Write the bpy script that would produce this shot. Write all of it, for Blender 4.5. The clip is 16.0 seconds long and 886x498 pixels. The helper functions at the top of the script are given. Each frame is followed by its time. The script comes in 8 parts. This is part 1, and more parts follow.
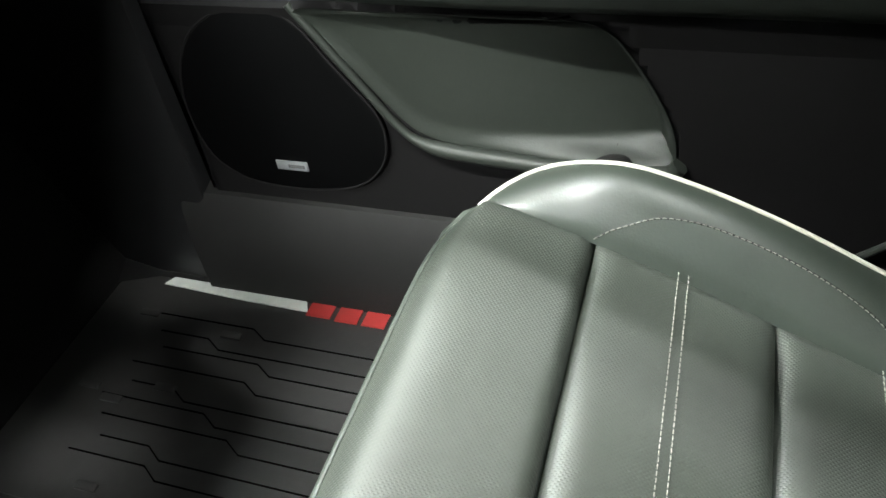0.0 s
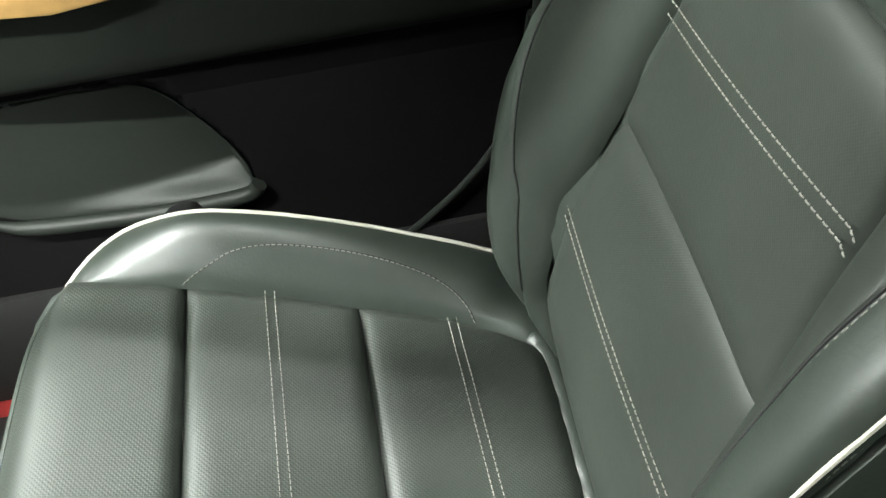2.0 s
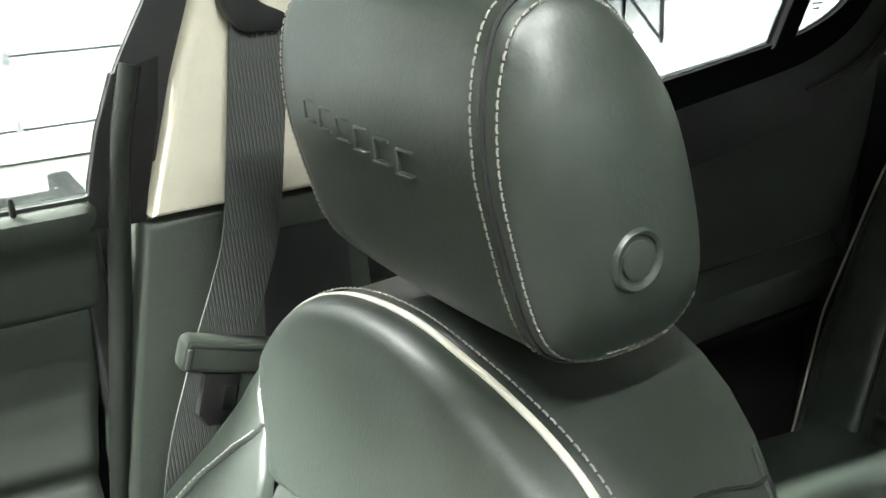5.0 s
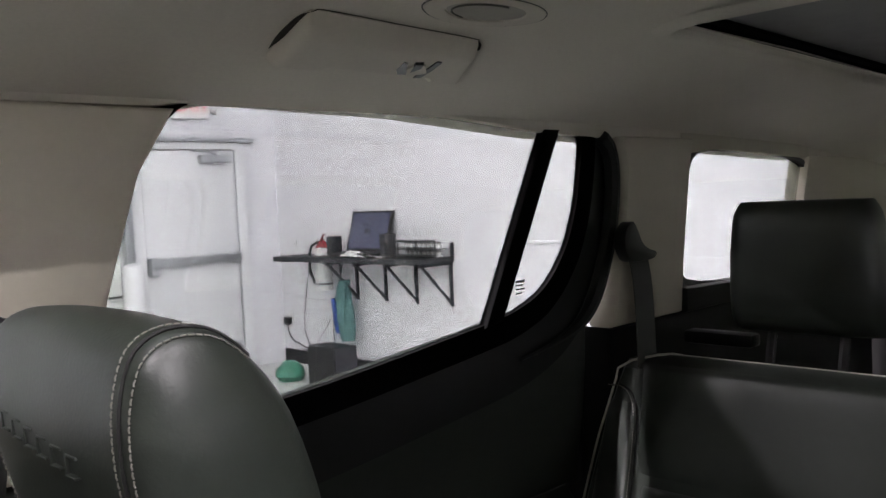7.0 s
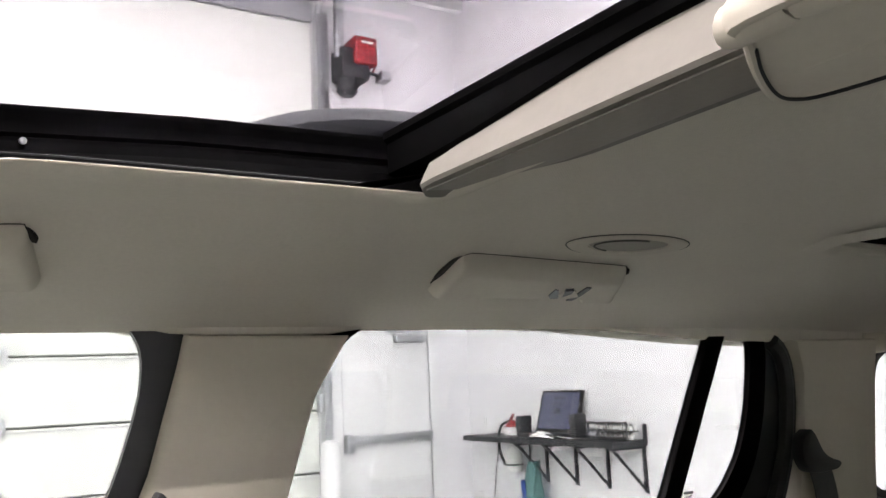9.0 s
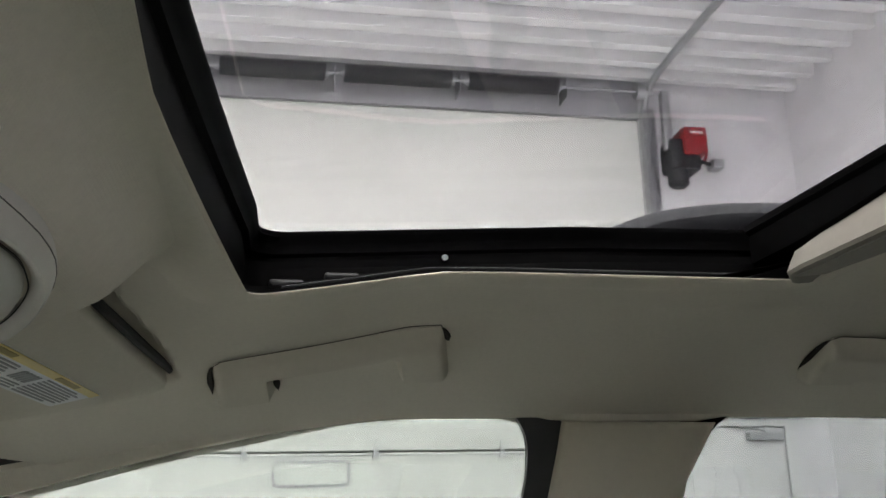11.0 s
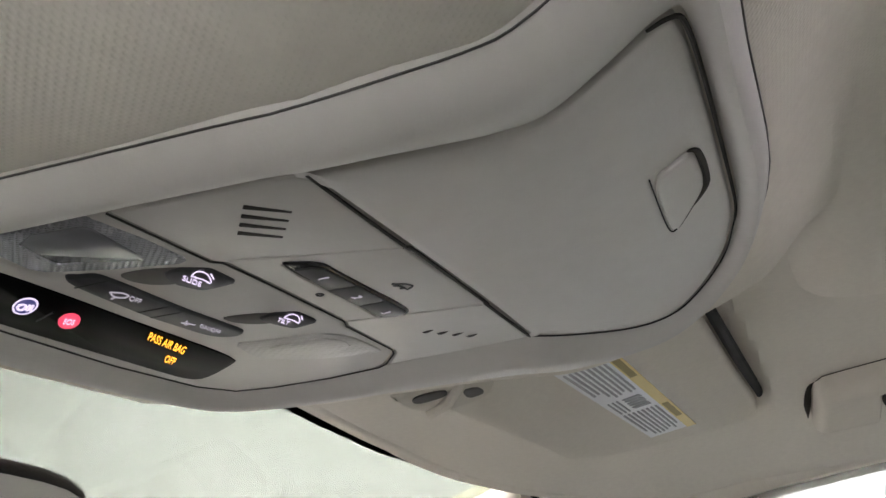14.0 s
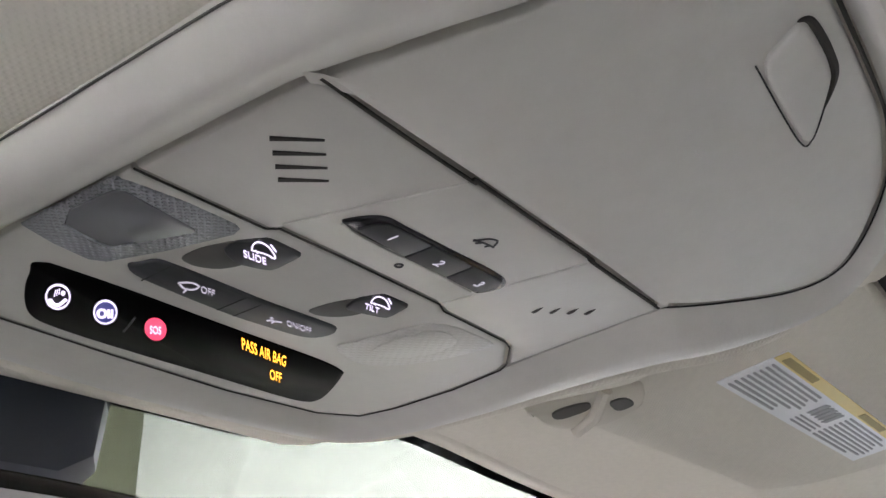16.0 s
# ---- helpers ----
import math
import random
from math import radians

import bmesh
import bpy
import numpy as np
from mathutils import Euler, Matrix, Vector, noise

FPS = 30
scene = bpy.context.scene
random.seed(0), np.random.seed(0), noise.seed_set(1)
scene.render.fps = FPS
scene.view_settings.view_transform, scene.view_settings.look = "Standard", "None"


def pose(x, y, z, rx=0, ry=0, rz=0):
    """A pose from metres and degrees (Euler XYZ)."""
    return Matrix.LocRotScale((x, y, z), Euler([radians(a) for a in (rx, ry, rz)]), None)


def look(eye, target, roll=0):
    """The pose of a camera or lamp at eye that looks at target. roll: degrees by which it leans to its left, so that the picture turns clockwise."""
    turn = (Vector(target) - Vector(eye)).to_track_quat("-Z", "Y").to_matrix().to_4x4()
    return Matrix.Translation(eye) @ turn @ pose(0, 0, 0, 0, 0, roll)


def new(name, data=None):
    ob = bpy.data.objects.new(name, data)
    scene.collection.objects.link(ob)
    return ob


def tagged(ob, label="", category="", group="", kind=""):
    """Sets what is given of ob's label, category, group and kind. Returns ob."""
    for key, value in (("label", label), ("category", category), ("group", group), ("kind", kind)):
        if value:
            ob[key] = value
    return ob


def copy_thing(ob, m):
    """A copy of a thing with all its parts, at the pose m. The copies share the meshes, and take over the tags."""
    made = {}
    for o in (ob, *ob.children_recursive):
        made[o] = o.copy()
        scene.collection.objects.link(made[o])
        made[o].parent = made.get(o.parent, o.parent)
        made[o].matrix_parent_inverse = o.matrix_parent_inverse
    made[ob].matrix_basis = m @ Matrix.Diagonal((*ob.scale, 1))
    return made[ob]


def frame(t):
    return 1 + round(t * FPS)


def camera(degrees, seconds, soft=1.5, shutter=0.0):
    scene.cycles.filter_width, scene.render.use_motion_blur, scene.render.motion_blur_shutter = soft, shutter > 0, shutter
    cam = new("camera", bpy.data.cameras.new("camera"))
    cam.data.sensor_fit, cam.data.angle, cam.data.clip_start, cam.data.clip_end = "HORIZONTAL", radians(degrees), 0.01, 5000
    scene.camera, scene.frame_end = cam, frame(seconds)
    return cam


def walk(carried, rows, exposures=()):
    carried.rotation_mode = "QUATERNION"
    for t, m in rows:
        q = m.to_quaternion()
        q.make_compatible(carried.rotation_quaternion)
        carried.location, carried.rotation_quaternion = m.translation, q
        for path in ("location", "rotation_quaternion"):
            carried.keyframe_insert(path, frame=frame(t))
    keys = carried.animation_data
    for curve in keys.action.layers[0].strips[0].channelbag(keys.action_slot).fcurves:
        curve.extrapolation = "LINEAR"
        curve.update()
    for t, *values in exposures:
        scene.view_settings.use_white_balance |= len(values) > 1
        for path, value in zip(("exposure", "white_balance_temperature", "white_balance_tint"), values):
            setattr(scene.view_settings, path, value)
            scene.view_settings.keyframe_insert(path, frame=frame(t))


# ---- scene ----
cam = camera(53.8, 16.0)
PATH = [
    (0, (0.002, 0.418, 0.875), (1.342, 1.064, -0.462), -10.4),
    (0.5, (0.006, 0.395, 0.881), (1.357, 0.944, -0.487), -11.0),
    (1, (0.004, 0.365, 0.894), (1.375, 0.769, -0.505), -10.5),
    (1.5, (0.0, 0.329, 0.918), (1.382, 0.532, -0.514), -9.9),
    (2, (-0.012, 0.305, 0.955), (1.347, 0.289, -0.512), -9.5),
    (2.5, (-0.023, 0.301, 0.978), (1.411, 0.005, -0.384), -7.8),
    (3, (-0.032, 0.283, 0.991), (1.502, -0.185, -0.204), -5.1),
    (3.5, (-0.021, 0.27, 1.001), (1.576, -0.324, -0.046), -4.4),
    (4, (-0.007, 0.254, 1.017), (1.634, -0.455, 0.121), -4.0),
    (4.2, (0.0, 0.247, 1.02), (1.662, -0.51, 0.203), -3.8),
    (6.3, (0.003, 0.244, 0.998), (1.462, -1.044, 0.535), -2.9),
    (6.5, (-0.046, 0.256, 1.01), (1.4, -1.075, 0.639), -2.9),
    (7, (-0.123, 0.238, 1.048), (1.309, -1.155, 0.935), -2.8),
    (7.5, (-0.159, 0.231, 1.081), (1.25, -1.184, 1.191), -3.1),
    (8, (-0.164, 0.225, 1.092), (1.252, -1.17, 1.31), -3.3),
    (8.5, (-0.179, 0.232, 1.091), (1.376, -0.999, 1.349), -2.8),
    (9, (-0.197, 0.243, 1.091), (1.477, -0.809, 1.393), -2.6),
    (9.2, (-0.204, 0.241, 1.088), (1.504, -0.744, 1.424), -2.6),
    (11.3, (-0.258, 0.303, 1.074), (1.649, 0.088, 1.639), -1.0),
    (11.5, (-0.256, 0.305, 1.073), (1.653, 0.177, 1.654), -1.0),
    (12, (-0.257, 0.322, 1.069), (1.644, 0.374, 1.688), -1.2),
    (12.5, (-0.255, 0.342, 1.065), (1.627, 0.553, 1.709), -1.1),
    (13, (-0.25, 0.352, 1.064), (1.609, 0.693, 1.717), -0.8),
    (13.5, (-0.219, 0.376, 1.057), (1.606, 0.851, 1.723), -1.1),
    (14, (-0.192, 0.392, 1.057), (1.569, 1.032, 1.755), -1.4),
    (14.5, (-0.177, 0.396, 1.048), (1.51, 1.177, 1.787), -1.4),
    (15, (-0.159, 0.393, 1.043), (1.463, 1.26, 1.828), -2.9),
    (15.5, (-0.15, 0.389, 1.041), (1.412, 1.318, 1.876), -2.6),
    (16, (-0.147, 0.389, 1.039), (1.379, 1.347, 1.909), -2.7),
]
walk(cam, [(t, look(eye, target, roll)) for t, eye, target, roll in PATH],
     exposures=[(0.0, 1.4, 6500, 6), (1.0, 1.2, 6450, 3), (1.5, 1.1, 6450, 3), (2.0, 1.1, 6500, 5), (2.5, 1.2, 6500, 5), (3.0, 1.95, 6500, 7), (3.5, 2.3, 6500, 8), (4.2, 2.75, 6500, 7), (6.3, 2.2, 6500, 8), (6.6, 1.95, 6500, 11), (7.0, 1.3, 6550, 26), (7.5, 1.4, 6600, 26), (8.0, 1.75, 6600, 25), (8.5, 1.75, 6700, 25), (9.2, 1.75, 6750, 24), (11.3, 0.85, 6700, 16), (12.0, 1.1, 6700, 19), (12.5, 1.3, 6700, 22), (13.0, 1.45, 6700, 24), (14.5, 2.2, 6400, 29), (16.0, 2.45, 6300, 30)])

# ---- world and lights ----
world = bpy.data.worlds.new("world")
scene.world = world
world.use_nodes = True
wn = world.node_tree.nodes
wn["Background"].inputs[0].default_value = (0.85, 0.9, 1.0, 1)
wn["Background"].inputs[1].default_value = 0.1

FLOOR_Z, CEIL_Z = -0.43, 4.92          # showroom bay floor and ceiling
WALL_X, WALL_Y = 7.0, -4.5             # wall with the roll-up door, wall with the shelf


def strip_lamp(x, y, length, watts):
    d = bpy.data.lights.new("tube_light", "AREA")
    d.shape, d.size, d.size_y, d.energy = "RECTANGLE", 0.16, length, watts
    d.color = (0.97, 1.0, 0.97)
    o = new("tube_light", d)
    o.matrix_world = pose(x, y, CEIL_Z - 0.16, 0, 0, 0)
    return o


# Lamps ahead and left of the car are unseen, added to light the cabin.
LAMPS = [(5.35, -1.25, 60), (5.35, 3.2, 140), (2.2, -1.6, 120), (1.6, 2.2, 480), (-1.8, -1.6, 720), (-1.6, 2.2, 560), (-5.2, 0.5, 1200), (1.4, 6.6, 1150), (-1.4, 6.6, 550)]
for lx, ly, watts in LAMPS:
    strip_lamp(lx, ly, 2.4, watts)


# ---- materials ----
def material(name, colour, rough=0.5, metal=0.0, spec=0.5, grain=0.0, grain_scale=60.0, bump=0.0, bump_scale=300.0, weave=0.0, weave_scale=260.0, plane="xy", coat=0.0, vary=0.0, weave_depth=0.0012):
    """Principled surface with stains at a large scale, grain at a small one, and relief from noise or a regular weave."""
    m = bpy.data.materials.new(name)
    m.use_nodes = True
    nt = m.node_tree
    b = nt.nodes["Principled BSDF"]
    b.inputs["Base Color"].default_value = (*colour, 1)
    b.inputs["Roughness"].default_value = rough
    b.inputs["Metallic"].default_value = metal
    b.inputs["Specular IOR Level"].default_value = spec
    b.inputs["Coat Weight"].default_value = coat
    tc = nt.nodes.new("ShaderNodeTexCoord")
    link = nt.links.new
    if grain or vary:
        big = nt.nodes.new("ShaderNodeTexNoise")
        big.inputs["Scale"].default_value, big.inputs["Detail"].default_value = 5.0, 3.0
        small = nt.nodes.new("ShaderNodeTexNoise")
        small.inputs["Scale"].default_value, small.inputs["Detail"].default_value = grain_scale, 4.0
        link(tc.outputs["Object"], big.inputs["Vector"])
        link(tc.outputs["Object"], small.inputs["Vector"])
        mixf = nt.nodes.new("ShaderNodeMath")
        mixf.operation = "ADD"
        link(big.outputs["Fac"], mixf.inputs[0])
        link(small.outputs["Fac"], mixf.inputs[1])
        ramp = nt.nodes.new("ShaderNodeMapRange")
        ramp.inputs["From Min"].default_value, ramp.inputs["From Max"].default_value = 0.6, 1.4
        ramp.inputs["To Min"].default_value, ramp.inputs["To Max"].default_value = 1 - grain, 1 + grain
        link(mixf.outputs[0], ramp.inputs["Value"])
        mul = nt.nodes.new("ShaderNodeVectorMath")
        mul.operation = "SCALE"
        mul.inputs[0].default_value = colour
        link(ramp.outputs[0], mul.inputs["Scale"])
        link(mul.outputs[0], b.inputs["Base Color"])
        rr = nt.nodes.new("ShaderNodeMapRange")
        rr.inputs["From Min"].default_value, rr.inputs["From Max"].default_value = 0.3, 0.7
        rr.inputs["To Min"].default_value, rr.inputs["To Max"].default_value = max(rough - 0.06, 0.02), min(rough + 0.06, 1)
        link(big.outputs["Fac"], rr.inputs["Value"])
        link(rr.outputs[0], b.inputs["Roughness"])
    normal = None
    if bump:
        n = nt.nodes.new("ShaderNodeTexNoise")
        n.inputs["Scale"].default_value, n.inputs["Detail"].default_value = bump_scale, 3.0
        link(tc.outputs["Object"], n.inputs["Vector"])
        bp = nt.nodes.new("ShaderNodeBump")
        bp.inputs["Strength"].default_value, bp.inputs["Distance"].default_value = bump, 0.001
        link(n.outputs["Fac"], bp.inputs["Height"])
        normal = bp
    if weave:
        v = nt.nodes.new("ShaderNodeTexVoronoi")
        v.voronoi_dimensions = "2D"
        v.inputs["Scale"].default_value, v.inputs["Randomness"].default_value = weave_scale, 0.10
        sep, com = nt.nodes.new("ShaderNodeSeparateXYZ"), nt.nodes.new("ShaderNodeCombineXYZ")
        link(tc.outputs["Object"], sep.inputs[0])
        link(sep.outputs["xyz".index(plane[0])], com.inputs[0])
        link(sep.outputs["xyz".index(plane[1])], com.inputs[1])
        tw = nt.nodes.new("ShaderNodeVectorRotate")
        tw.inputs["Angle"].default_value = 0.78
        link(com.outputs[0], tw.inputs["Vector"])
        link(tw.outputs[0], v.inputs["Vector"])
        mr = nt.nodes.new("ShaderNodeMapRange")
        mr.inputs["From Min"].default_value, mr.inputs["From Max"].default_value = 0.15, 0.42
        link(v.outputs["Distance"], mr.inputs["Value"])
        bp = nt.nodes.new("ShaderNodeBump")
        bp.inputs["Strength"].default_value, bp.inputs["Distance"].default_value = weave, weave_depth
        link(mr.outputs[0], bp.inputs["Height"])
        if normal:
            link(normal.outputs[0], bp.inputs["Normal"])
        normal = bp
    if normal:
        link(normal.outputs[0], b.inputs["Normal"])
    return m


def glow(name, colour, strength):
    m = bpy.data.materials.new(name)
    m.use_nodes = True
    b = m.node_tree.nodes["Principled BSDF"]
    b.inputs["Base Color"].default_value = (0.02, 0.02, 0.02, 1)
    b.inputs["Emission Color"].default_value = (*colour, 1)
    b.inputs["Emission Strength"].default_value = strength
    return m


def glass(name, colour=(1, 1, 1), rough=0.0, ior=1.45):
    m = bpy.data.materials.new(name)
    m.use_nodes = True
    nt = m.node_tree
    nt.nodes.remove(nt.nodes["Principled BSDF"])
    tr = nt.nodes.new("ShaderNodeBsdfTransparent")
    tr.inputs[0].default_value = (*colour, 1)
    gl = nt.nodes.new("ShaderNodeBsdfGlossy")
    gl.inputs["Roughness"].default_value = rough
    lw = nt.nodes.new("ShaderNodeLayerWeight")
    lw.inputs["Blend"].default_value = 0.5
    pw = nt.nodes.new("ShaderNodeMath")
    pw.operation, pw.inputs[1].default_value = "POWER", 4.0
    nt.links.new(lw.outputs["Facing"], pw.inputs[0])
    fr = nt.nodes.new("ShaderNodeMapRange")
    fr.inputs["To Min"].default_value, fr.inputs["To Max"].default_value = 0.015, 0.10
    nt.links.new(pw.outputs[0], fr.inputs["Value"])
    mx = nt.nodes.new("ShaderNodeMixShader")
    nt.links.new(fr.outputs[0], mx.inputs[0])
    nt.links.new(tr.outputs[0], mx.inputs[1])
    nt.links.new(gl.outputs[0], mx.inputs[2])
    nt.links.new(mx.outputs[0], nt.nodes["Material Output"].inputs[0])
    return m


LEATHER = material("leather", (0.0262, 0.0325, 0.0265), 0.41, spec=0.68, grain=0.12, grain_scale=90, bump=0.16, bump_scale=420)
PERF = material("perforated_leather", (0.0275, 0.032, 0.0265), 0.50, spec=0.66, grain=0.12, grain_scale=90, bump=0.12, bump_scale=420, weave=0.26, weave_scale=380)
PERFBACK = material("perforated_back_leather", (0.0265, 0.031, 0.0257), 0.50, spec=0.38, grain=0.12, grain_scale=90, bump=0.12, bump_scale=420, weave=0.09, weave_scale=640, plane="xz")
THREAD = material("thread", (0.21, 0.205, 0.18), 0.7, grain=0.2, grain_scale=400)
PIPING = material("piping", (0.52, 0.50, 0.43), 0.45, grain=0.1, grain_scale=200)
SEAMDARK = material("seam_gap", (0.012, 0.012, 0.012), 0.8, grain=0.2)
TRIM = material("dark_trim", (0.0095, 0.0092, 0.0092), 0.55, spec=0.15, grain=0.12, grain_scale=150, bump=0.25, bump_scale=600)
DOORLOW = material("hard_black_trim", (0.0042, 0.0039, 0.0041), 0.7, spec=0.06, grain=0.12, grain_scale=150, bump=0.25, bump_scale=600)
TRIMSOFT = material("soft_dark_trim", (0.032, 0.038, 0.031), 0.42, spec=0.4, grain=0.12, grain_scale=120, bump=0.18, bump_scale=420)
RUBBER = material("black_rubber", (0.007, 0.007, 0.0075), 0.45, grain=0.15, grain_scale=80)
GLOSSBLACK = material("gloss_black", (0.010, 0.010, 0.012), 0.22, grain=0.1, grain_scale=20)
CARPET = material("carpet", (0.009, 0.0085, 0.009), 0.95, spec=0.1, grain=0.3, grain_scale=300, bump=0.6, bump_scale=900)
MATRUB = material("floor_mat", (0.019, 0.018, 0.018), 0.55, grain=0.2, grain_scale=60, bump=0.3, bump_scale=500)
SILVERPRINT = material("silver_print", (0.45, 0.46, 0.44), 0.5, grain=0.1)
REDPRINT = material("red_print", (0.24, 0.018, 0.017), 0.5, grain=0.1)
FABRIC = material("headliner_knit", (0.68, 0.635, 0.55), 0.95, spec=0.1, grain=0.05, grain_scale=250, weave=0.22, weave_scale=640, weave_depth=0.0006)
BEIGE = material("beige_plastic", (0.62, 0.575, 0.49), 0.72, spec=0.18, grain=0.04, grain_scale=150, bump=0.10, bump_scale=700)
BEIGESOFT = material("beige_pillar", (0.56, 0.52, 0.43), 0.7, spec=0.2, grain=0.03, grain_scale=150, bump=0.15, bump_scale=500)
GREYPLASTIC = material("console_plastic", (0.56, 0.535, 0.49), 0.42, spec=0.4, grain=0.04, grain_scale=150, bump=0.08, bump_scale=800)
BELT = material("belt_webbing", (0.045, 0.048, 0.045), 0.6, grain=0.15, grain_scale=350, weave=0.4, weave_scale=500)
CHROME = material("chrome", (0.75, 0.75, 0.75), 0.15, metal=1.0, grain=0.05)
STEEL = material("galvanised_steel", (0.42, 0.43, 0.45), 0.35, metal=0.8, grain=0.15, grain_scale=12)
WALLPAINT = material("white_wall_paint", (0.80, 0.79, 0.83), 0.75, grain=0.02, grain_scale=20, bump=0.05, bump_scale=60)
GREYPAINT = material("pale_grey_paint", (0.36, 0.36, 0.39), 0.7, grain=0.03, grain_scale=12)
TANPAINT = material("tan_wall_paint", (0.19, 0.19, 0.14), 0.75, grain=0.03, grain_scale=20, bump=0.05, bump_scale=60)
DOORPAINT = material("white_door_paint", (0.78, 0.78, 0.80), 0.45, grain=0.02, grain_scale=15)
ROLLPAINT = material("white_door_steel", (0.78, 0.80, 0.77), 0.5, grain=0.02, grain_scale=10)
DECK = material("ceiling_deck", (0.83, 0.83, 0.86), 0.6, grain=0.03, grain_scale=8)
CONCRETE = material("sealed_concrete", (0.66, 0.66, 0.65), 0.45, grain=0.2, grain_scale=9, bump=0.1, bump_scale=80)
DARKMETAL = material("black_steel", (0.025, 0.025, 0.03), 0.5, grain=0.1)
REDPAINT = material("red_enamel", (0.30, 0.022, 0.028), 0.35, grain=0.1, grain_scale=30)
GREYGLASS = material("grey_sunshade", (0.30, 0.30, 0.29), 0.7, grain=0.1, grain_scale=40)
TRACKBLACK = material("track_black", (0.0013, 0.0013, 0.0014), 0.6, spec=0.02, grain=0.15, grain_scale=60)
RAILMETAL = material("dull_grey_rail", (0.035, 0.036, 0.038), 0.4, metal=0.6, grain=0.15, grain_scale=60)
WINDOW = glass("side_glass", (0.285, 0.298, 0.29))
WINDSHIELD = glass("windshield_glass", (0.20, 0.217, 0.19))
ROOFGLASS = glass("tinted_roof_glass", (0.33, 0.33, 0.33))
WHITEPRINT = material("white_print", (0.8, 0.8, 0.8), 0.5, grain=0.02)
YELLOWPRINT = material("yellow_print", (0.75, 0.60, 0.22), 0.5, grain=0.03)
TEXTGREY = material("grey_print", (0.33, 0.33, 0.33), 0.6, grain=0.1)
OCHREPRINT = material("ochre_print", (0.34, 0.26, 0.08), 0.6, grain=0.1)
WARMLENS = material("warm_ribbed_lens", (0.52, 0.50, 0.46), 0.3, spec=0.5, grain=0.06, grain_scale=80, weave=0.2, weave_scale=420)
# dark tone for fine gaps, and for shade painted into recesses
SCOOP = material("gap_and_shade", (0.10, 0.095, 0.085), 0.6, spec=0.3, grain=0.1, grain_scale=80)
LINEDARK = material("handle_shade", (0.045, 0.041, 0.035), 0.9, spec=0.05, grain=0.1)
INK = material("ink", (0.06, 0.06, 0.06), 0.6, grain=0.1)
LAMPLENS = material("frosted_lamp_lens", (0.42, 0.395, 0.345), 0.85, spec=0.1, grain=0.05, grain_scale=150)
UNDERSHADE = material("grey_beige_cloth", (0.36, 0.335, 0.30), 0.9, spec=0.1, grain=0.06, grain_scale=250)
LENSGREY = material("smooth_lamp_lens", (0.19, 0.19, 0.20), 0.2, spec=0.7, grain=0.1, grain_scale=30)
POCKET = material("pocket_trim", (0.0118, 0.0138, 0.0115), 0.5, spec=0.26, grain=0.12, grain_scale=120, bump=0.18, bump_scale=420)
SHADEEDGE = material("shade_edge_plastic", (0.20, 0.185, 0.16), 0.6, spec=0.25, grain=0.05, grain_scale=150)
SENSORGREY = material("blue_grey_plastic", (0.050, 0.060, 0.075), 0.45, spec=0.4, grain=0.1, grain_scale=60)
CARPAINT = material("dark_car_paint", (0.030, 0.031, 0.035), 0.55, spec=0.2, grain=0.1, grain_scale=20)
CLEARLENS = material("ribbed_lens", (0.34, 0.345, 0.36), 0.25, spec=0.6, grain=0.08, grain_scale=80, weave=0.7, weave_scale=680)
WOODTRIM = material("wood_trim", (0.45, 0.27, 0.10), 0.3, grain=0.25, grain_scale=50, coat=0.4)


# ---- building helpers ----
def part(name, bm, mat, parent=None, label="", smooth=True):
    me = bpy.data.meshes.new(name)
    bmesh.ops.recalc_face_normals(bm, faces=bm.faces)
    bm.to_mesh(me)
    bm.free()
    me.materials.append(mat)
    if smooth:
        me.shade_smooth()
        me.set_sharp_from_angle(angle=radians(40))
    o = new(name, me)
    if parent:
        o.parent = parent
    return tagged(o, label)


def thing(name, label, category, group="", kind="", at=(0, 0, 0)):
    o = new(name)
    o.empty_display_size = 0.05
    o.location = at
    bpy.context.view_layer.update()
    return tagged(o, label, category, group, kind)


def settle(root):
    """Parts are written in world places; take the base of their thing off again."""
    base = root.location.copy()
    for o in root.children:
        o.location = o.location - base


def add_box(bm, x0, x1, y0, y1, z0, z1, bevel=0.0, seg=2):
    res = bmesh.ops.create_cube(bm, size=1)
    vs = res["verts"]
    for v in vs:
        v.co = Vector(((x0 + x1) / 2 + v.co.x * (x1 - x0), (y0 + y1) / 2 + v.co.y * (y1 - y0), (z0 + z1) / 2 + v.co.z * (z1 - z0)))
    if bevel:
        es = list({e for v in vs for e in v.link_edges})
        bmesh.ops.bevel(bm, geom=es, offset=bevel, segments=seg, affect="EDGES", profile=0.5)
    return bm


def box(x0, x1, y0, y1, z0, z1, bevel=0.0, seg=2):
    return add_box(bmesh.new(), min(x0, x1), max(x0, x1), min(y0, y1), max(y0, y1), min(z0, z1), max(z0, z1), bevel, seg)


def add_grid(bm, fn, nu, nv, loop=False):
    rows = [[bm.verts.new(fn(i / nu, j / nv)) for i in range(nu + (0 if loop else 1))] for j in range(nv + 1)]
    n = len(rows[0])
    for j in range(nv):
        for i in range(n if loop else n - 1):
            bm.faces.new((rows[j][i], rows[j][(i + 1) % n], rows[j + 1][(i + 1) % n], rows[j + 1][i]))
    return rows


def grid(fn, nu, nv):
    bm = bmesh.new()
    add_grid(bm, fn, nu, nv)
    return bm


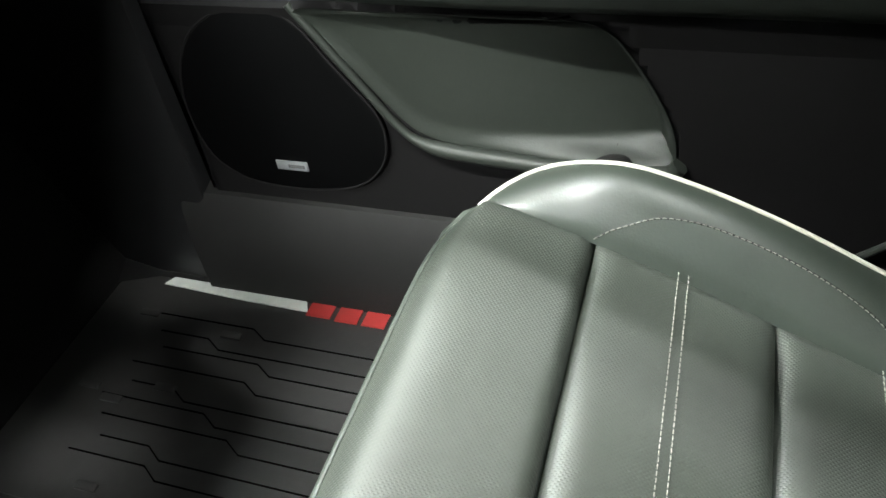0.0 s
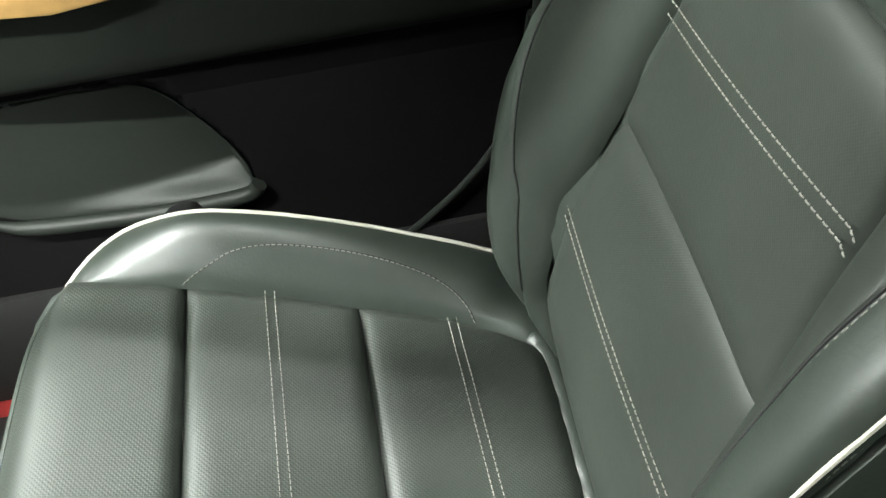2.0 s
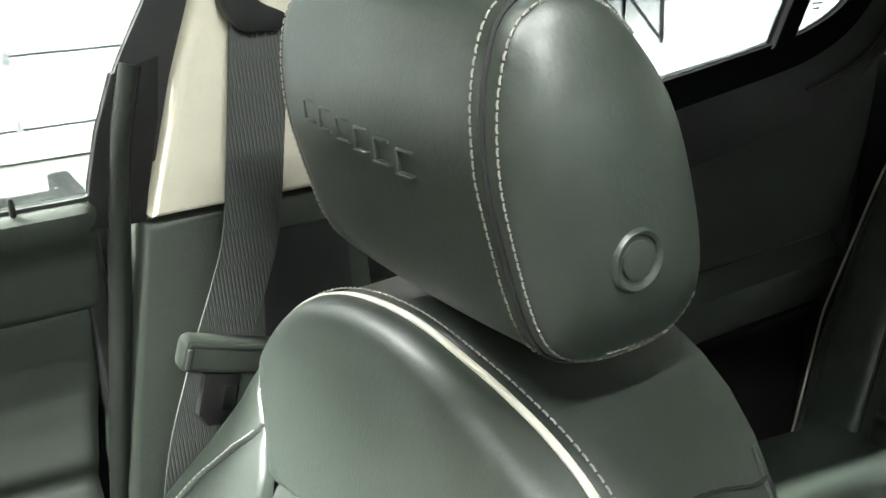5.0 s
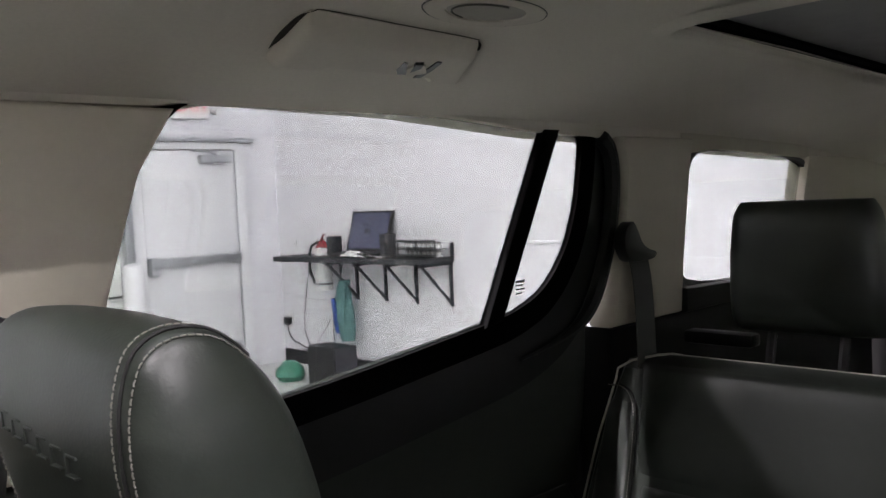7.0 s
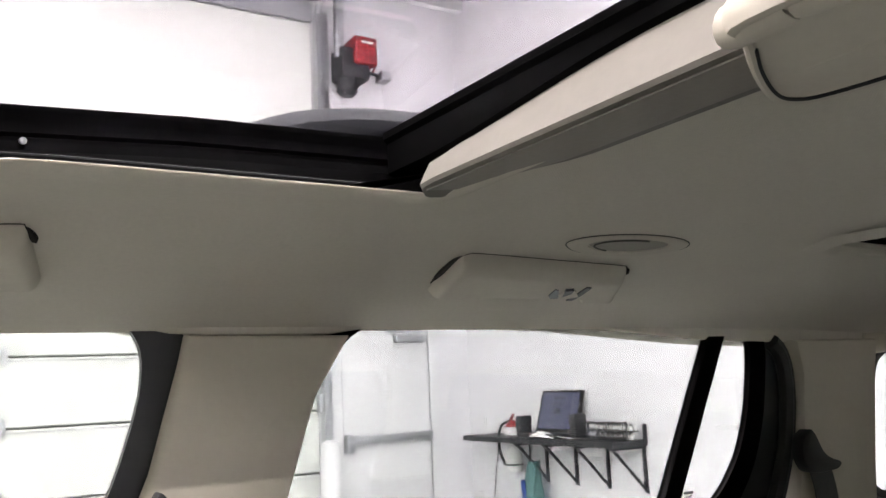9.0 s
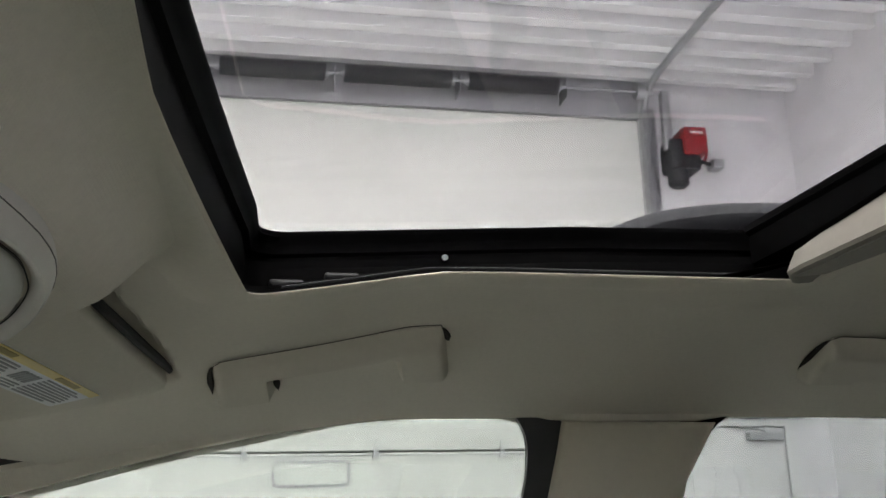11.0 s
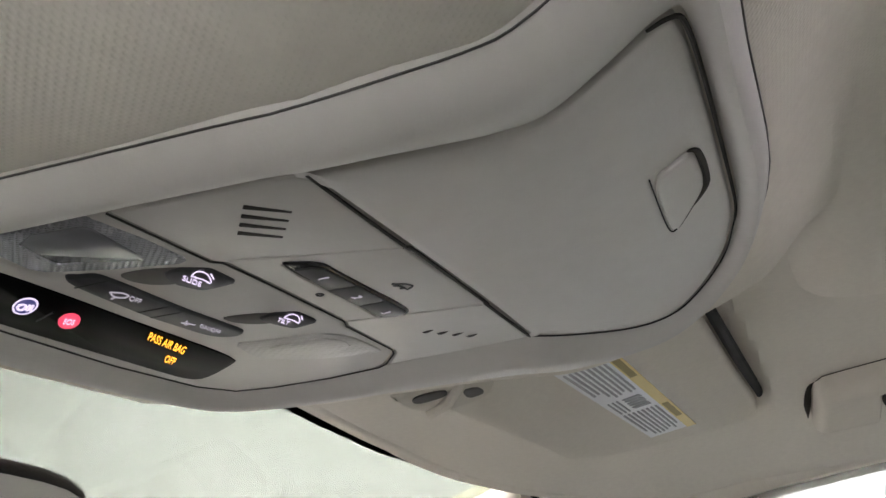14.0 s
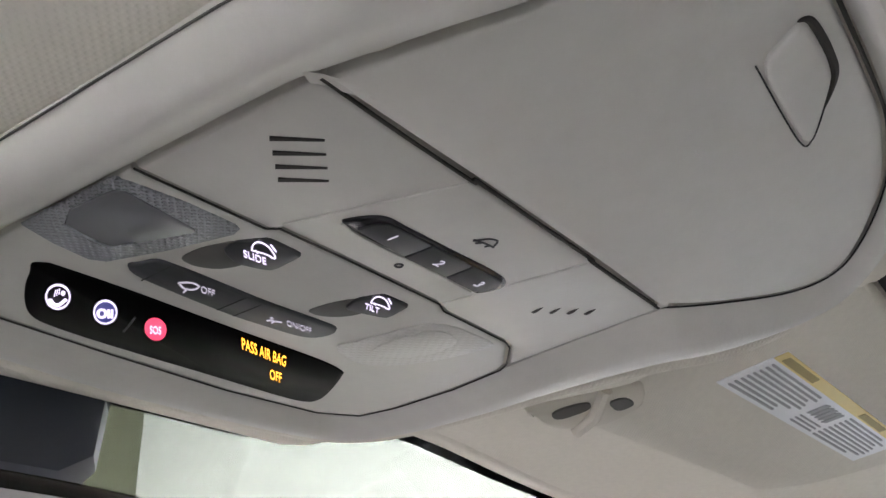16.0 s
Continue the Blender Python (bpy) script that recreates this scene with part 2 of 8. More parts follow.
def shell(fn, nu, nv, offset):
    """A sheet with thickness: the same surface twice, offset apart, closed along its rim."""
    bm = bmesh.new()
    a = add_grid(bm, fn, nu, nv)
    off = Vector(offset)
    b = add_grid(bm, lambda s, t: Vector(fn(s, t)) + off, nu, nv)
    rim = lambda g: g[0] + [r[-1] for r in g[1:]] + g[-1][-2::-1] + [r[0] for r in g[-2:0:-1]]  # noqa: E731
    ra, rb = rim(a), rim(b)
    for k in range(len(ra)):
        bm.faces.new((ra[k], ra[(k + 1) % len(ra)], rb[(k + 1) % len(ra)], rb[k]))
    return bm


def loft(rings, cap=True):
    bm = bmesh.new()
    vs = [[bm.verts.new(p) for p in r] for r in rings]
    n = len(vs[0])
    for a, b in zip(vs, vs[1:]):
        for k in range(n):
            bm.faces.new((a[k], a[(k + 1) % n], b[(k + 1) % n], b[k]))
    if cap:
        bm.faces.new(vs[0][::-1])
        bm.faces.new(vs[-1])
    return bm


def add_tube(bm, pts, r, sides=8, cap=True):
    pts = [Vector(p) for p in pts]
    rings, side = [], None
    for k, p in enumerate(pts):
        d = (pts[min(k + 1, len(pts) - 1)] - pts[max(k - 1, 0)]).normalized()
        if side is None:
            side = d.orthogonal().normalized()
        side = (side - d * side.dot(d)).normalized()
        up = d.cross(side)
        rr = r(k / (len(pts) - 1)) if callable(r) else r
        rings.append([bm.verts.new(p + (side * math.cos(a) + up * math.sin(a)) * rr) for a in (2 * math.pi * q / sides for q in range(sides))])
    for a, b in zip(rings, rings[1:]):
        for k in range(sides):
            bm.faces.new((a[k], a[(k + 1) % sides], b[(k + 1) % sides], b[k]))
    if cap:
        bm.faces.new(rings[0][::-1])
        bm.faces.new(rings[-1])
    return bm


def tube(pts, r, sides=8):
    return add_tube(bmesh.new(), pts, r, sides)


def prism(outline, x0, x1, bevel=0.0, axis="x", seg=2):
    """A plate with the given outline in (y, z), (x, z) or (x, y), from x0 to x1 along the axis left out."""
    bm = bmesh.new()
    put = {"x": lambda a, b, d: (d, a, b), "y": lambda a, b, d: (a, d, b), "z": lambda a, b, d: (a, b, d)}[axis]
    lo = [bm.verts.new(put(a, b, x0)) for a, b in outline]
    hi = [bm.verts.new(put(a, b, x1)) for a, b in outline]
    n = len(lo)
    bm.faces.new(lo)
    bm.faces.new(hi)
    for k in range(n):
        bm.faces.new((lo[k], lo[(k + 1) % n], hi[(k + 1) % n], hi[k]))
    bmesh.ops.recalc_face_normals(bm, faces=bm.faces)
    if bevel:
        es = [e for e in bm.edges if len({round(v.co["xyz".index(axis)], 6) for v in e.verts}) == 1]
        bmesh.ops.bevel(bm, geom=es, offset=bevel, segments=seg, affect="EDGES", profile=0.5)
    return bm


def frame_plate(outer, inner, x0, x1, axis="x"):
    """A ring-shaped plate between two outlines with as many corners."""
    bm = bmesh.new()
    put = {"x": lambda a, b, d: (d, a, b), "y": lambda a, b, d: (a, d, b), "z": lambda a, b, d: (a, b, d)}[axis]
    rings = [[bm.verts.new(put(a, b, d)) for a, b in o] for o, d in ((outer, x0), (inner, x0), (inner, x1), (outer, x1))]
    n = len(outer)
    for q in range(4):
        a, b = rings[q], rings[(q + 1) % 4]
        for k in range(n):
            bm.faces.new((a[k], a[(k + 1) % n], b[(k + 1) % n], b[k]))
    return bm


def smooth_line(pts, n, closed=False):
    """n points along a Catmull-Rom curve through pts (any number of coordinates)."""
    P = [np.array(p, float) for p in pts]
    m = len(P)
    segs = m if closed else m - 1
    out = []
    for q in range(n if closed else n + 1):
        f = q / n * segs
        i = min(int(f), segs - 1)
        u = f - i
        g = (lambda k: P[k % m]) if closed else (lambda k: P[min(max(k, 0), m - 1)])
        a, b, c, d = g(i - 1), g(i), g(i + 1), g(i + 2)
        out.append(0.5 * (2 * b + (c - a) * u + (2 * a - 5 * b + 4 * c - d) * u * u + (3 * b - a - 3 * c + d) * u ** 3))
    return out


def lerp_table(table, v):
    return float(np.interp(v, [a for a, _ in table], [b for _, b in table]))


def sstep(a, b, v):
    u = min(max((v - a) / (b - a), 0), 1)
    return u * u * (3 - 2 * u)


def round_rect(x0, x1, y0, y1, r, n=5):
    pts = []
    for cx, cy, a0 in ((x1 - r, y1 - r, 0), (x0 + r, y1 - r, 90), (x0 + r, y0 + r, 180), (x1 - r, y0 + r, 270)):
        for q in range(n + 1):
            a = radians(a0 + 90 * q / n)
            pts.append((cx + r * math.cos(a), cy + r * math.sin(a)))
    return pts


def stitches(line, up, length=0.0055, gap=0.0025, r=0.0008):
    """A run of short raised stitches along a line of places; up: the outward direction."""
    bm = bmesh.new()
    P = [Vector(p) for p in line]
    cum = [0.0]
    for a, b in zip(P, P[1:]):
        cum.append(cum[-1] + (b - a).length)

    def at(d):
        k = max(min(int(np.searchsorted(cum, d)) , len(P) - 1), 1)
        f = (d - cum[k - 1]) / max(cum[k] - cum[k - 1], 1e-9)
        return P[k - 1].lerp(P[k], f)

    d = 0.0
    while d + length < cum[-1]:
        a, c = at(d), at(d + length)
        mid = (a + c) / 2 + Vector(up) * r * 0.8
        add_tube(bm, (a, mid, c), r, 5)
        d += length + gap
    return bm


def words(text, size, m, mat, parent, depth=0.0003, name="lettering", align="CENTER", shear=0.0):
    c = bpy.data.curves.new(name, "FONT")
    c.body, c.size, c.extrude, c.align_x, c.align_y, c.shear = text, size, depth, align, "CENTER", shear
    tmp = bpy.data.objects.new(name, c)
    scene.collection.objects.link(tmp)
    bpy.context.view_layer.update()
    me = bpy.data.meshes.new_from_object(tmp)
    bpy.data.objects.remove(tmp)
    me.transform(m)
    me.materials.clear()
    me.materials.append(mat)
    o = new(name, me)
    o.parent = parent
    return o


# ---- the bay round the car ----
def slab(name, x0, x1, y0, y1, z0, z1, mat, label, category):
    o = part(name, box(x0, x1, y0, y1, z0, z1), mat, None, label, smooth=False)
    return tagged(o, "", category, "", "structure")


X_LO, Y_HI = -6.0, 9.5
slab("ground", X_LO - 0.2, WALL_X + 0.2, WALL_Y - 0.2, Y_HI + 0.2, FLOOR_Z - 0.15, FLOOR_Z, CONCRETE, "grey sealed concrete floor of the bay", "floor")
slab("wall_back", X_LO - 0.2, WALL_X + 0.25, WALL_Y - 0.2, WALL_Y, FLOOR_Z, CEIL_Z + 0.3, WALLPAINT, "white painted wall with a shelf and computer", "wall")
slab("wall_left", X_LO - 0.2, X_LO, WALL_Y, Y_HI, FLOOR_Z, CEIL_Z + 0.3, WALLPAINT, "plain white painted wall of the bay", "wall")
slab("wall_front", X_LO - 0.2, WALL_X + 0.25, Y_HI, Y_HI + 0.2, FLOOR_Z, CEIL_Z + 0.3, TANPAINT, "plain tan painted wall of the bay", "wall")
GD0, GD1, GDTOP = -2.94, 2.2, 4.50      # roll-up door opening along the wall, and its head
slab("wall_right", WALL_X, WALL_X + 0.25, WALL_Y, GD0, FLOOR_Z, CEIL_Z + 0.3, WALLPAINT, "white painted wall beside the roll-up door", "wall")
slab("wall_far", WALL_X, WALL_X + 0.25, GD1, Y_HI, FLOOR_Z, CEIL_Z + 0.3, WALLPAINT, "white painted wall beyond the roll-up door", "wall")
slab("wall_head", WALL_X, WALL_X + 0.25, GD0, GD1, GDTOP, CEIL_Z + 0.3, GREYPAINT, "grey wall strip above the roll-up door", "wall")
slab("baseboard", 4.2, WALL_X - 0.02, WALL_Y, WALL_Y + 0.02, FLOOR_Z, FLOOR_Z + 0.12, RUBBER, "dark rubber baseboard along the white wall", "baseboard")


def deck_ceiling():
    """Ribbed steel deck: flat pans and raised ribs running along the bay."""
    bm = bmesh.new()
    xs, x = [], X_LO
    while x < WALL_X:
        xs += [(x, 0.0), (x + 0.172, 0.0), (x + 0.178, -0.030), (x + 0.172, -0.036), (x + 0.182, -0.105), (x + 0.262, -0.105), (x + 0.272, -0.036), (x + 0.266, -0.030), (x + 0.272, 0.0)]
        x += 0.30
    xs.append((WALL_X, 0.0))
    lo = [(bm.verts.new((a, WALL_Y, CEIL_Z + b)), bm.verts.new((a, Y_HI, CEIL_Z + b))) for a, b in xs]
    hi = [(bm.verts.new((a, WALL_Y, CEIL_Z + 0.2)), bm.verts.new((a, Y_HI, CEIL_Z + 0.2))) for a, b in (xs[0], xs[-1])]
    for (a, b), (c, d) in zip(lo, lo[1:]):
        bm.faces.new((a, c, d, b))
    bm.faces.new((hi[0][0], hi[0][1], hi[1][1], hi[1][0]))
    return tagged(part("ceiling", bm, DECK, None, "white ribbed steel deck ceiling of the bay", smooth=False), "", "ceiling", "", "structure")


deck_ceiling()

TUBE_ON = glow("lit_tube", (1.0, 1.0, 0.98), 12.0)


def strip_fixture(x, y):
    t = thing("strip_light", "long white strip light hung under the steel deck, lit", "ceiling light", "strip lights on the ceiling", at=(x, y, CEIL_Z - 0.04))
    part("housing", box(x - 0.09, x + 0.09, y - 1.22, y + 1.22, CEIL_Z - 0.10, CEIL_Z - 0.035, 0.01), DOORPAINT, t)
    for dx in (-0.045, 0.045):
        part("tube", tube([(x + dx, y - 1.18, CEIL_Z - 0.118), (x + dx, y + 1.18, CEIL_Z - 0.118)], 0.016, 10), TUBE_ON, t, "glowing white tube")
    settle(t)


# The added, unseen lamps get a fixture as well.
for lx, ly, watts in LAMPS:
    strip_fixture(lx, ly)


# ---- car shell: roof, glass, floor ----
XC = 0.017                               # middle of the car
SR = (-0.263, 0.297, -0.066, 0.323)      # front roof opening in the headliner
SR2 = (-0.338, 0.372, -1.34, -0.600)     # rear roof opening


FRONT_LINE = [(0.325, 1.207), (0.340, 1.201), (0.360, 1.185), (0.385, 1.1640), (0.40, 1.1565), (0.43, 1.1430), (0.46, 1.1350), (0.50, 1.1338), (0.60, 1.1345), (0.66, 1.138), (0.72, 1.148)]


def visor_z(x, y):
    """Plane of the folded sun visor, falling towards the windshield and the door."""
    return 1.153 - 0.10 * (x - 0.36) - 0.45 * (min(y, 0.545) - 0.465)


def roof_z(x, y):
    """Height of the headliner: arched across, rolled down round the front opening, drawn down in front round the console and behind the visors."""
    a = abs(x - XC) + XC
    side = lerp_table([(0, 1.230), (0.30, 1.224), (0.42, 1.212), (0.53, 1.190), (0.60, 1.170), (0.645, 1.150)], a)
    back = lerp_table([(-2.2, 0.10), (-1.5, 0.03), (-0.9, 0.008), (-0.4, 0.0), (0.2, 0.0), (0.41, 0.026), (0.51, 0.045), (0.74, 0.085)], y)
    mid = lerp_table([(-2.2, 0.10), (-1.5, 0.03), (-0.9, 0.008), (-0.4, 0.0), (0.2, 0.0), (0.41, 0.026), (0.51, 0.042), (0.66, 0.058), (0.74, 0.062)], y)
    k = sstep(0.28, 0.56, a)
    z = side - back * k - mid * (1 - k)
    off = math.hypot(max(SR[0] - x, 0, x - SR[1]), max(SR[2] - y, 0, y - SR[3]))
    z -= 0.007 * math.exp(-(off / 0.040) ** 2) * (1 + 0.6 * sstep(0.15, 0.32, y))
    z += 0.007 * math.exp(-((off - 0.118) / 0.030) ** 2) * (1 - sstep(0.20, 0.32, y))
    if y > 0.325:
        w = 1 - sstep(0.120, 0.230, abs(x - 0.036))
        rear = 0.4255 - 0.09 * (a - 0.20)     # rear edge of the visor
        pocket = sstep(rear - 0.016, rear - 0.002, y) * (1 - sstep(rear + 0.04, rear + 0.08, y)) * sstep(0.15, 0.18, a) * (1 - sstep(0.500, 0.516, a))
        front = (visor_z(a, y) + 0.016 + 0.026 * sstep(0.44, 0.54, y)) * (1 - w) + lerp_table(FRONT_LINE, y) * w
        k = sstep(0.325, 0.385, y)
        soft = max(0.016 - abs(z - front), 0) / 0.016
        z = z * (1 - k) + (min(z, front) - 0.004 * soft * soft) * k + 0.016 * pocket
    return z


def bow(x, y):
    """The front edge of the roof opening bows forward in the middle."""
    return 0.020 * max(1 - (abs(x - XC) / 0.28) ** 1.2, 0) * sstep(0.24, 0.323, y) * (1 - sstep(0.323, 0.385, y))


def header_y(x):
    """Front edge of the headliner above the windshield."""
    return 0.677 - 0.09 * abs((x - XC) / 0.56) ** 6


def headliner():
    bm = bmesh.new()
    xs = sorted(set([round(v, 4) for v in np.linspace(-0.61, -0.18, 16)] + [round(v, 4) for v in np.linspace(-0.17, 0.60, 96)] + [0.615, 0.63, 0.645] + [SR[0], SR[1], SR2[0], SR2[1]]))
    ys = sorted(set([round(v, 4) for v in np.linspace(-2.1, 0.32, 76)] + [round(v, 4) for v in np.linspace(0.327, 0.677, 72)] + [SR[2], SR[3], SR2[2], SR2[3]]))
    vs = {}
    for off in (0.0, 0.012):
        for i, x in enumerate(xs):
            for j, y in enumerate(ys):
                yy = y + bow(x, y) if y < 0.5 else 0.5 + (y - 0.5) * (header_y(x) - 0.5) / 0.177
                d = math.hypot(max(SR[0] - x, 0, x - SR[1]), max(SR[2] - y, 0, y - SR[3]))
                vs[i, j, off] = bm.verts.new((x, yy, roof_z(x, yy) + off * (0.08 + 0.92 * sstep(0.065, 0.11, d))))
    inside = lambda x, y: any(a < x < b and c < y < d for a, b, c, d in (SR, SR2))  # noqa: E731
    for off in (0.0, 0.012):
        for i in range(len(xs) - 1):
            for j in range(len(ys) - 1):
                if not inside((xs[i] + xs[i + 1]) / 2, (ys[j] + ys[j + 1]) / 2):
                    bm.faces.new((vs[i, j, off], vs[i + 1, j, off], vs[i + 1, j + 1, off], vs[i, j + 1, off]))
    for v in [v for v in bm.verts if not v.link_faces]:
        bm.verts.remove(v)
    return tagged(part("ceiling_headliner", bm, FABRIC, None, "beige knitted fabric headliner of the car"), "", "headliner", "", "structure")


headliner()


def outer_roof():
    bm = bmesh.new()
    xa, xb = SR[0] - 0.085, SR[1] + 0.085
    for x0, x1, y0, y1 in ((-0.66, xa, -2.2, 0.62), (xb, 0.70, -2.2, 0.62), (xa, xb, SR[3] + 0.04, 0.70), (xa, xb, SR2[3], SR[2] - 0.10), (xa, xb, -2.2, SR2[3])):
        add_grid(bm, lambda s, t: (x0 + (x1 - x0) * s, y0 + (y1 - y0) * t, roof_z(x0 + (x1 - x0) * s, y0 + (y1 - y0) * t) + 0.055), 8, 10)
    return tagged(part("roof", bm, CARPAINT, None, "dark painted steel roof of the car"), "", "roof", "", "structure")


outer_roof()


def ring_profile(x0, x1, y0, y1, r, steps, n=7):
    """A rounded-rectangle ring swept by (outward, height) steps over the curved roof."""
    rings = []
    for out, h in steps:
        pts = round_rect(x0 - out, x1 + out, y0 - out, y1 + out, max(r + out, 0.004), n)
        rings.append([(x, y, roof_z(min(max(x, x0), x1), min(max(y, y0), y1)) + h) for x, y in pts])
    return loft(rings, cap=False)


def glass_z(x, y):
    """Lower face of the front glass panel: climbs rearwards, crowned across."""
    return 1.254 + 0.052 * (0.32 - max(y, 0.08)) + 0.015 * (0.08 - min(y, 0.08)) + 0.014 * max(1 - ((x - XC) / 0.345) ** 2, 0)


def front_sunroof():
    x0, x1, y0, y1 = SR
    t = thing("sunroof", "open-shaded front glass sunroof with black track frame", "sunroof", at=(XC, 0.1, 1.23))

    def lay(side, front, rear, r, height):
        """A rounded ring round the opening; height: a rule for its places."""
        pts = round_rect(x0 - side, x1 + side, y0 - rear, y1 + front, r, 8)
        pts = [(a[0] + (b[0] - a[0]) * k / 16, a[1] + (b[1] - a[1]) * k / 16) for a, b in zip(pts, pts[1:] + pts[:1]) for k in range(16 if math.dist(a, b) > 0.1 else 1)]
        return [(x, y + bow(x, min(y, 0.323)), height(x, y)) for x, y in pts]
    lip = lambda h: (lambda x, y: roof_z(min(max(x, x0), x1), min(max(y, y0), y1)) + h if y > y0 - 0.03 else roof_z(x, y) + h + 0.02)  # noqa: E731
    over = lambda h: (lambda x, y: roof_z(x, y) + h)  # noqa: E731
    part("fabric_lip", loft([lay(0.052, 0.052, 0.02, 0.06, over(0.002)), lay(0.036, 0.036, 0.016, 0.045, over(-0.0015)), lay(0.020, 0.020, 0.010, 0.032, over(-0.003)), lay(0.009, 0.009, 0.005, 0.022, over(-0.0025)), lay(0.003, 0.003, 0.001, 0.017, lip(-0.0012)), lay(0.0005, 0.0005, 0, 0.015, lip(0.0008)), lay(0.0012, 0.0012, 0.001, 0.015, lip(0.0014)), lay(0.010, 0.005, 0.004, 0.02, lip(0.0018))], False), FABRIC, t, "rolled beige fabric edge")
    g = lambda h: (lambda x, y: glass_z(XC + 0.345, y) + h)  # noqa: E731
    back = 0.14                              # the glass runs on above the retracted shade
    steps = [(0.003, 0.002, 0.02, lip(0.0020)), (0.004, 0.003, back, lip(0.0040)), (0.012, 0.004, back, lip(0.0060)), (0.030, 0.006, back, lip(0.009)), (0.034, 0.006, back, lip(0.014)), (0.048, 0.006, back, lip(0.015)), (0.050, 0.006, back, g(-0.026)), (0.063, 0.006, back, g(-0.024)), (0.064, 0.006, back, g(-0.014)), (0.061, 0.002, back, g(-0.012)), (0.061, 0.000, back, g(-0.004)), (0.058, -0.003, back, g(0.0)), (0.058, -0.003, back, g(0.004)), (0.075, 0.02, back, g(0.006))]
    part("track_frame", loft([lay(a, b, c, 0.02, h) for a, b, c, h in steps], False), TRACKBLACK, t, "black metal track frame")
    part("glass_pane", shell(lambda s, q: (x0 - 0.07 + (x1 - x0 + 0.14) * s, y0 - back + (y1 - y0 + back + 0.05) * q, glass_z(x0 - 0.07 + (x1 - x0 + 0.14) * s, y0 - back + (y1 - y0 + back + 0.05) * q) + 0.006), 24, 6, (0, 0, 0.004)), ROOFGLASS, t, "tinted glass roof panel")
    for dx, dz, r in ((0.032, 0.0118, 0.0008), (0.049, 0.0162, 0.0007)):
        part("slide_rail", tube([(x1 + dx, y, lip(dz)(x1, y)) for y in np.linspace(y1 - 0.02, y0 + 0.0, 12)], r, 6), RAILMETAL, t, "thin grey slide rail")
    part("screw", tube([(x1 + 0.064, 0.185, 1.2445), (x1 + 0.0595, 0.185, 1.2435)], 0.0022, 10), STEEL, t, "small bright screw")
    for y in (0.300, 0.262):
        part("rail_clip", box(x1 + 0.040, x1 + 0.056, y - 0.012, y + 0.012, roof_z(x1, y) + 0.0145, roof_z(x1, y) + 0.0190, 0.002), RUBBER, t, "small black rail clip")
    settle(t)


def rear_sunroof():
    x0, x1, y0, y1 = SR2
    t = thing("sunroof", "rear sunroof closed by a grey sunshade", "sunroof", at=((x0 + x1) / 2, (y0 + y1) / 2, 1.23))
    part("fabric_lip", ring_profile(x0, x1, y0, y1, 0.025, [(0.05, 0.002), (0.035, -0.001), (0.018, -0.003), (0.007, -0.001), (0.0, 0.006), (0.001, 0.012), (0.012, 0.014)]), FABRIC, t, "rolled beige fabric edge")
    part("track_frame", ring_profile(x0 + 0.002, x1 - 0.002, y0 + 0.002, y1 - 0.002, 0.02, [(0.004, 0.010), (0.006, 0.011), (0.006, 0.020), (-0.004, 0.021), (-0.004, 0.026)]), TRACKBLACK, t, "black metal track frame")
    part("sunshade", shell(lambda s, q: (x0 - 0.004 + (x1 - x0 + 0.008) * s, y0 + 0.004 + (y1 - y0) * q, roof_z(x0, y0 + (y1 - y0) * q) + 0.027), 2, 8, (0, 0, 0.006)), GREYGLASS, t, "closed grey sunshade panel")
    settle(t)


front_sunroof()
rear_sunroof()


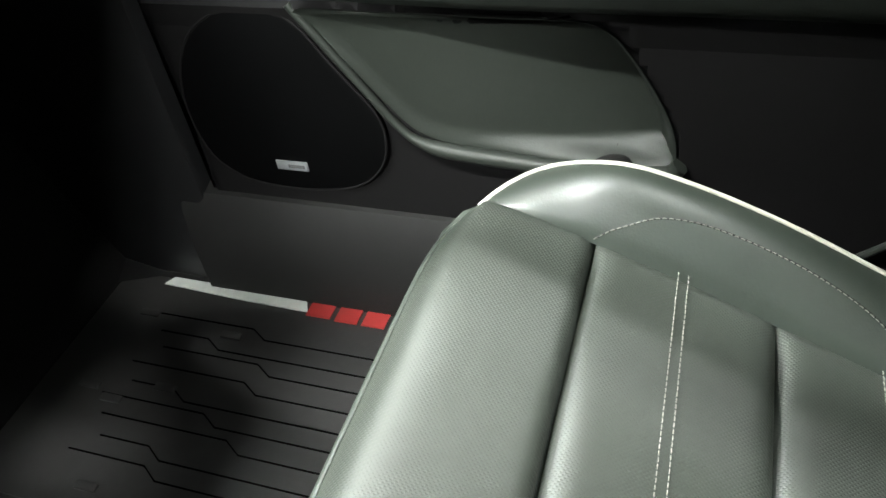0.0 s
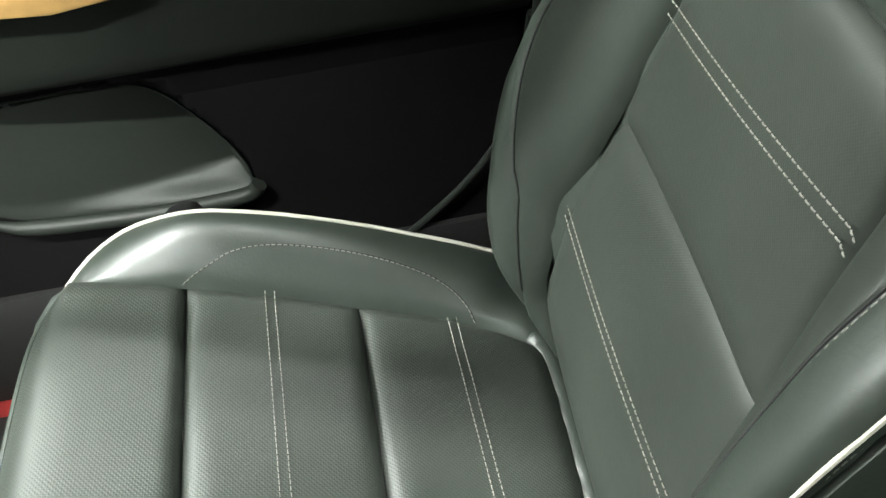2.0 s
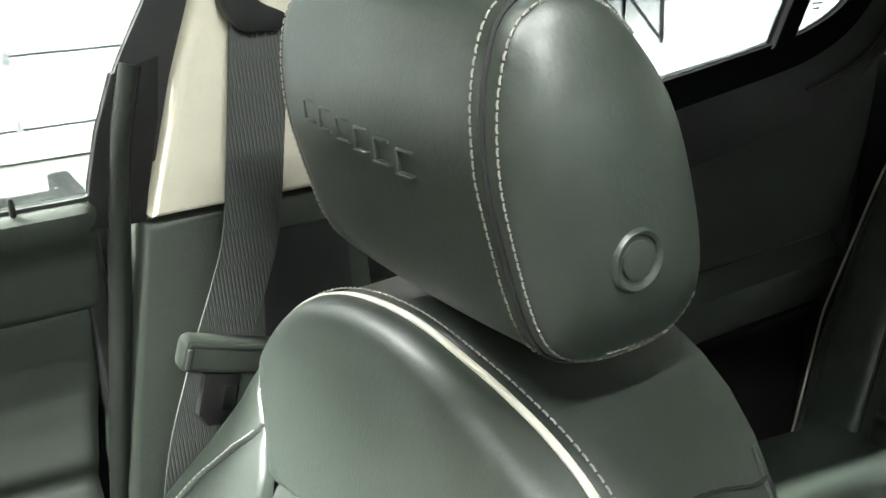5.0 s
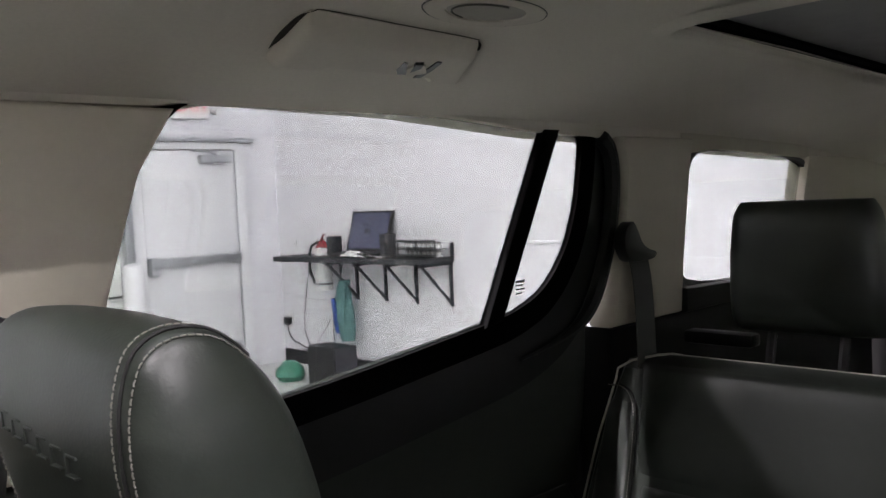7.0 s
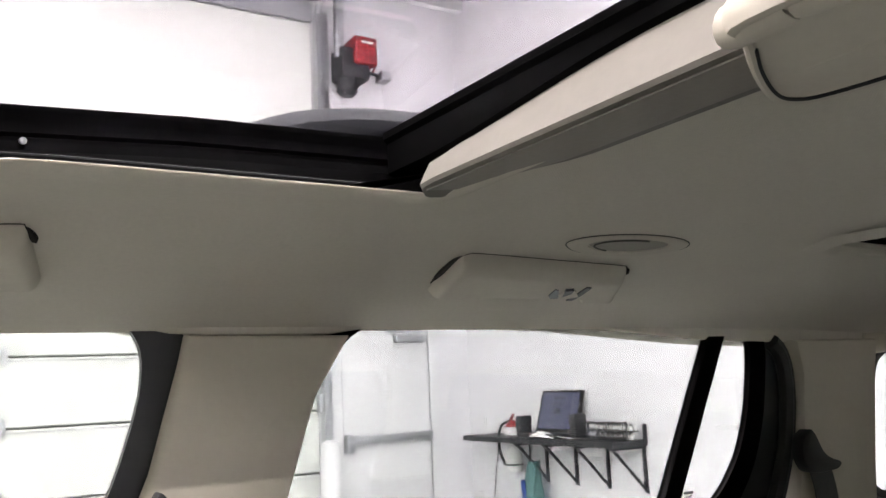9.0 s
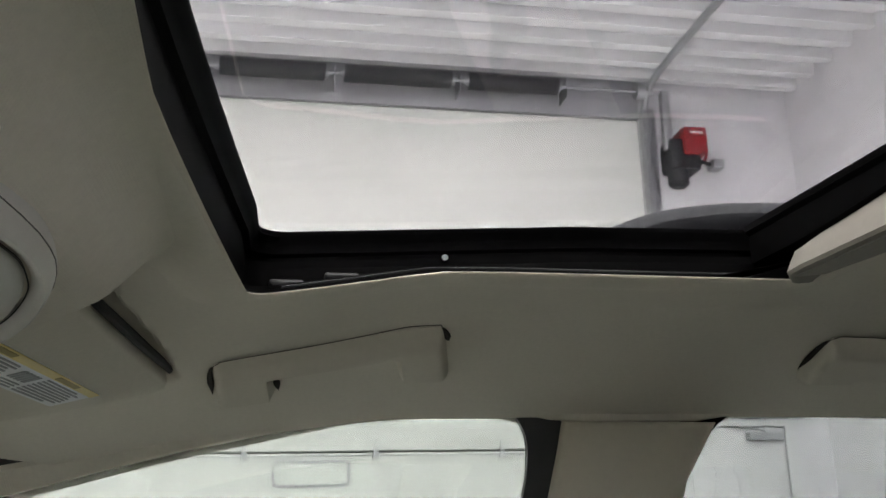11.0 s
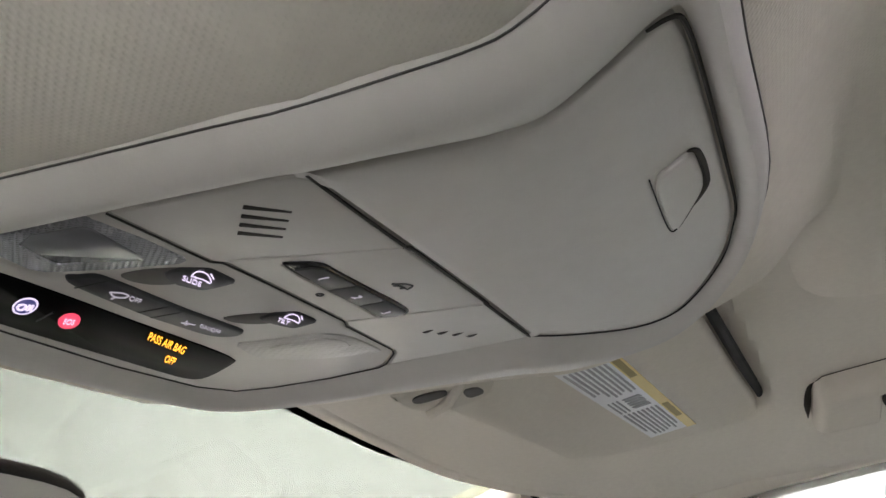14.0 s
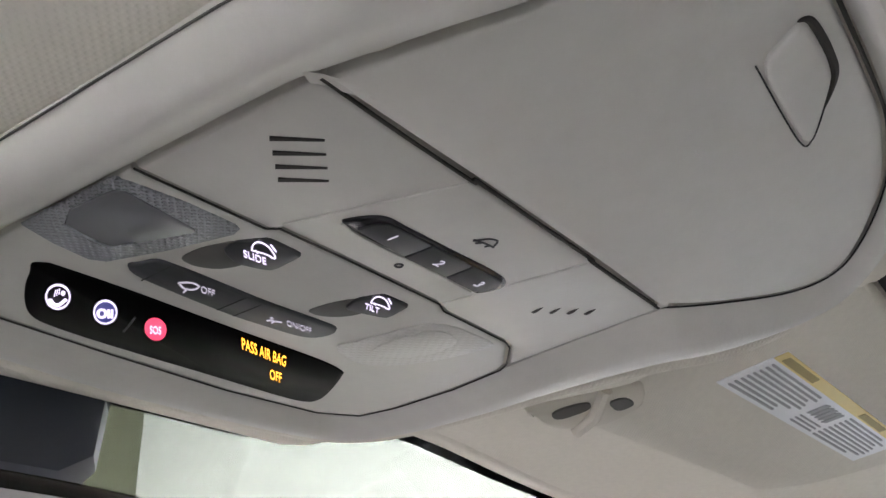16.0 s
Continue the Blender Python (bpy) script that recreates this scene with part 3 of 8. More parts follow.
def sunshade_bar():
    """The front edge of the retracted sunshade, with its pull handle in the middle."""
    t = thing("sunshade_edge", "beige front edge of the retracted sunshade with pull handle", "sunshade", at=(XC, -0.06, 1.235))
    x0, x1 = SR[0] + 0.003, SR[1] - 0.003
    prof = [(-0.0540, 1.262), (-0.0490, 1.250), (-0.0400, 1.232), (-0.0345, 1.220), (-0.0320, 1.2150), (-0.0335, 1.2125), (-0.040, 1.2120), (-0.064, 1.2130), (-0.098, 1.2175), (-0.105, 1.223), (-0.105, 1.262)]
    taper = lambda x: 0.50 + 0.50 * sstep(0.0, 0.12, min(x1 - x, x - x0))  # noqa: E731
    low = lambda x: 0.45 * (1.229 - roof_z(min(max(x, SR[0]), SR[1]), -0.3))  # noqa: E731
    rings = []
    for x in np.linspace(x0, x1, 30):
        e = min(x1 - x, x - x0)
        pull = 0.016 * (1 - min(e / 0.03, 1)) ** 2
        k = 0.30 + 0.38 * sstep(0.0, 0.22, e)
        rings.append([(x, max(a - 0.004 - (pull if a > -0.07 else 0), -0.1085), 1.229 + (b - 1.229) * (k if b > 1.229 else 1) + 0.0045 - low(x)) for a, b in ((-0.0345 + (a + 0.0345) * taper(x) if a < -0.0345 and b < 1.229 else a, b) for a, b in prof)])
    part("edge_bar", loft(rings), SHADEEDGE, t)
    part("under_face", shell(lambda s, q: (x0 + 0.02 + (x1 - x0 - 0.04) * s, -0.0425 - 0.045 * q * taper(x0 + 0.02 + (x1 - x0 - 0.04) * s), 1.2157 + 0.0028 * q - low(x0 + 0.02 + (x1 - x0 - 0.04) * s)), 24, 2, (0, 0, 0.003)), UNDERSHADE, t, "grey cloth underside")
    def seal(x):
        foot = 1.229 + 0.033 * (0.30 + 0.38 * sstep(0.0, 0.22, min(x1 - x, x - x0))) + 0.001 - low(x)
        top = glass_z(XC + 0.345, -0.05)
        return [(x, -0.072, foot), (x, -0.060, foot), (x, -0.053, foot + 0.004), (x, -0.053, top - 0.005), (x, -0.050, top - 0.002), (x, -0.050, top + 0.003), (x, -0.072, top + 0.003)]
    part("glass_edge", loft([seal(x) for x in np.linspace(x0 - 0.05, x1 + 0.05, 30)]), TRACKBLACK, t, "black rear edge of the glass panel")
    hz, hx = 1.2225, -0.018

    def lobe(k, lift):
        """Rounded, tapered outline of the grip, widest at its rear."""
        out = [(-0.020, -0.008), (0.020, -0.008), (0.026, -0.022), (0.044, -0.050), (0.056, -0.076), (0.054, -0.088), (0.040, -0.094), (0.0, -0.0965), (-0.040, -0.094), (-0.054, -0.088), (-0.056, -0.076), (-0.044, -0.050), (-0.026, -0.022)]
        return [(hx + p[0] * k, -0.052 + (p[1] + 0.052) * k, hz - lift + 0.10 * (p[1] + 0.01)) for p in smooth_line(out, 52, True)]
    h = part("pull_handle", loft([lobe(0.94, -0.004), lobe(1.0, 0.000), lobe(1.0, 0.006), lobe(0.975, 0.0095), lobe(0.93, 0.0105), lobe(0.885, 0.0100), lobe(0.87, 0.0085), lobe(0.85, 0.0080), lobe(0.5, 0.0085)]), BEIGE, t)
    rim = lobe(0.875, 0.0094)
    part("handle_groove", tube(rim[9:44], 0.0009, 6), SEAMDARK, h, "fine groove round the grip")
    for q in range(3):
        y = -0.060 - 0.010 * q
        part("grip_rib", tube([(hx - 0.026, y, hz - 0.0088 + 0.10 * (y + 0.01)), (hx + 0.026, y, hz - 0.0088 + 0.10 * (y + 0.01))], 0.0008, 5), BEIGE, h)
    for dx in (-0.016, 0.016):
        part("hinge_clip", tube([(hx + dx - 0.013, -0.020, hz - 0.003), (hx + dx - 0.010, -0.020, hz - 0.004), (hx + dx + 0.010, -0.020, hz - 0.004), (hx + dx + 0.013, -0.020, hz - 0.003)], 0.0085, 14), BEIGE, h)
    settle(t)


sunshade_bar()


# outlines of the side glass in (y, z); the same on both sides of the car
FRONT_WIN = [(0.092, 1.163), (0.062, 1.155), (0.049, 1.130), (0.052, 1.085), (0.078, 1.00), (0.116, 0.94), (0.136, 0.895), (0.1465, 0.860), (0.149, 0.853), (0.155, 0.852), (0.19, 0.852), (0.55, 0.852), (0.95, 0.845), (1.10, 0.85), (0.80, 1.02), (0.62, 1.065), (0.51, 1.092), (0.41, 1.117), (0.235, 1.152)]
REAR_WIN = [(-0.205, 1.160), (-0.160, 1.144), (-0.121, 1.084), (-0.087, 0.98), (-0.071, 0.90), (-0.067, 0.855), (-0.074, 0.842), (-0.13, 0.842), (-0.294, 0.850), (-0.570, 0.883), (-0.630, 0.892), (-0.685, 0.910), (-0.720, 0.935), (-0.755, 0.975), (-0.780, 1.030), (-0.792, 1.085), (-0.798, 1.122), (-0.788, 1.133), (-0.700, 1.139), (-0.458, 1.154)]
QUARTER = [(-1.045, 0.885), (-1.060, 0.95), (-1.085, 1.075), (-1.11, 1.105), (-1.18, 1.112), (-1.56, 1.096), (-1.53, 1.02), (-1.48, 0.875)]
WX = 0.635


def soften(poly, rounds=2, cut=0.22):
    """Cuts the corners of an outline."""
    for _ in range(rounds):
        out = []
        for k in range(len(poly)):
            a, b = np.array(poly[k]), np.array(poly[(k + 1) % len(poly)])
            out += [tuple(a + (b - a) * cut), tuple(b + (a - b) * cut)]
        poly = out
    return poly


FRONT_WIN, REAR_WIN, QUARTER = soften(FRONT_WIN), soften(REAR_WIN), soften(QUARTER)


def at_x(sx, x):
    return x if sx > 0 else 2 * XC - x


def grow(poly, d):
    cy, cz = sum(p[0] for p in poly) / len(poly), sum(p[1] for p in poly) / len(poly)
    n = len(poly)
    area = sum(poly[k][0] * poly[(k + 1) % n][1] - poly[(k + 1) % n][0] * poly[k][1] for k in range(n))
    out = []
    for k in range(n):
        a, b, c = np.array(poly[k - 1]), np.array(poly[k]), np.array(poly[(k + 1) % n])
        e1, e2 = (b - a) / np.linalg.norm(b - a), (c - b) / np.linalg.norm(c - b)
        n1, n2 = np.array([e1[1], -e1[0]]), np.array([e2[1], -e2[0]])
        m = (n1 + n2) / max(np.linalg.norm(n1 + n2), 1e-6)
        m = m / max(m @ n1, 0.5) * (1 if area > 0 else -1)
        out.append(tuple(b + m * d))
    return out


def pane_of(t, poly, sx, name="window_pane", mat=WINDOW):
    o = part(name, prism(grow(poly, 0.008), at_x(sx, WX + 0.012), at_x(sx, WX + 0.016)), mat, t, "clear glass", smooth=False)
    o.visible_shadow = False
    return o


def door_profile(z):
    return lerp_table([(0.08, 0.745), (0.28, 0.752), (0.44, 0.747), (0.467, 0.739), (0.480, 0.729), (0.535, 0.711), (0.552, 0.706), (0.560, 0.7025), (0.567, 0.7015), (0.574, 0.7045), (0.584, 0.7155), (0.592, 0.7215), (0.599, 0.7215), (0.606, 0.7165), (0.612, 0.7130), (0.618, 0.7130), (0.628, 0.7165), (0.645, 0.7215), (0.67, 0.7235), (0.70, 0.721), (0.738, 0.706), (0.75, 0.696), (0.80, 0.676), (0.818, 0.655), (0.828, 0.643), (0.834, 0.637), (0.839, 0.6355), (0.844, 0.637), (0.849, 0.6405), (0.853, 0.645)], z)


def door_lean(z):
    """The armrest band climbs towards the front."""
    return lerp_table([(0.40, 0.0), (0.472, 0.0), (0.558, 0.10), (0.62, 0.08), (0.747, 0.0)], z)


def hollow_below(hollow, y, z):
    d = hollow(y, z) if hollow else 0.0
    return d + 0.005 if d > 0.0005 else 0.0


def door_strip(sx, y0, y1, z0, z1, n=8, m=10, puff=0.0, hollow=None):
    """One panel of a door, curved in height, with a rolled rim so that the joint to the next one shows."""
    def fn(s, t):
        z = z0 + (z1 - z0) * t
        e = min(s, 1 - s) * abs(y1 - y0) / 0.006
        f = min(t, 1 - t) * (z1 - z0) / 0.006
        dip = 0.005 * (1 - sstep(0, 1, min(e, 1)) * sstep(0, 1, min(f, 1)))
        y = y0 + (y1 - y0) * s
        y -= (1 - s) ** 6 * 0.026 * sstep(0.58, 0.745, z) * (1 if y1 > 0.5 else 0)
        x = door_profile(z)
        if y1 > 0.5:
            x += max(0.741 - x, 0) * sstep(0.70, 0.84, y) * (1 - sstep(0.60, 0.68, z))      # the armrest ends before the hinges
        return (at_x(sx, x + dip + hollow_below(hollow, y, z) - puff * math.sin(math.pi * t)), y, z + door_lean(z) * max(y - 0.26, -0.12))
    us = [0, 0.003, 0.008, 0.015] + [k / n for k in range(1, n)] + [0.985, 0.992, 0.997, 1]
    vs = [0, 0.02, 0.05, 0.1] + [k / m for k in range(2, m - 1)] + [0.9, 0.95, 0.98, 1]
    bm = bmesh.new()
    rows = [[bm.verts.new(fn(u, v)) for u in us] for v in vs]
    back = [[bm.verts.new((at_x(sx, 0.79 if z < 0.85 else 0.662), y, z)) for y in (y0, y1)] for z in (z0, z1)]
    for a, b in zip(rows, rows[1:]):
        for k in range(len(us) - 1):
            bm.faces.new((a[k], a[k + 1], b[k + 1], b[k]))
    bm.faces.new([back[0][0], back[0][1], back[1][1], back[1][0]])
    bm.faces.new(rows[0] + [back[0][1], back[0][0]])
    bm.faces.new(rows[-1][::-1] + [back[1][0], back[1][1]])
    bm.faces.new([r[0] for r in rows] + [back[1][0], back[0][0]])
    bm.faces.new([r[-1] for r in rows][::-1] + [back[0][1], back[1][1]])
    return bm


POCKET_LINE = smooth_line([(0.900, 0.462), (0.848, 0.392), (0.800, 0.327), (0.772, 0.306), (0.74, 0.298), (0.68, 0.292), (0.60, 0.288), (0.505, 0.293), (0.495, 0.310), (0.499, 0.340), (0.513, 0.376), (0.540, 0.423), (0.572, 0.459), (0.62, 0.465), (0.70, 0.466), (0.80, 0.467)], 80, True)
POCKET_ARRAY = np.array([(p[0], p[1]) for p in POCKET_LINE])


def pocket_depth(y, z):
    """Hollow of the map pocket: a bowl that slopes in from the front and ends in a steep rear wall."""
    P = POCKET_ARRAY
    Q = np.roll(P, -1, axis=0)
    inside = np.sum(((P[:, 1] > z) != (Q[:, 1] > z)) & (y < (Q[:, 0] - P[:, 0]) * (z - P[:, 1]) / (Q[:, 1] - P[:, 1] + 1e-12) + P[:, 0])) % 2
    if not inside:
        return 0.0
    near = float(np.min(np.hypot(P[:, 0] - y, P[:, 1] - z)))
    front = 0.84 - 0.6 * (0.45 - z)
    bowl = 0.036 * (0.12 + 0.88 * sstep(0.0, 0.26, front - y))
    return bowl * sstep(0.0, 0.022, near)


def front_door(sx):
    t = thing("front_door", "closed front car door with dark green-black padded panels", "car door", "car doors", at=(at_x(sx, 0.74), 0.6, 0.1))
    y0, y1 = 0.172, 1.10
    part("upper_panel", door_strip(sx, y0, y1, 0.747, 0.853, 14, 10), TRIMSOFT, t)
    part("middle_panel", door_strip(sx, y0, y1, 0.558, 0.747, 14, 44), TRIMSOFT, t)
    part("armrest_pad", door_strip(sx, y0, y1, 0.472, 0.558, 14, 8), POCKET, t, "padded armrest strip with pale stitching")
    part("lower_panel", door_strip(sx, y0, y1, 0.09, 0.472, 110 if sx > 0 else 14, 60 if sx > 0 else 16, hollow=pocket_depth if sx > 0 else None), DOORLOW, t)
    line = [(at_x(sx, door_profile(0.562) - 0.0012), y, 0.5625 + 0.102 * (y - 0.26)) for y in np.linspace(y0 + 0.01, 0.50, 40)]
    part("stitching", stitches(line, (-sx, 0, 0), 0.0040, 0.0024, 0.0006), THREAD, t, "pale grey seam stitching")
    seal = [(a, max(b, w[1] - 0.003)) if w[1] < 0.875 else (a, b) for (a, b), w in zip(grow(FRONT_WIN, 0.042), FRONT_WIN)]
    part("window_seal", frame_plate(seal, FRONT_WIN, at_x(sx, WX + 0.008), at_x(sx, WX + 0.018)), RUBBER, t, "black rubber window seal")
    part("sill_seal", box(at_x(sx, WX + 0.020), at_x(sx, WX + 0.05), 0.15, 1.08, 0.835, 0.8525, 0.003), RUBBER, t)
    corner = [(0.150, 0.851), (0.147, 0.862), (0.137, 0.895), (0.120, 0.935), (0.085, 0.945), (0.092, 0.90), (0.108, 0.846), (0.112, 0.826), (0.152, 0.826)]
    part("frame_corner", prism(corner, at_x(sx, WX + 0.0075), at_x(sx, WX + 0.020), 0.002), TRIM, t, "dark foot of the window frame")
    strip = [(0.645, 0.106, 0.94), (0.644, 0.121, 0.89), (0.645, 0.130, 0.84), (0.647, 0.137, 0.79), (0.650, 0.151, 0.70), (0.655, 0.166, 0.60), (0.672, 0.173, 0.51), (0.70, 0.176, 0.44)]
    part("weatherstrip", tube([(at_x(sx, q[0]), q[1], q[2]) for q in smooth_line(strip, 30)], 0.0085, 10), POCKET, t, "rubber weatherstrip along the pillar")
    pane_of(t, FRONT_WIN, sx)
    part("lock_knob", tube([(at_x(sx, 0.6425), 0.199, 0.843), (at_x(sx, 0.6418), 0.199, 0.8475), (at_x(sx, 0.6415), 0.199, 0.849), (at_x(sx, 0.6405), 0.199, 0.858), (at_x(sx, 0.6405), 0.199, 0.861)], lambda f: 0.0055 if f < 0.2 else (0.0022 if f < 0.9 else 0.0012), 10), TRIM, t, "small black lock knob")
    if sx > 0:
        # map pocket: a hollow in the panel with a raised rim along its foot
        def pocket(f, q):
            p, c = POCKET_ARRAY[int(round(q * 80)) % 80], np.array((0.66, 0.40))
            y, z = c + (p - c) * (0.995 * (1 - (1 - f) ** 1.4))
            return (door_profile(z) + pocket_depth(y, z) - 0.0015, y, z)
        part("map_pocket", grid(pocket, 22, 80), POCKET, t, "scooped hollow of the map pocket")
        rim = smooth_line([(0.905, 0.468), (0.853, 0.393), (0.804, 0.322), (0.775, 0.299), (0.74, 0.291), (0.68, 0.286), (0.60, 0.282), (0.51, 0.286), (0.49, 0.30)], 50)
        part("pocket_rim", tube([(0.744, a, b) for a, b in rim], lambda f: 0.005 + 0.0045 * sstep(0.25, 0.5, f), 10), POCKET, t, "rounded rim of the map pocket")
        grille = smooth_line([(0.912, 0.452), (0.868, 0.393), (0.827, 0.333), (0.824, 0.290), (0.838, 0.255), (0.872, 0.226), (0.925, 0.213), (0.985, 0.211), (1.04, 0.222), (1.078, 0.26), (1.085, 0.34), (1.05, 0.42), (0.98, 0.462)], 48, True)
        g = part("speaker_grille", prism([tuple(p) for p in grille], 0.742, 0.758, 0.004), TRACKBLACK, t, "black mesh loudspeaker grille")
        part("grille_rim", tube([(0.744, a, b) for a, b in grille] + [(0.744, *grille[0])], 0.0018, 6), DOORLOW, g)
        b = part("badge", box(0.7395, 0.742, 0.936, 0.980, 0.242, 0.256, 0.001), STEEL, g, "small bright metal badge")
        part("badge_mark", box(0.7392, 0.7396, 0.940, 0.963, 0.2465, 0.2515), INK, b)
        cup = [(0.415, 0.637), (0.408, 0.665), (0.425, 0.700), (0.47, 0.716), (0.62, 0.722), (0.70, 0.70), (0.71, 0.64), (0.60, 0.612), (0.52, 0.606), (0.485, 0.600)]
        part("door_handle_cup", prism([tuple(p) for p in cup], 0.7165, 0.735, 0.004), RUBBER, t, "dark recessed door handle cup")
        part("wood_inlay", prism([(0.483, 0.599), (0.524, 0.577), (0.60, 0.570), (0.70, 0.58), (0.71, 0.615), (0.60, 0.608), (0.52, 0.604)], 0.697, 0.722, 0.004), WOODTRIM, t, "honey-brown wood inlay")
        edge = smooth_line([(0.715, 0.175, 0.48), (0.742, 0.178, 0.42), (0.742, 0.190, 0.355), (0.741, 0.213, 0.306), (0.740, 0.258, 0.249), (0.740, 0.328, 0.187), (0.742, 0.38, 0.150)], 40)
        part("edge_seal", tube([tuple(q) for q in edge], 0.0042, 8), POCKET, t, "curved rubber door-edge seal")
    settle(t)


def rear_door(sx):
    t = thing("rear_door", "closed rear car door with dark panels and black window frame", "car door", "car doors", at=(at_x(sx, 0.74), -0.45, 0.1))
    y0, y1 = -0.84, -0.085
    part("lower_panel", door_strip(sx, y1, y0, 0.09, 0.487, 14, 12), TRIM, t)
    part("armrest_pad", door_strip(sx, y1, y0, 0.487, 0.60, 14, 8), TRIMSOFT, t)
    def up(s, q):
        y = y1 + (y0 - y1) * s
        top = lerp_table([(-0.84, 1.05), (-0.825, 0.99), (-0.80, 0.935), (-0.76, 0.900), (-0.70, 0.888), (-0.62, 0.884), (-0.57, 0.876), (-0.294, 0.846), (-0.08, 0.836)], y)
        z = 0.60 + (top - 0.60) * q
        return (at_x(sx, 0.712 - 0.062 * q ** 1.5 - 0.012 * math.sin(math.pi * min(q * 1.6, 1))), y, z)
    part("upper_panel", shell(up, 30, 10, (sx * 0.03, 0, 0)), TRIMSOFT, t, "dark upper door panel with a rising sill")
    part("window_seal", frame_plate(grow(REAR_WIN, 0.034), REAR_WIN, at_x(sx, WX + 0.008), at_x(sx, WX + 0.018)), TRACKBLACK, t, "black rubber window seal")
    part("door_frame", frame_plate([(a, min(b, 1.185)) for a, b in grow(REAR_WIN, 0.105)], grow(REAR_WIN, 0.012), at_x(sx, WX + 0.012), at_x(sx, WX + 0.022)), RUBBER, t, "black painted door frame")
    outer = [(-0.842, 1.128), (-0.858, 1.112), (-0.866, 1.08), (-0.862, 1.03), (-0.845, 0.965), (-0.812, 0.90), (-0.775, 0.862), (-0.72, 0.842), (-0.64, 0.828)]
    part("frame_trim", tube([(at_x(sx, WX + 0.006), a, b) for a, b in smooth_line(outer, 32)], lambda f: 0.013 * (1 - 0.85 * sstep(0.60, 1.0, f)), 8), RUBBER, t, "glossy black frame edge")
    part("divider_bar", prism([(-0.710, 1.138), (-0.744, 1.138), (-0.609, 0.886), (-0.574, 0.880)], at_x(sx, WX + 0.004), at_x(sx, WX + 0.020), 0.003), TRACKBLACK, t, "black bar between the two panes")
    pane_of(t, REAR_WIN, sx)
    if sx > 0:
        # printed safety mark at the foot of the fixed pane
        mark = thing("glass_mark", "small grey printed mark on the fixed rear pane", "marking", at=(0.66, -0.62, 0.92))
        for k, (w, h) in enumerate(((0.018, 0.0035), (0.014, 0.002), (0.018, 0.002), (0.012, 0.002))):
            part("printed_line", box(WX + 0.0085, WX + 0.0092, -0.640 - w, -0.640, 0.935 - k * 0.0055 - h, 0.935 - k * 0.0055), TEXTGREY, mark, smooth=False)
        settle(mark)
    settle(t)


def pillar(sx):
    t = thing("b_pillar", "beige upper and dark lower trim of the middle pillar", "pillar trim", "pillar trims", "structure", at=(at_x(sx, 0.65), 0.03, 0.1))
    upper = [(0.012, 1.146), (0.018, 1.118), (0.044, 1.02), (0.080, 0.93), (0.112, 0.832), (-0.047, 0.832), (-0.062, 0.90), (-0.083, 0.98), (-0.117, 1.084), (-0.156, 1.144)]
    part("upper_trim", prism(upper, at_x(sx, WX - 0.012), at_x(sx, WX + 0.03), 0.008, seg=3), BEIGESOFT, t)
    lower = [(0.118, 0.828), (0.145, 0.70), (0.162, 0.61), (0.168, 0.45), (0.168, 0.08), (-0.078, 0.08), (-0.074, 0.60), (-0.064, 0.828)]
    part("lower_trim", prism(lower, at_x(sx, WX + 0.006), at_x(sx, WX + 0.10), 0.010, seg=3), TRIMSOFT, t)
    part("recess", prism([(0.030, 0.80), (0.040, 0.66), (0.040, 0.60), (0.02, 0.585), (-0.05, 0.60), (-0.045, 0.80)], at_x(sx, WX + 0.002), at_x(sx, WX + 0.02), 0.003), RUBBER, t, "dark belt recess")
    settle(t)
    c = thing("c_pillar", "beige upper trim of the rear pillar", "pillar trim", "pillar trims", "structure", at=(at_x(sx, 0.65), -0.95, 0.1))
    part("upper_trim", prism([(-0.880, 1.13), (-0.888, 1.08), (-0.876, 1.0), (-0.835, 0.845), (-1.03, 0.845), (-1.045, 0.95), (-1.07, 1.08), (-1.085, 1.13)], at_x(sx, WX - 0.012), at_x(sx, WX + 0.04), 0.01), BEIGESOFT, c)
    part("lower_trim", prism([(-0.85, 0.842), (-1.6, 0.842), (-1.9, 0.842), (-1.9, 0.08), (-0.85, 0.08)], at_x(sx, WX + 0.004), at_x(sx, WX + 0.10), 0.01), TRIM, c)
    part("rear_trim", prism([(-1.55, 1.10), (-1.52, 1.02), (-1.47, 0.845), (-2.1, 0.845), (-2.1, 1.10)], at_x(sx, WX - 0.005), at_x(sx, WX + 0.04), 0.006), BEIGESOFT, c)
    part("quarter_sill", prism([(-1.03, 0.845), (-1.03, 0.885), (-1.5, 0.873), (-1.5, 0.845)], at_x(sx, WX - 0.02), at_x(sx, WX + 0.03), 0.006), TRIM, c)
    part("rail_trim", prism([(-1.06, 1.14), (-1.08, 1.105), (-1.18, 1.112), (-1.56, 1.096), (-1.56, 1.14)], at_x(sx, WX), at_x(sx, WX + 0.04), 0.004), BEIGESOFT, c)
    q = part("quarter_seal", frame_plate(grow(QUARTER, 0.01), QUARTER, at_x(sx, WX + 0.004), at_x(sx, WX + 0.018)), RUBBER, c)
    pane_of(c, QUARTER, sx, "quarter_pane")
    settle(c)


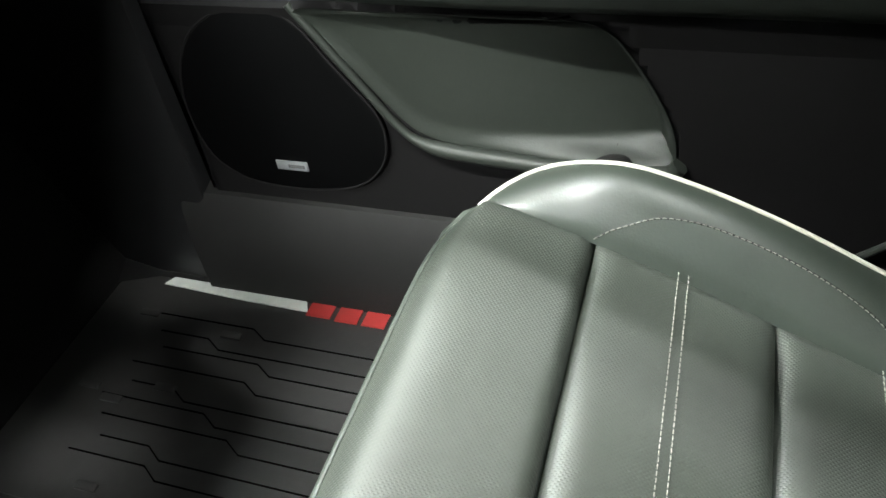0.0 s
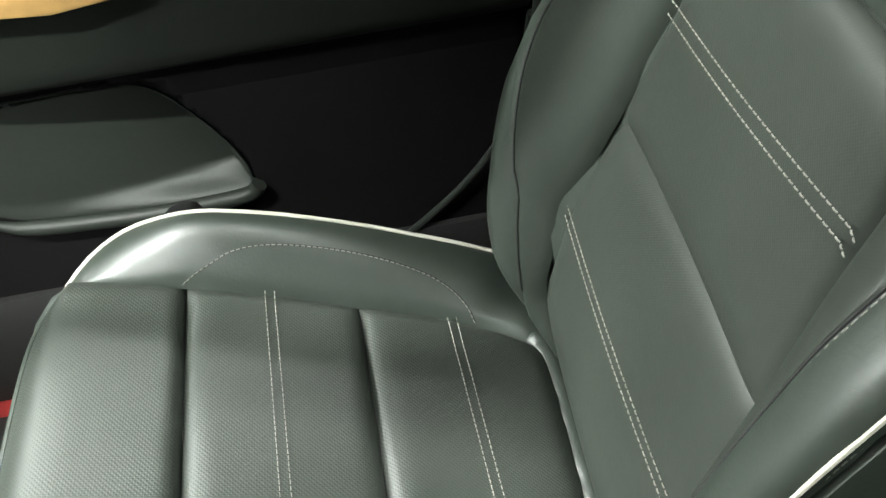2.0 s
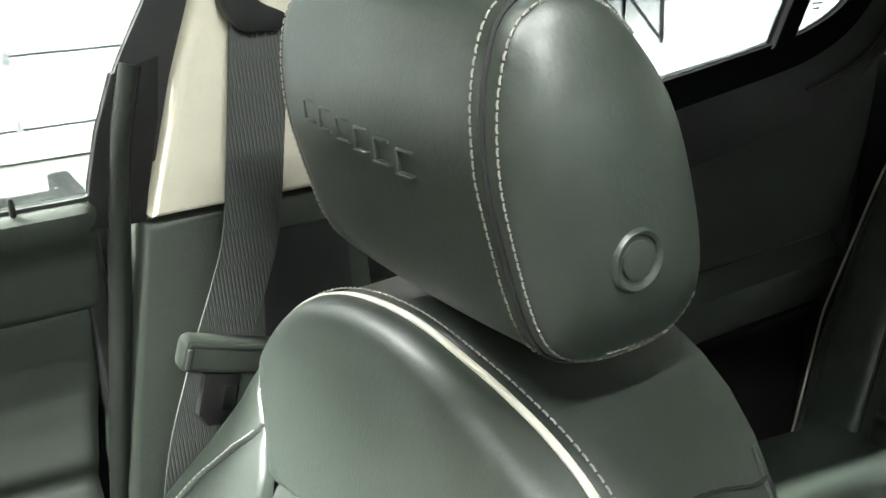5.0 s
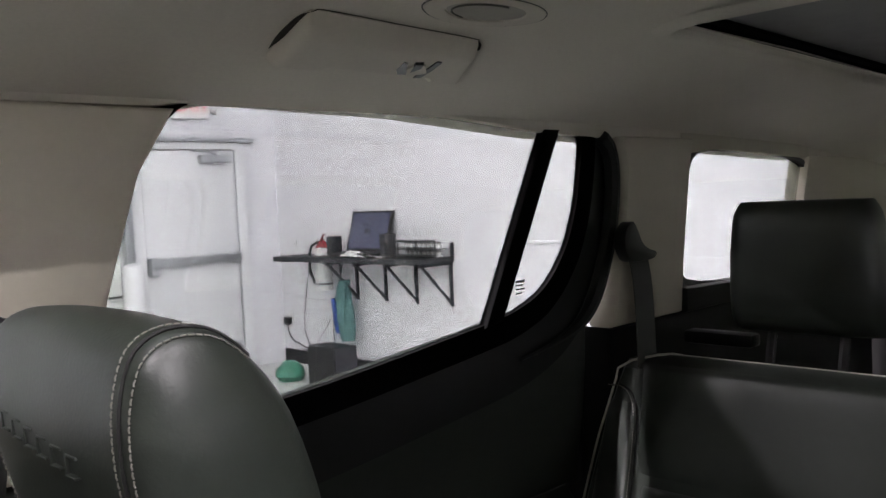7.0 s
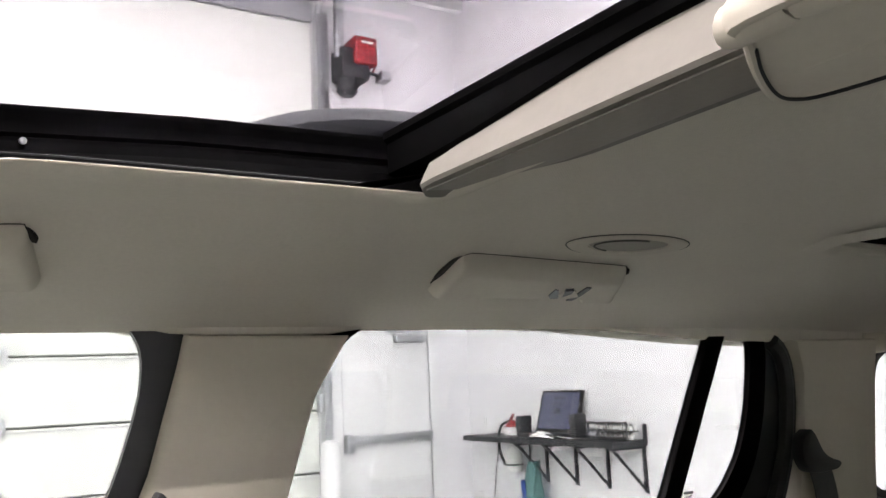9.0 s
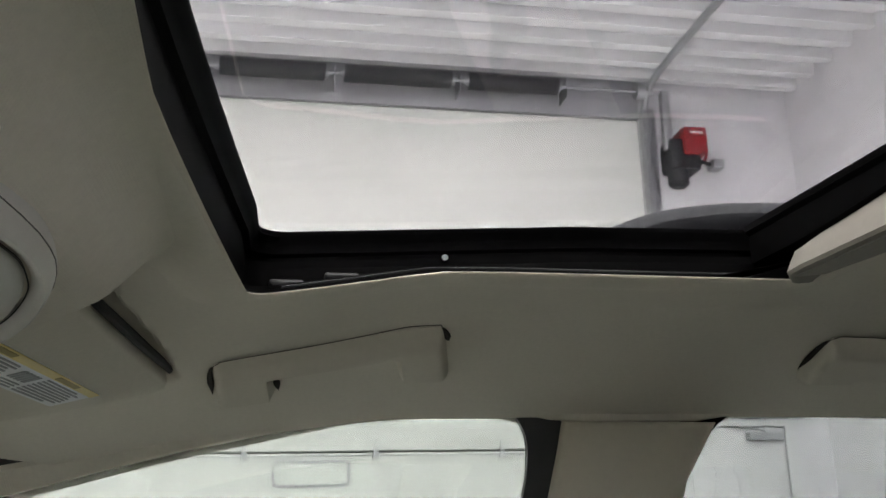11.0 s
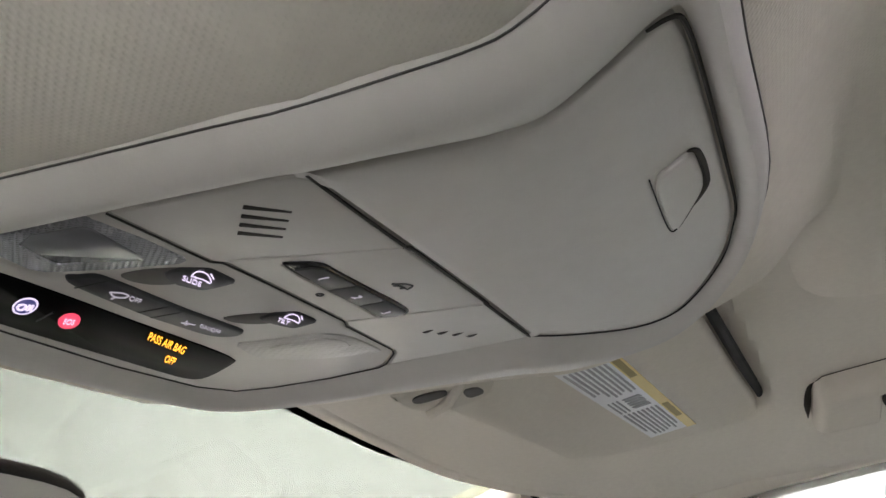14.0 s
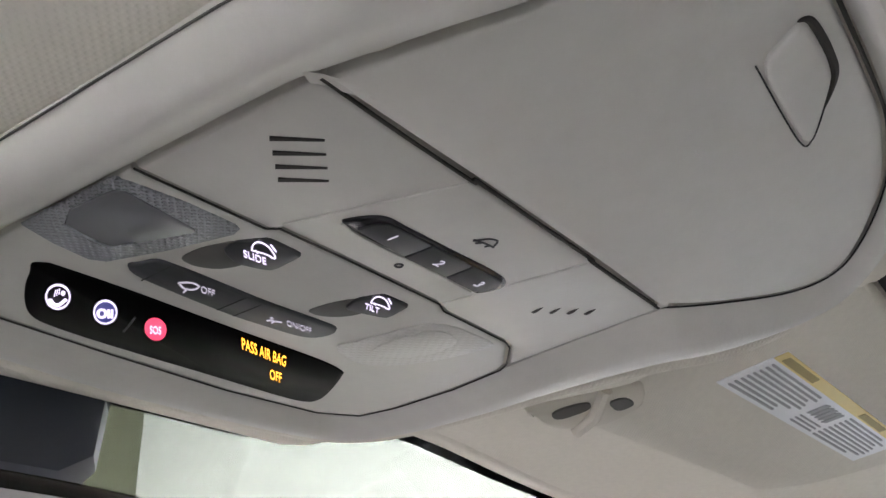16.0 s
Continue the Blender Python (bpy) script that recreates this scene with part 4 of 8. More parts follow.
def roof_side(sx):
    """Closes the roof down to the window heads."""
    t = thing("roof_rail_trim", "beige headliner edge above the side windows", "trim", "", "structure", at=(at_x(sx, 0.65), 0, 1.15))
    top = lambda y: roof_z(0.64, y)  # noqa: E731
    ys = np.linspace(-2.1, 0.72, 70)
    def head(y):
        return lerp_table([(-2.1, 1.09), (-1.56, 1.098), (-1.18, 1.114), (-1.08, 1.106), (-1.02, 1.128), (-0.86, 1.128), (-0.80, 1.130), (-0.70, 1.134), (-0.458, 1.154), (-0.21, 1.160), (-0.165, 1.148), (-0.15, 1.146), (0.01, 1.146), (0.05, 1.152), (0.09, 1.163), (0.235, 1.152), (0.41, 1.117), (0.51, 1.092), (0.62, 1.065), (0.72, 1.05)], y)
    rings = []
    for y in ys:
        h, tp = head(y), top(y)
        rings.append([(at_x(sx, 0.636), y, tp + 0.004), (at_x(sx, 0.639), y, max(tp - 0.006, h + 0.001)), (at_x(sx, 0.643), y, h), (at_x(sx, 0.69), y, h - 0.004), (at_x(sx, 0.69), y, tp + 0.05)])
    part("edge", loft(rings), FABRIC, t)
    settle(t)


# The driver's door is out of view, shut here to block light from the left.
for sx in (1, -1):
    front_door(sx)
    rear_door(sx)
    pillar(sx)
    roof_side(sx)


def grab_handle(label, a, b, c, d, notch, hook=False):
    """Folding handle set in the headliner. a, b: ends of its upper edge, c, d: of its lower edge, in (x, y); notch: depth of the finger hollow."""
    A4, B4, C4, D4 = (np.array(p) for p in (a, b, c, d))
    mid = (A4 + B4 + C4 + D4) / 4
    t = thing("grab_handle", label, "grab handle", "grab handles", at=(mid[0], mid[1], roof_z(mid[0], mid[1])))

    def at(s, v, hgt):
        p = (A4 * (1 - s) + B4 * s) * (1 - v) + (C4 * (1 - s) + D4 * s) * v
        return (p[0], p[1], roof_z(p[0], p[1]) - hgt)
    def height(s, v):
        """Two rounded pads joined by a bar along the upper edge; the hollow between them sinks away."""
        ramp = lambda d, w: (1 - (1 - min(max(d / w, 0.0), 1.0)) ** 2) ** 0.5  # noqa: E731
        ends = ramp(s, 0.045) * ramp(1 - s, 0.045) * ramp(v, 0.20) * ramp(1 - v, 0.22)
        gate = max(1 - sstep(0.225, 0.255, s), sstep(0.765, 0.800, s))
        low = 1 - notch
        bar = 1 - sstep(low - 0.08, low + 0.02, v)
        return (0.0185 if notch < 0.3 else 0.0180) * ends * max(gate, bar, 0.55 if notch < 0.3 else 0.0) - 0.0025

    ss = sorted(set([k / 40 for k in range(41)] + [0.01, 0.02, 0.035, 0.24, 0.245, 0.255, 0.26, 0.74, 0.745, 0.755, 0.76, 0.965, 0.98, 0.99]))
    part("grip", grid(lambda s, q: at(ss[round(s * (len(ss) - 1))], q, height(ss[round(s * (len(ss) - 1))], q)), len(ss) - 1, 36), BEIGE, t, "curved beige grip")
    # dark tube for the gap, thickened at both ends where shade gathers
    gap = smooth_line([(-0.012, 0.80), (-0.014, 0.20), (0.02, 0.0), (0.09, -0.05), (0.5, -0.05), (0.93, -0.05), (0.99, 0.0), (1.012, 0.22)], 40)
    part("shadow_gap", tube([at(s, v, 0.0015) for s, v in gap], lambda f: 0.0036 * max(1 - f / 0.22, 0) ** 0.7 * sstep(0.0, 0.09, f) + 0.0004 + 0.0028 * sstep(0.84, 0.93, f) * (1 - sstep(0.94, 1.0, f)), 6), LINEDARK, t, "dark tube for the gap and shade round the handle")
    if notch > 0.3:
        # dark tapered tube painted in as shade inside the finger hollow
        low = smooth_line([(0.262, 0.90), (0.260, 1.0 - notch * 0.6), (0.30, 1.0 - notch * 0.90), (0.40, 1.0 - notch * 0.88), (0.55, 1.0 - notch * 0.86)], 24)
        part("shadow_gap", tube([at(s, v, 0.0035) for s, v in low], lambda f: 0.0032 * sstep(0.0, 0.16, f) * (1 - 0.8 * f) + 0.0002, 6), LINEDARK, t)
    if hook:
        def patch(outline, proud):
            return loft([[at(s, v, height(s, v) + hh) for s, v in outline] for hh in (-0.004, proud)])
        h = part("coat_hook", patch(((0.615, 0.530), (0.655, 0.390), (0.705, 0.390), (0.740, 0.570), (0.670, 0.670)), 0.0022), BEIGE, t, "folding coat hook")
        part("hook_slot", patch(((0.580, 0.390), (0.605, 0.420), (0.640, 0.690), (0.595, 0.710), (0.572, 0.610)), 0.0010), RUBBER, h, "dark slot")
        part("hook_slot", patch(((0.755, 0.270), (0.785, 0.270), (0.765, 0.490), (0.730, 0.730), (0.692, 0.750), (0.725, 0.530)), 0.0014), RUBBER, h, "dark slot")
        part("hook_slot", patch(((0.640, 0.370), (0.685, 0.340), (0.685, 0.450), (0.645, 0.570)), 0.0030), RUBBER, h, "dark slot")
    settle(t)


grab_handle("beige folding grab handle with a coat hook above the rear door", (0.452, -0.186), (0.468, -0.402), (0.553, -0.206), (0.556, -0.458), 0.16, True)
grab_handle("beige folding grab handle above the front door", (0.476, 0.358), (0.446, 0.170), (0.562, 0.360), (0.550, 0.148), 0.68)


def dome_lamp(x, y, k, slim):
    t = thing("dome_lamp", "round beige reading lamp set in the headliner", "ceiling lamp", "reading lamps", at=(x, y, roof_z(x, y)))
    ring = lambda r, h: [(x + slim * k * r * math.cos(a), y + k * r * math.sin(a), roof_z(x + slim * k * r * math.cos(a), y + k * r * math.sin(a)) + h) for a in (2 * math.pi * q / 36 for q in range(36))]  # noqa: E731
    part("bezel", loft([ring(0.045, 0.004), ring(0.044, -0.0015), ring(0.038, -0.0030), ring(0.030, -0.0018), ring(0.029, 0.004)], False), BEIGE, t)
    part("lens", loft([ring(0.029, -0.0005), ring(0.022, -0.0022), ring(0.010, -0.0026)]), LAMPLENS, t, "frosted pale lens")
    part("rim_gap", tube([tuple(q) for q in ring(0.0452, -0.0004)] + [tuple(ring(0.0452, -0.0004)[0])], 0.0007, 5), SCOOP, t)
    part("lens_gap", tube([tuple(q) for q in ring(0.0255, -0.0020)[2:20]], 0.0009, 5), SCOOP, t)
    settle(t)


dome_lamp(0.406, -0.346, 1.62, 0.46)
dome_lamp(0.47, -1.66, 1.2, 0.5)


def rear_dome():
    """Long housing of the middle-row lamps, in front of the rear sunroof."""
    t = thing("lamp_housing", "long beige lamp housing in front of the rear sunroof", "ceiling lamp", at=(XC, -0.51, 1.228))
    lay = lambda out, h: [(x, y, roof_z(x, y) - h) for x, y in round_rect(-0.155 - out, 0.191 + out, -0.527 - out, -0.440 + out, 0.042 + out, 8)]  # noqa: E731
    part("housing", loft([lay(0.0, -0.003), lay(0.0, 0.002), lay(-0.006, 0.0045), lay(-0.02, 0.0055)]), BEIGE, t)
    # dark outline tube stands for the shade round the housing
    part("shadow_gap", tube([(x, y, z) for x, y, z in lay(0.001, 0.0)] + [lay(0.001, 0.0)[0]], 0.0007, 5), SEAMDARK, t)
    for x in (0.135, -0.10):
        part("lens", loft([[(a, b, roof_z(a, b) - h) for a, b in round_rect(x - 0.026, x + 0.026, -0.505, -0.462, 0.015, 4)] for h in (0.004, 0.0068)]), LAMPLENS, t, "frosted pale lens")
    part("switch_line", box(0.0745, 0.0765, -0.515, -0.455, 1.2205, 1.2225), WHITEPRINT, t)
    settle(t)


rear_dome()


# ---- floor, dashboard and closing parts ----
def car_floor():
    def fn(s, t):
        x = -0.72 + 1.50 * s
        y = -2.1 + 3.65 * t
        z = 0.0 + 0.55 * sstep(1.28, 1.55, y) + 0.06 * sstep(0.69, 0.76, abs(x - XC))
        z += 0.12 * (1 - sstep(0.06, 0.12, abs(x - XC)))
        return (x, y, z)
    o = part("floor_carpet", shell(fn, 60, 60, (0, 0, -0.06)), CARPET, None, "black carpeted car floor rising under the dashboard")
    tagged(o, "", "floor", "", "structure")


car_floor()


def body_side():
    """Outer skin below the windows, which closes the gaps between doors and pillars."""
    for sx, y0, y1 in ((1, -2.2, 1.6), (-1, -2.2, 1.6)):
        o = part("body_side", prism([(y0, -0.15), (y1, -0.15), (y1, 0.80), (y0, 0.80)], at_x(sx, 0.80), at_x(sx, 0.84)), GLOSSBLACK, None, "dark painted outer side of the car body", smooth=False)
        tagged(o, "", "car body", "", "structure")
    for y, z0, z1 in ((0.150, 0.08, 0.84), (-0.08, 0.08, 0.84), (-0.85, 0.08, 0.84)):
        o = part("door_jamb", box(0.70, 0.80, y - 0.012, y + 0.006, z0, z1, 0.003), RUBBER, None, "black rubber seal between door and pillar", smooth=False)
        tagged(o, "", "seal", "", "structure")


body_side()


def sill_step():
    t = thing("door_sill", "dark plastic door sill trim along the floor", "sill", "", "structure", at=(0.74, 0.5, 0.08))
    rings = []
    for y in np.linspace(-0.9, 1.15, 24):
        rings.append([(0.785, y, 0.0), (0.785, y, 0.185), (0.762, y, 0.19), (0.742, y, 0.184), (0.730, y, 0.16), (0.722, y, 0.10), (0.722, y, 0.0)])
    part("sill_plate", loft(rings), TRIM, t)
    settle(t)


sill_step()


def dashboard():
    t = thing("dashboard", "black dashboard over the footwell", "dashboard", at=(XC, 1.1, 0.6))
    prof = [(1.02, 0.64), (0.98, 0.68), (0.98, 0.74), (1.02, 0.79), (1.2, 0.80), (1.5, 0.76), (1.5, 0.5), (1.3, 0.56)]
    part("body", loft([[(x, y + 0.05 * ((x - XC) / 0.7) ** 2, z) for y, z in prof] for x in np.linspace(-0.70, 0.735, 14)]), RUBBER, t)
    settle(t)
    k = thing("kick_panel", "black trim panel at the side of the footwell", "trim", "", "structure", at=(0.74, 1.2, 0.1))
    part("panel", prism([(1.112, 0.0), (1.5, 0.0), (1.5, 0.6), (1.112, 0.8)], 0.735, 0.78, 0.01), RUBBER, k)
    part("panel", prism([(1.112, 0.0), (1.5, 0.0), (1.5, 0.6), (1.112, 0.8)], at_x(-1, 0.735), at_x(-1, 0.78), 0.01), RUBBER, k)
    settle(k)


dashboard()


def centre_console():
    t = thing("centre_console", "dark padded centre console between the front seats", "console", at=(XC, 0.35, 0.1))
    rings = []
    for y, w, h in ((-0.12, 0.06, 0.34), (-0.10, 0.075, 0.37), (0.25, 0.078, 0.37), (0.29, 0.078, 0.33), (0.60, 0.075, 0.30), (0.95, 0.085, 0.42), (1.0, 0.085, 0.45)):
        rings.append([(XC + w * a, y, b) for a, b in ((-1, 0.05), (-1, h - 0.03), (-0.85, h), (0.85, h), (1, h - 0.03), (1, 0.05))])
    part("body", loft(rings), TRIM, t)
    settle(t)


centre_console()


def windshield():
    t = thing("windshield", "tinted windshield glass with black edge band", "window", "", "structure", at=(XC, 1.1, 1.0))
    def surf(s, q):
        x0 = XC + (s - 0.5) * 1.16
        y0 = header_y(x0) + 0.008
        return (x0 + (s - 0.5) * 0.26 * q, y0 + 0.80 * q, roof_z(x0, header_y(x0) - 0.01) + 0.012 - 0.40 * q)
    g = part("glass_pane", shell(surf, 16, 12, (0, 0.003, 0.005)), WINDSHIELD, t, "greenish windshield glass")
    g.visible_shadow = False
    part("edge_band", shell(lambda s, q: Vector(surf(s, 0.035 * q - 0.01)) + Vector((0, 0, 0.0065)), 16, 2, (0, 0.002, 0.003)), GLOSSBLACK, t, "black printed band")
    settle(t)
    for sx in (1, -1):
        a = thing("a_pillar", "beige trim of the windshield pillar", "pillar trim", "pillar trims", "structure", at=(at_x(sx, 0.66), 0.9, 0.95))
        pts = smooth_line([(0.600, 0.60, 1.118), (0.612, 0.72, 1.075), (0.640, 0.92, 0.985), (0.672, 1.12, 0.88), (0.69, 1.30, 0.79)], 16)
        part("trim", loft([[(at_x(sx, p[0] + 0.040 * math.cos(w)), p[1], p[2] + 0.034 * math.sin(w)) for w in (2 * math.pi * q / 12 for q in range(12))] for p in pts]), BEIGESOFT, a)
        settle(a)


windshield()


def tailgate():
    t = thing("tailgate", "closed tailgate with beige upper and dark lower trim", "car door", "", "structure", at=(XC, -2.1, 0.5))
    part("lower_trim", box(-0.70, 0.73, -2.16, -2.10, 0.0, 0.84, 0.01), TRIM, t)
    part("upper_trim", box(-0.70, 0.73, -2.16, -2.10, 1.06, 1.22, 0.01), BEIGESOFT, t)
    for x0, x1 in ((-0.70, -0.5), (0.53, 0.73)):
        part("side_trim", box(x0, x1, -2.16, -2.10, 0.843, 1.057, 0.01), BEIGESOFT, t)
    p = part("rear_window", box(-0.5, 0.53, -2.135, -2.13, 0.84, 1.06), WINDSHIELD, t, "tinted rear glass")
    p.visible_shadow = False
    settle(t)


tailgate()


def header_trim():
    """Headliner edge above the windshield."""
    t = thing("windshield_header", "beige trim above the windshield", "trim", "", "structure", at=(XC, 0.7, 1.15))
    rings = []
    for x in np.linspace(-0.58, 0.60, 70):
        yb = header_y(x)
        z = roof_z(x, yb - 0.012)
        rings.append([(x, yb - 0.02, roof_z(x, yb - 0.02) + 0.003), (x, yb - 0.012, z - 0.001), (x, yb - 0.002, z - 0.0005), (x, yb + 0.006, z + 0.005), (x, yb + 0.008, z + 0.014), (x, yb - 0.02, z + 0.02)])
    part("edge", loft(rings), FABRIC, t)
    settle(t)


header_trim()


def roof_rail():
    t = thing("roof_rail", "dark roof rail on the outside of the car roof", "roof rail", at=(0.5, -0.7, 1.25))
    pts = smooth_line([(0.50, 0.06, 1.27), (0.50, 0.0, 1.30), (0.50, -0.07, 1.322), (0.50, -0.2, 1.332), (0.50, -0.6, 1.335), (0.50, -1.3, 1.325), (0.50, -1.5, 1.27)], 40)
    part("rail", loft([[(p[0] + 0.022 * math.cos(a), p[1], p[2] + 0.016 * math.sin(a)) for a in (2 * math.pi * q / 12 for q in range(12))] for p in pts]), CARPAINT, t)
    for y in (0.03, -1.4):
        part("rail_foot", box(0.48, 0.52, y - 0.05, y + 0.05, 1.235, 1.30, 0.01), CARPAINT, t)
    settle(t)


roof_rail()


# ---- floor mat ----
def floor_mat():
    t = thing("floor_mat", "black ribbed rubber floor mat with silver and red print", "floor mat", at=(0.56, 1.05, 0.01))
    out = smooth_line([(0.40, 0.62), (0.44, 0.60), (0.68, 0.60), (0.75, 0.62), (0.765, 0.70), (0.765, 1.0), (0.755, 1.25), (0.72, 1.33), (0.45, 1.36), (0.36, 1.33), (0.34, 1.2), (0.35, 0.75)], 60, True)
    part("tray", prism([tuple(p) for p in out], 0.003, 0.014, 0.004, "z"), MATRUB, t)
    part("rim", tube([(p[0], p[1], 0.016) for p in out] + [(out[0][0], out[0][1], 0.016)], 0.006, 6), MATRUB, t)
    for k, x in enumerate((0.655, 0.625, 0.598, 0.566, 0.535, 0.508, 0.478, 0.447, 0.42)):
        bend = 1.02 + 0.06 * math.sin(k * 1.9)
        part("rib", tube([(x - 0.012, 0.64, 0.0145), (x - 0.012, bend, 0.0145), (x + 0.004, bend + 0.025, 0.0145), (x + 0.004, 1.20 - 0.02 * k % 0.05, 0.0145)], 0.0012, 5), TRACKBLACK, t, "dark groove")
    part("silver_bar", prism([(0.713, 1.228), (0.729, 1.218), (0.728, 1.09), (0.731, 1.075), (0.731, 0.996), (0.704, 0.982), (0.706, 1.08), (0.712, 1.20)], 0.0145, 0.0165, 0, "z"), SILVERPRINT, t, "silver printed bar", smooth=False)
    # maker's mark as plain red bars
    for x0, x1, y0, y1 in ((0.702, 0.728, 0.945, 0.982), (0.700, 0.727, 0.903, 0.937), (0.700, 0.727, 0.862, 0.896)):
        part("red_bar", box(x0 - 0.004, x1 - 0.004, y0, y1, 0.0145, 0.0165), REDPRINT, t, "red printed bar", smooth=False)
    for x, y in ((0.655, 1.215), (0.640, 1.07), (0.52, 1.225), (0.505, 1.18), (0.537, 1.115), (0.38, 1.13)):
        part("grip_stud", box(x - 0.006, x + 0.006, y - 0.016, y + 0.016, 0.0135, 0.0185, 0.002), MATRUB, t)
    settle(t)


floor_mat()


# ---- front seats ----
SX = 0.335                                # middle of the passenger seat
EDGE = smooth_line([(0.070, 0.22), (0.120, 0.27), (0.168, 0.34), (0.192, 0.43), (0.199, 0.53), (0.196, 0.62), (0.190, 0.69), (0.180, 0.735), (0.164, 0.772), (0.140, 0.803), (0.108, 0.825), (0.070, 0.838), (0.035, 0.844), (0.0, 0.846)], 120)
BACK_W = [(float(p[1]), float(p[0])) for p in EDGE]
BACK_IN = [(0.22, 0.055), (0.26, 0.100), (0.33, 0.142), (0.435, 0.152), (0.545, 0.130), (0.636, 0.116), (0.705, 0.110), (0.735, 0.130), (0.755, 0.150), (0.772, 0.161), (0.845, 0.161)]
WING = [(0.28, 0.0), (0.36, 0.030), (0.45, 0.046), (0.56, 0.045), (0.62, 0.036), (0.68, 0.018), (0.70, 0.011), (0.74, 0.0)]      # the door-side bolster spreads
CORNER = [(0.77, 0.0), (0.79, 0.006), (0.803, 0.013), (0.814, 0.019), (0.825, 0.020), (0.832, 0.014), (0.838, 0.005), (0.843, 0.0)]      # the inner shoulder is squarer
EDGE_ARRAY = np.array([(p[0], p[1]) for p in EDGE])


def back_pt(u, z, w=0.0):
    """A place on the seat back: u across from its middle, z height of the axis, w out of the face."""
    y = 0.108 - 0.30 * (z - 0.705) + 0.002 * math.sin(math.pi * min(max((z - 0.28) / 0.4, 0), 1))
    inner = lerp_table(BACK_IN, z)
    wing = lerp_table(WING, z) * sstep(inner, inner + 0.05, u) - lerp_table(CORNER, z) * sstep(0.06, 0.11, -u) * sstep(-0.09, -0.02, w)
    crown = 0.030 * sstep(0.02, 0.12, -w) * sstep(0.74, 0.84, z)
    return Vector((SX + u + wing, y + 0.958 * w, z + 0.287 * w + crown))


def back_depth(z):
    return -0.155 + 0.032 * sstep(0.65, 0.84, z)


def back_w(u, z):
    """Height of the padded face: bolsters stand out beside the flat insert and roll off at the edge."""
    a, hi, ho = abs(u), lerp_table(BACK_IN, z), lerp_table(BACK_W, min(z, 0.785))
    rise = (0.052 * (1 - sstep(0.46, 0.84, z)) + 0.004) * (1 - sstep(0.63, 0.768, z)) * (0.25 + 0.75 * sstep(0.24, 0.42, z))
    near = float(np.min(np.hypot(EDGE_ARRAY[:, 0] - a, EDGE_ARRAY[:, 1] - z)))
    roll = 0.014 * (1 - min(near / 0.016, 1)) ** 2 + 0.045 * (1 - sstep(0.25, 0.37, z))
    if a <= hi:
        return 0.004 * math.cos(a / hi * 1.5) - roll
    f = (a - hi) / max(ho - hi, 0.02)
    return rise * math.sin(min(f / 0.75, 1.0) * math.pi / 2) ** 0.8 - roll


def face_panel(place, corners, nu, nv, puff, lip=0.006, rim=0.010):
    """A padded panel between four corner curves; its rim sinks into the seams round it."""
    lo, hi = corners

    def fn(s, t):
        a = np.array(lo(s)) * (1 - t) + np.array(hi(s)) * t
        return a
    us = [0, 0.02, 0.05, 0.1] + [0.1 + 0.8 * k / nu for k in range(1, nu)] + [0.9, 0.95, 0.98, 1]
    vs = [0, 0.03, 0.07, 0.13] + [0.13 + 0.74 * k / nv for k in range(1, nv)] + [0.87, 0.93, 0.97, 1]
    bm = bmesh.new()
    rows = []
    for v in vs:
        row = []
        for u in us:
            p = fn(u, v)
            e = (1 - (1 - min(min(u, 1 - u) / 0.10, 1)) ** 2) * (1 - (1 - min(min(v, 1 - v) / 0.13, 1)) ** 2)
            row.append(bm.verts.new(place(p[0], p[1], -lip + (lip + puff) * max(e, 0) ** 0.5)))
        rows.append(row)
    for a, b in zip(rows, rows[1:]):
        for k in range(len(us) - 1):
            bm.faces.new((a[k], a[k + 1], b[k + 1], b[k]))
    return bm


def double_stitch(t, place, a, b, gap, off=0.002, n=24):
    """Two parallel rows of stitches from a to b over a padded face."""
    for k in (-1, 1):
        line = []
        for q in range(n + 1):
            f = q / n
            line.append(place(a[0] + (b[0] - a[0]) * f + k * gap[0], a[1] + (b[1] - a[1]) * f + k * gap[1], off))
        nrm = (place(a[0], a[1], 0.01) - place(a[0], a[1], 0)).normalized()
        part("stitching", stitches(line, nrm, 0.0036, 0.0017, 0.00052), THREAD, t, "pale cream double stitching")


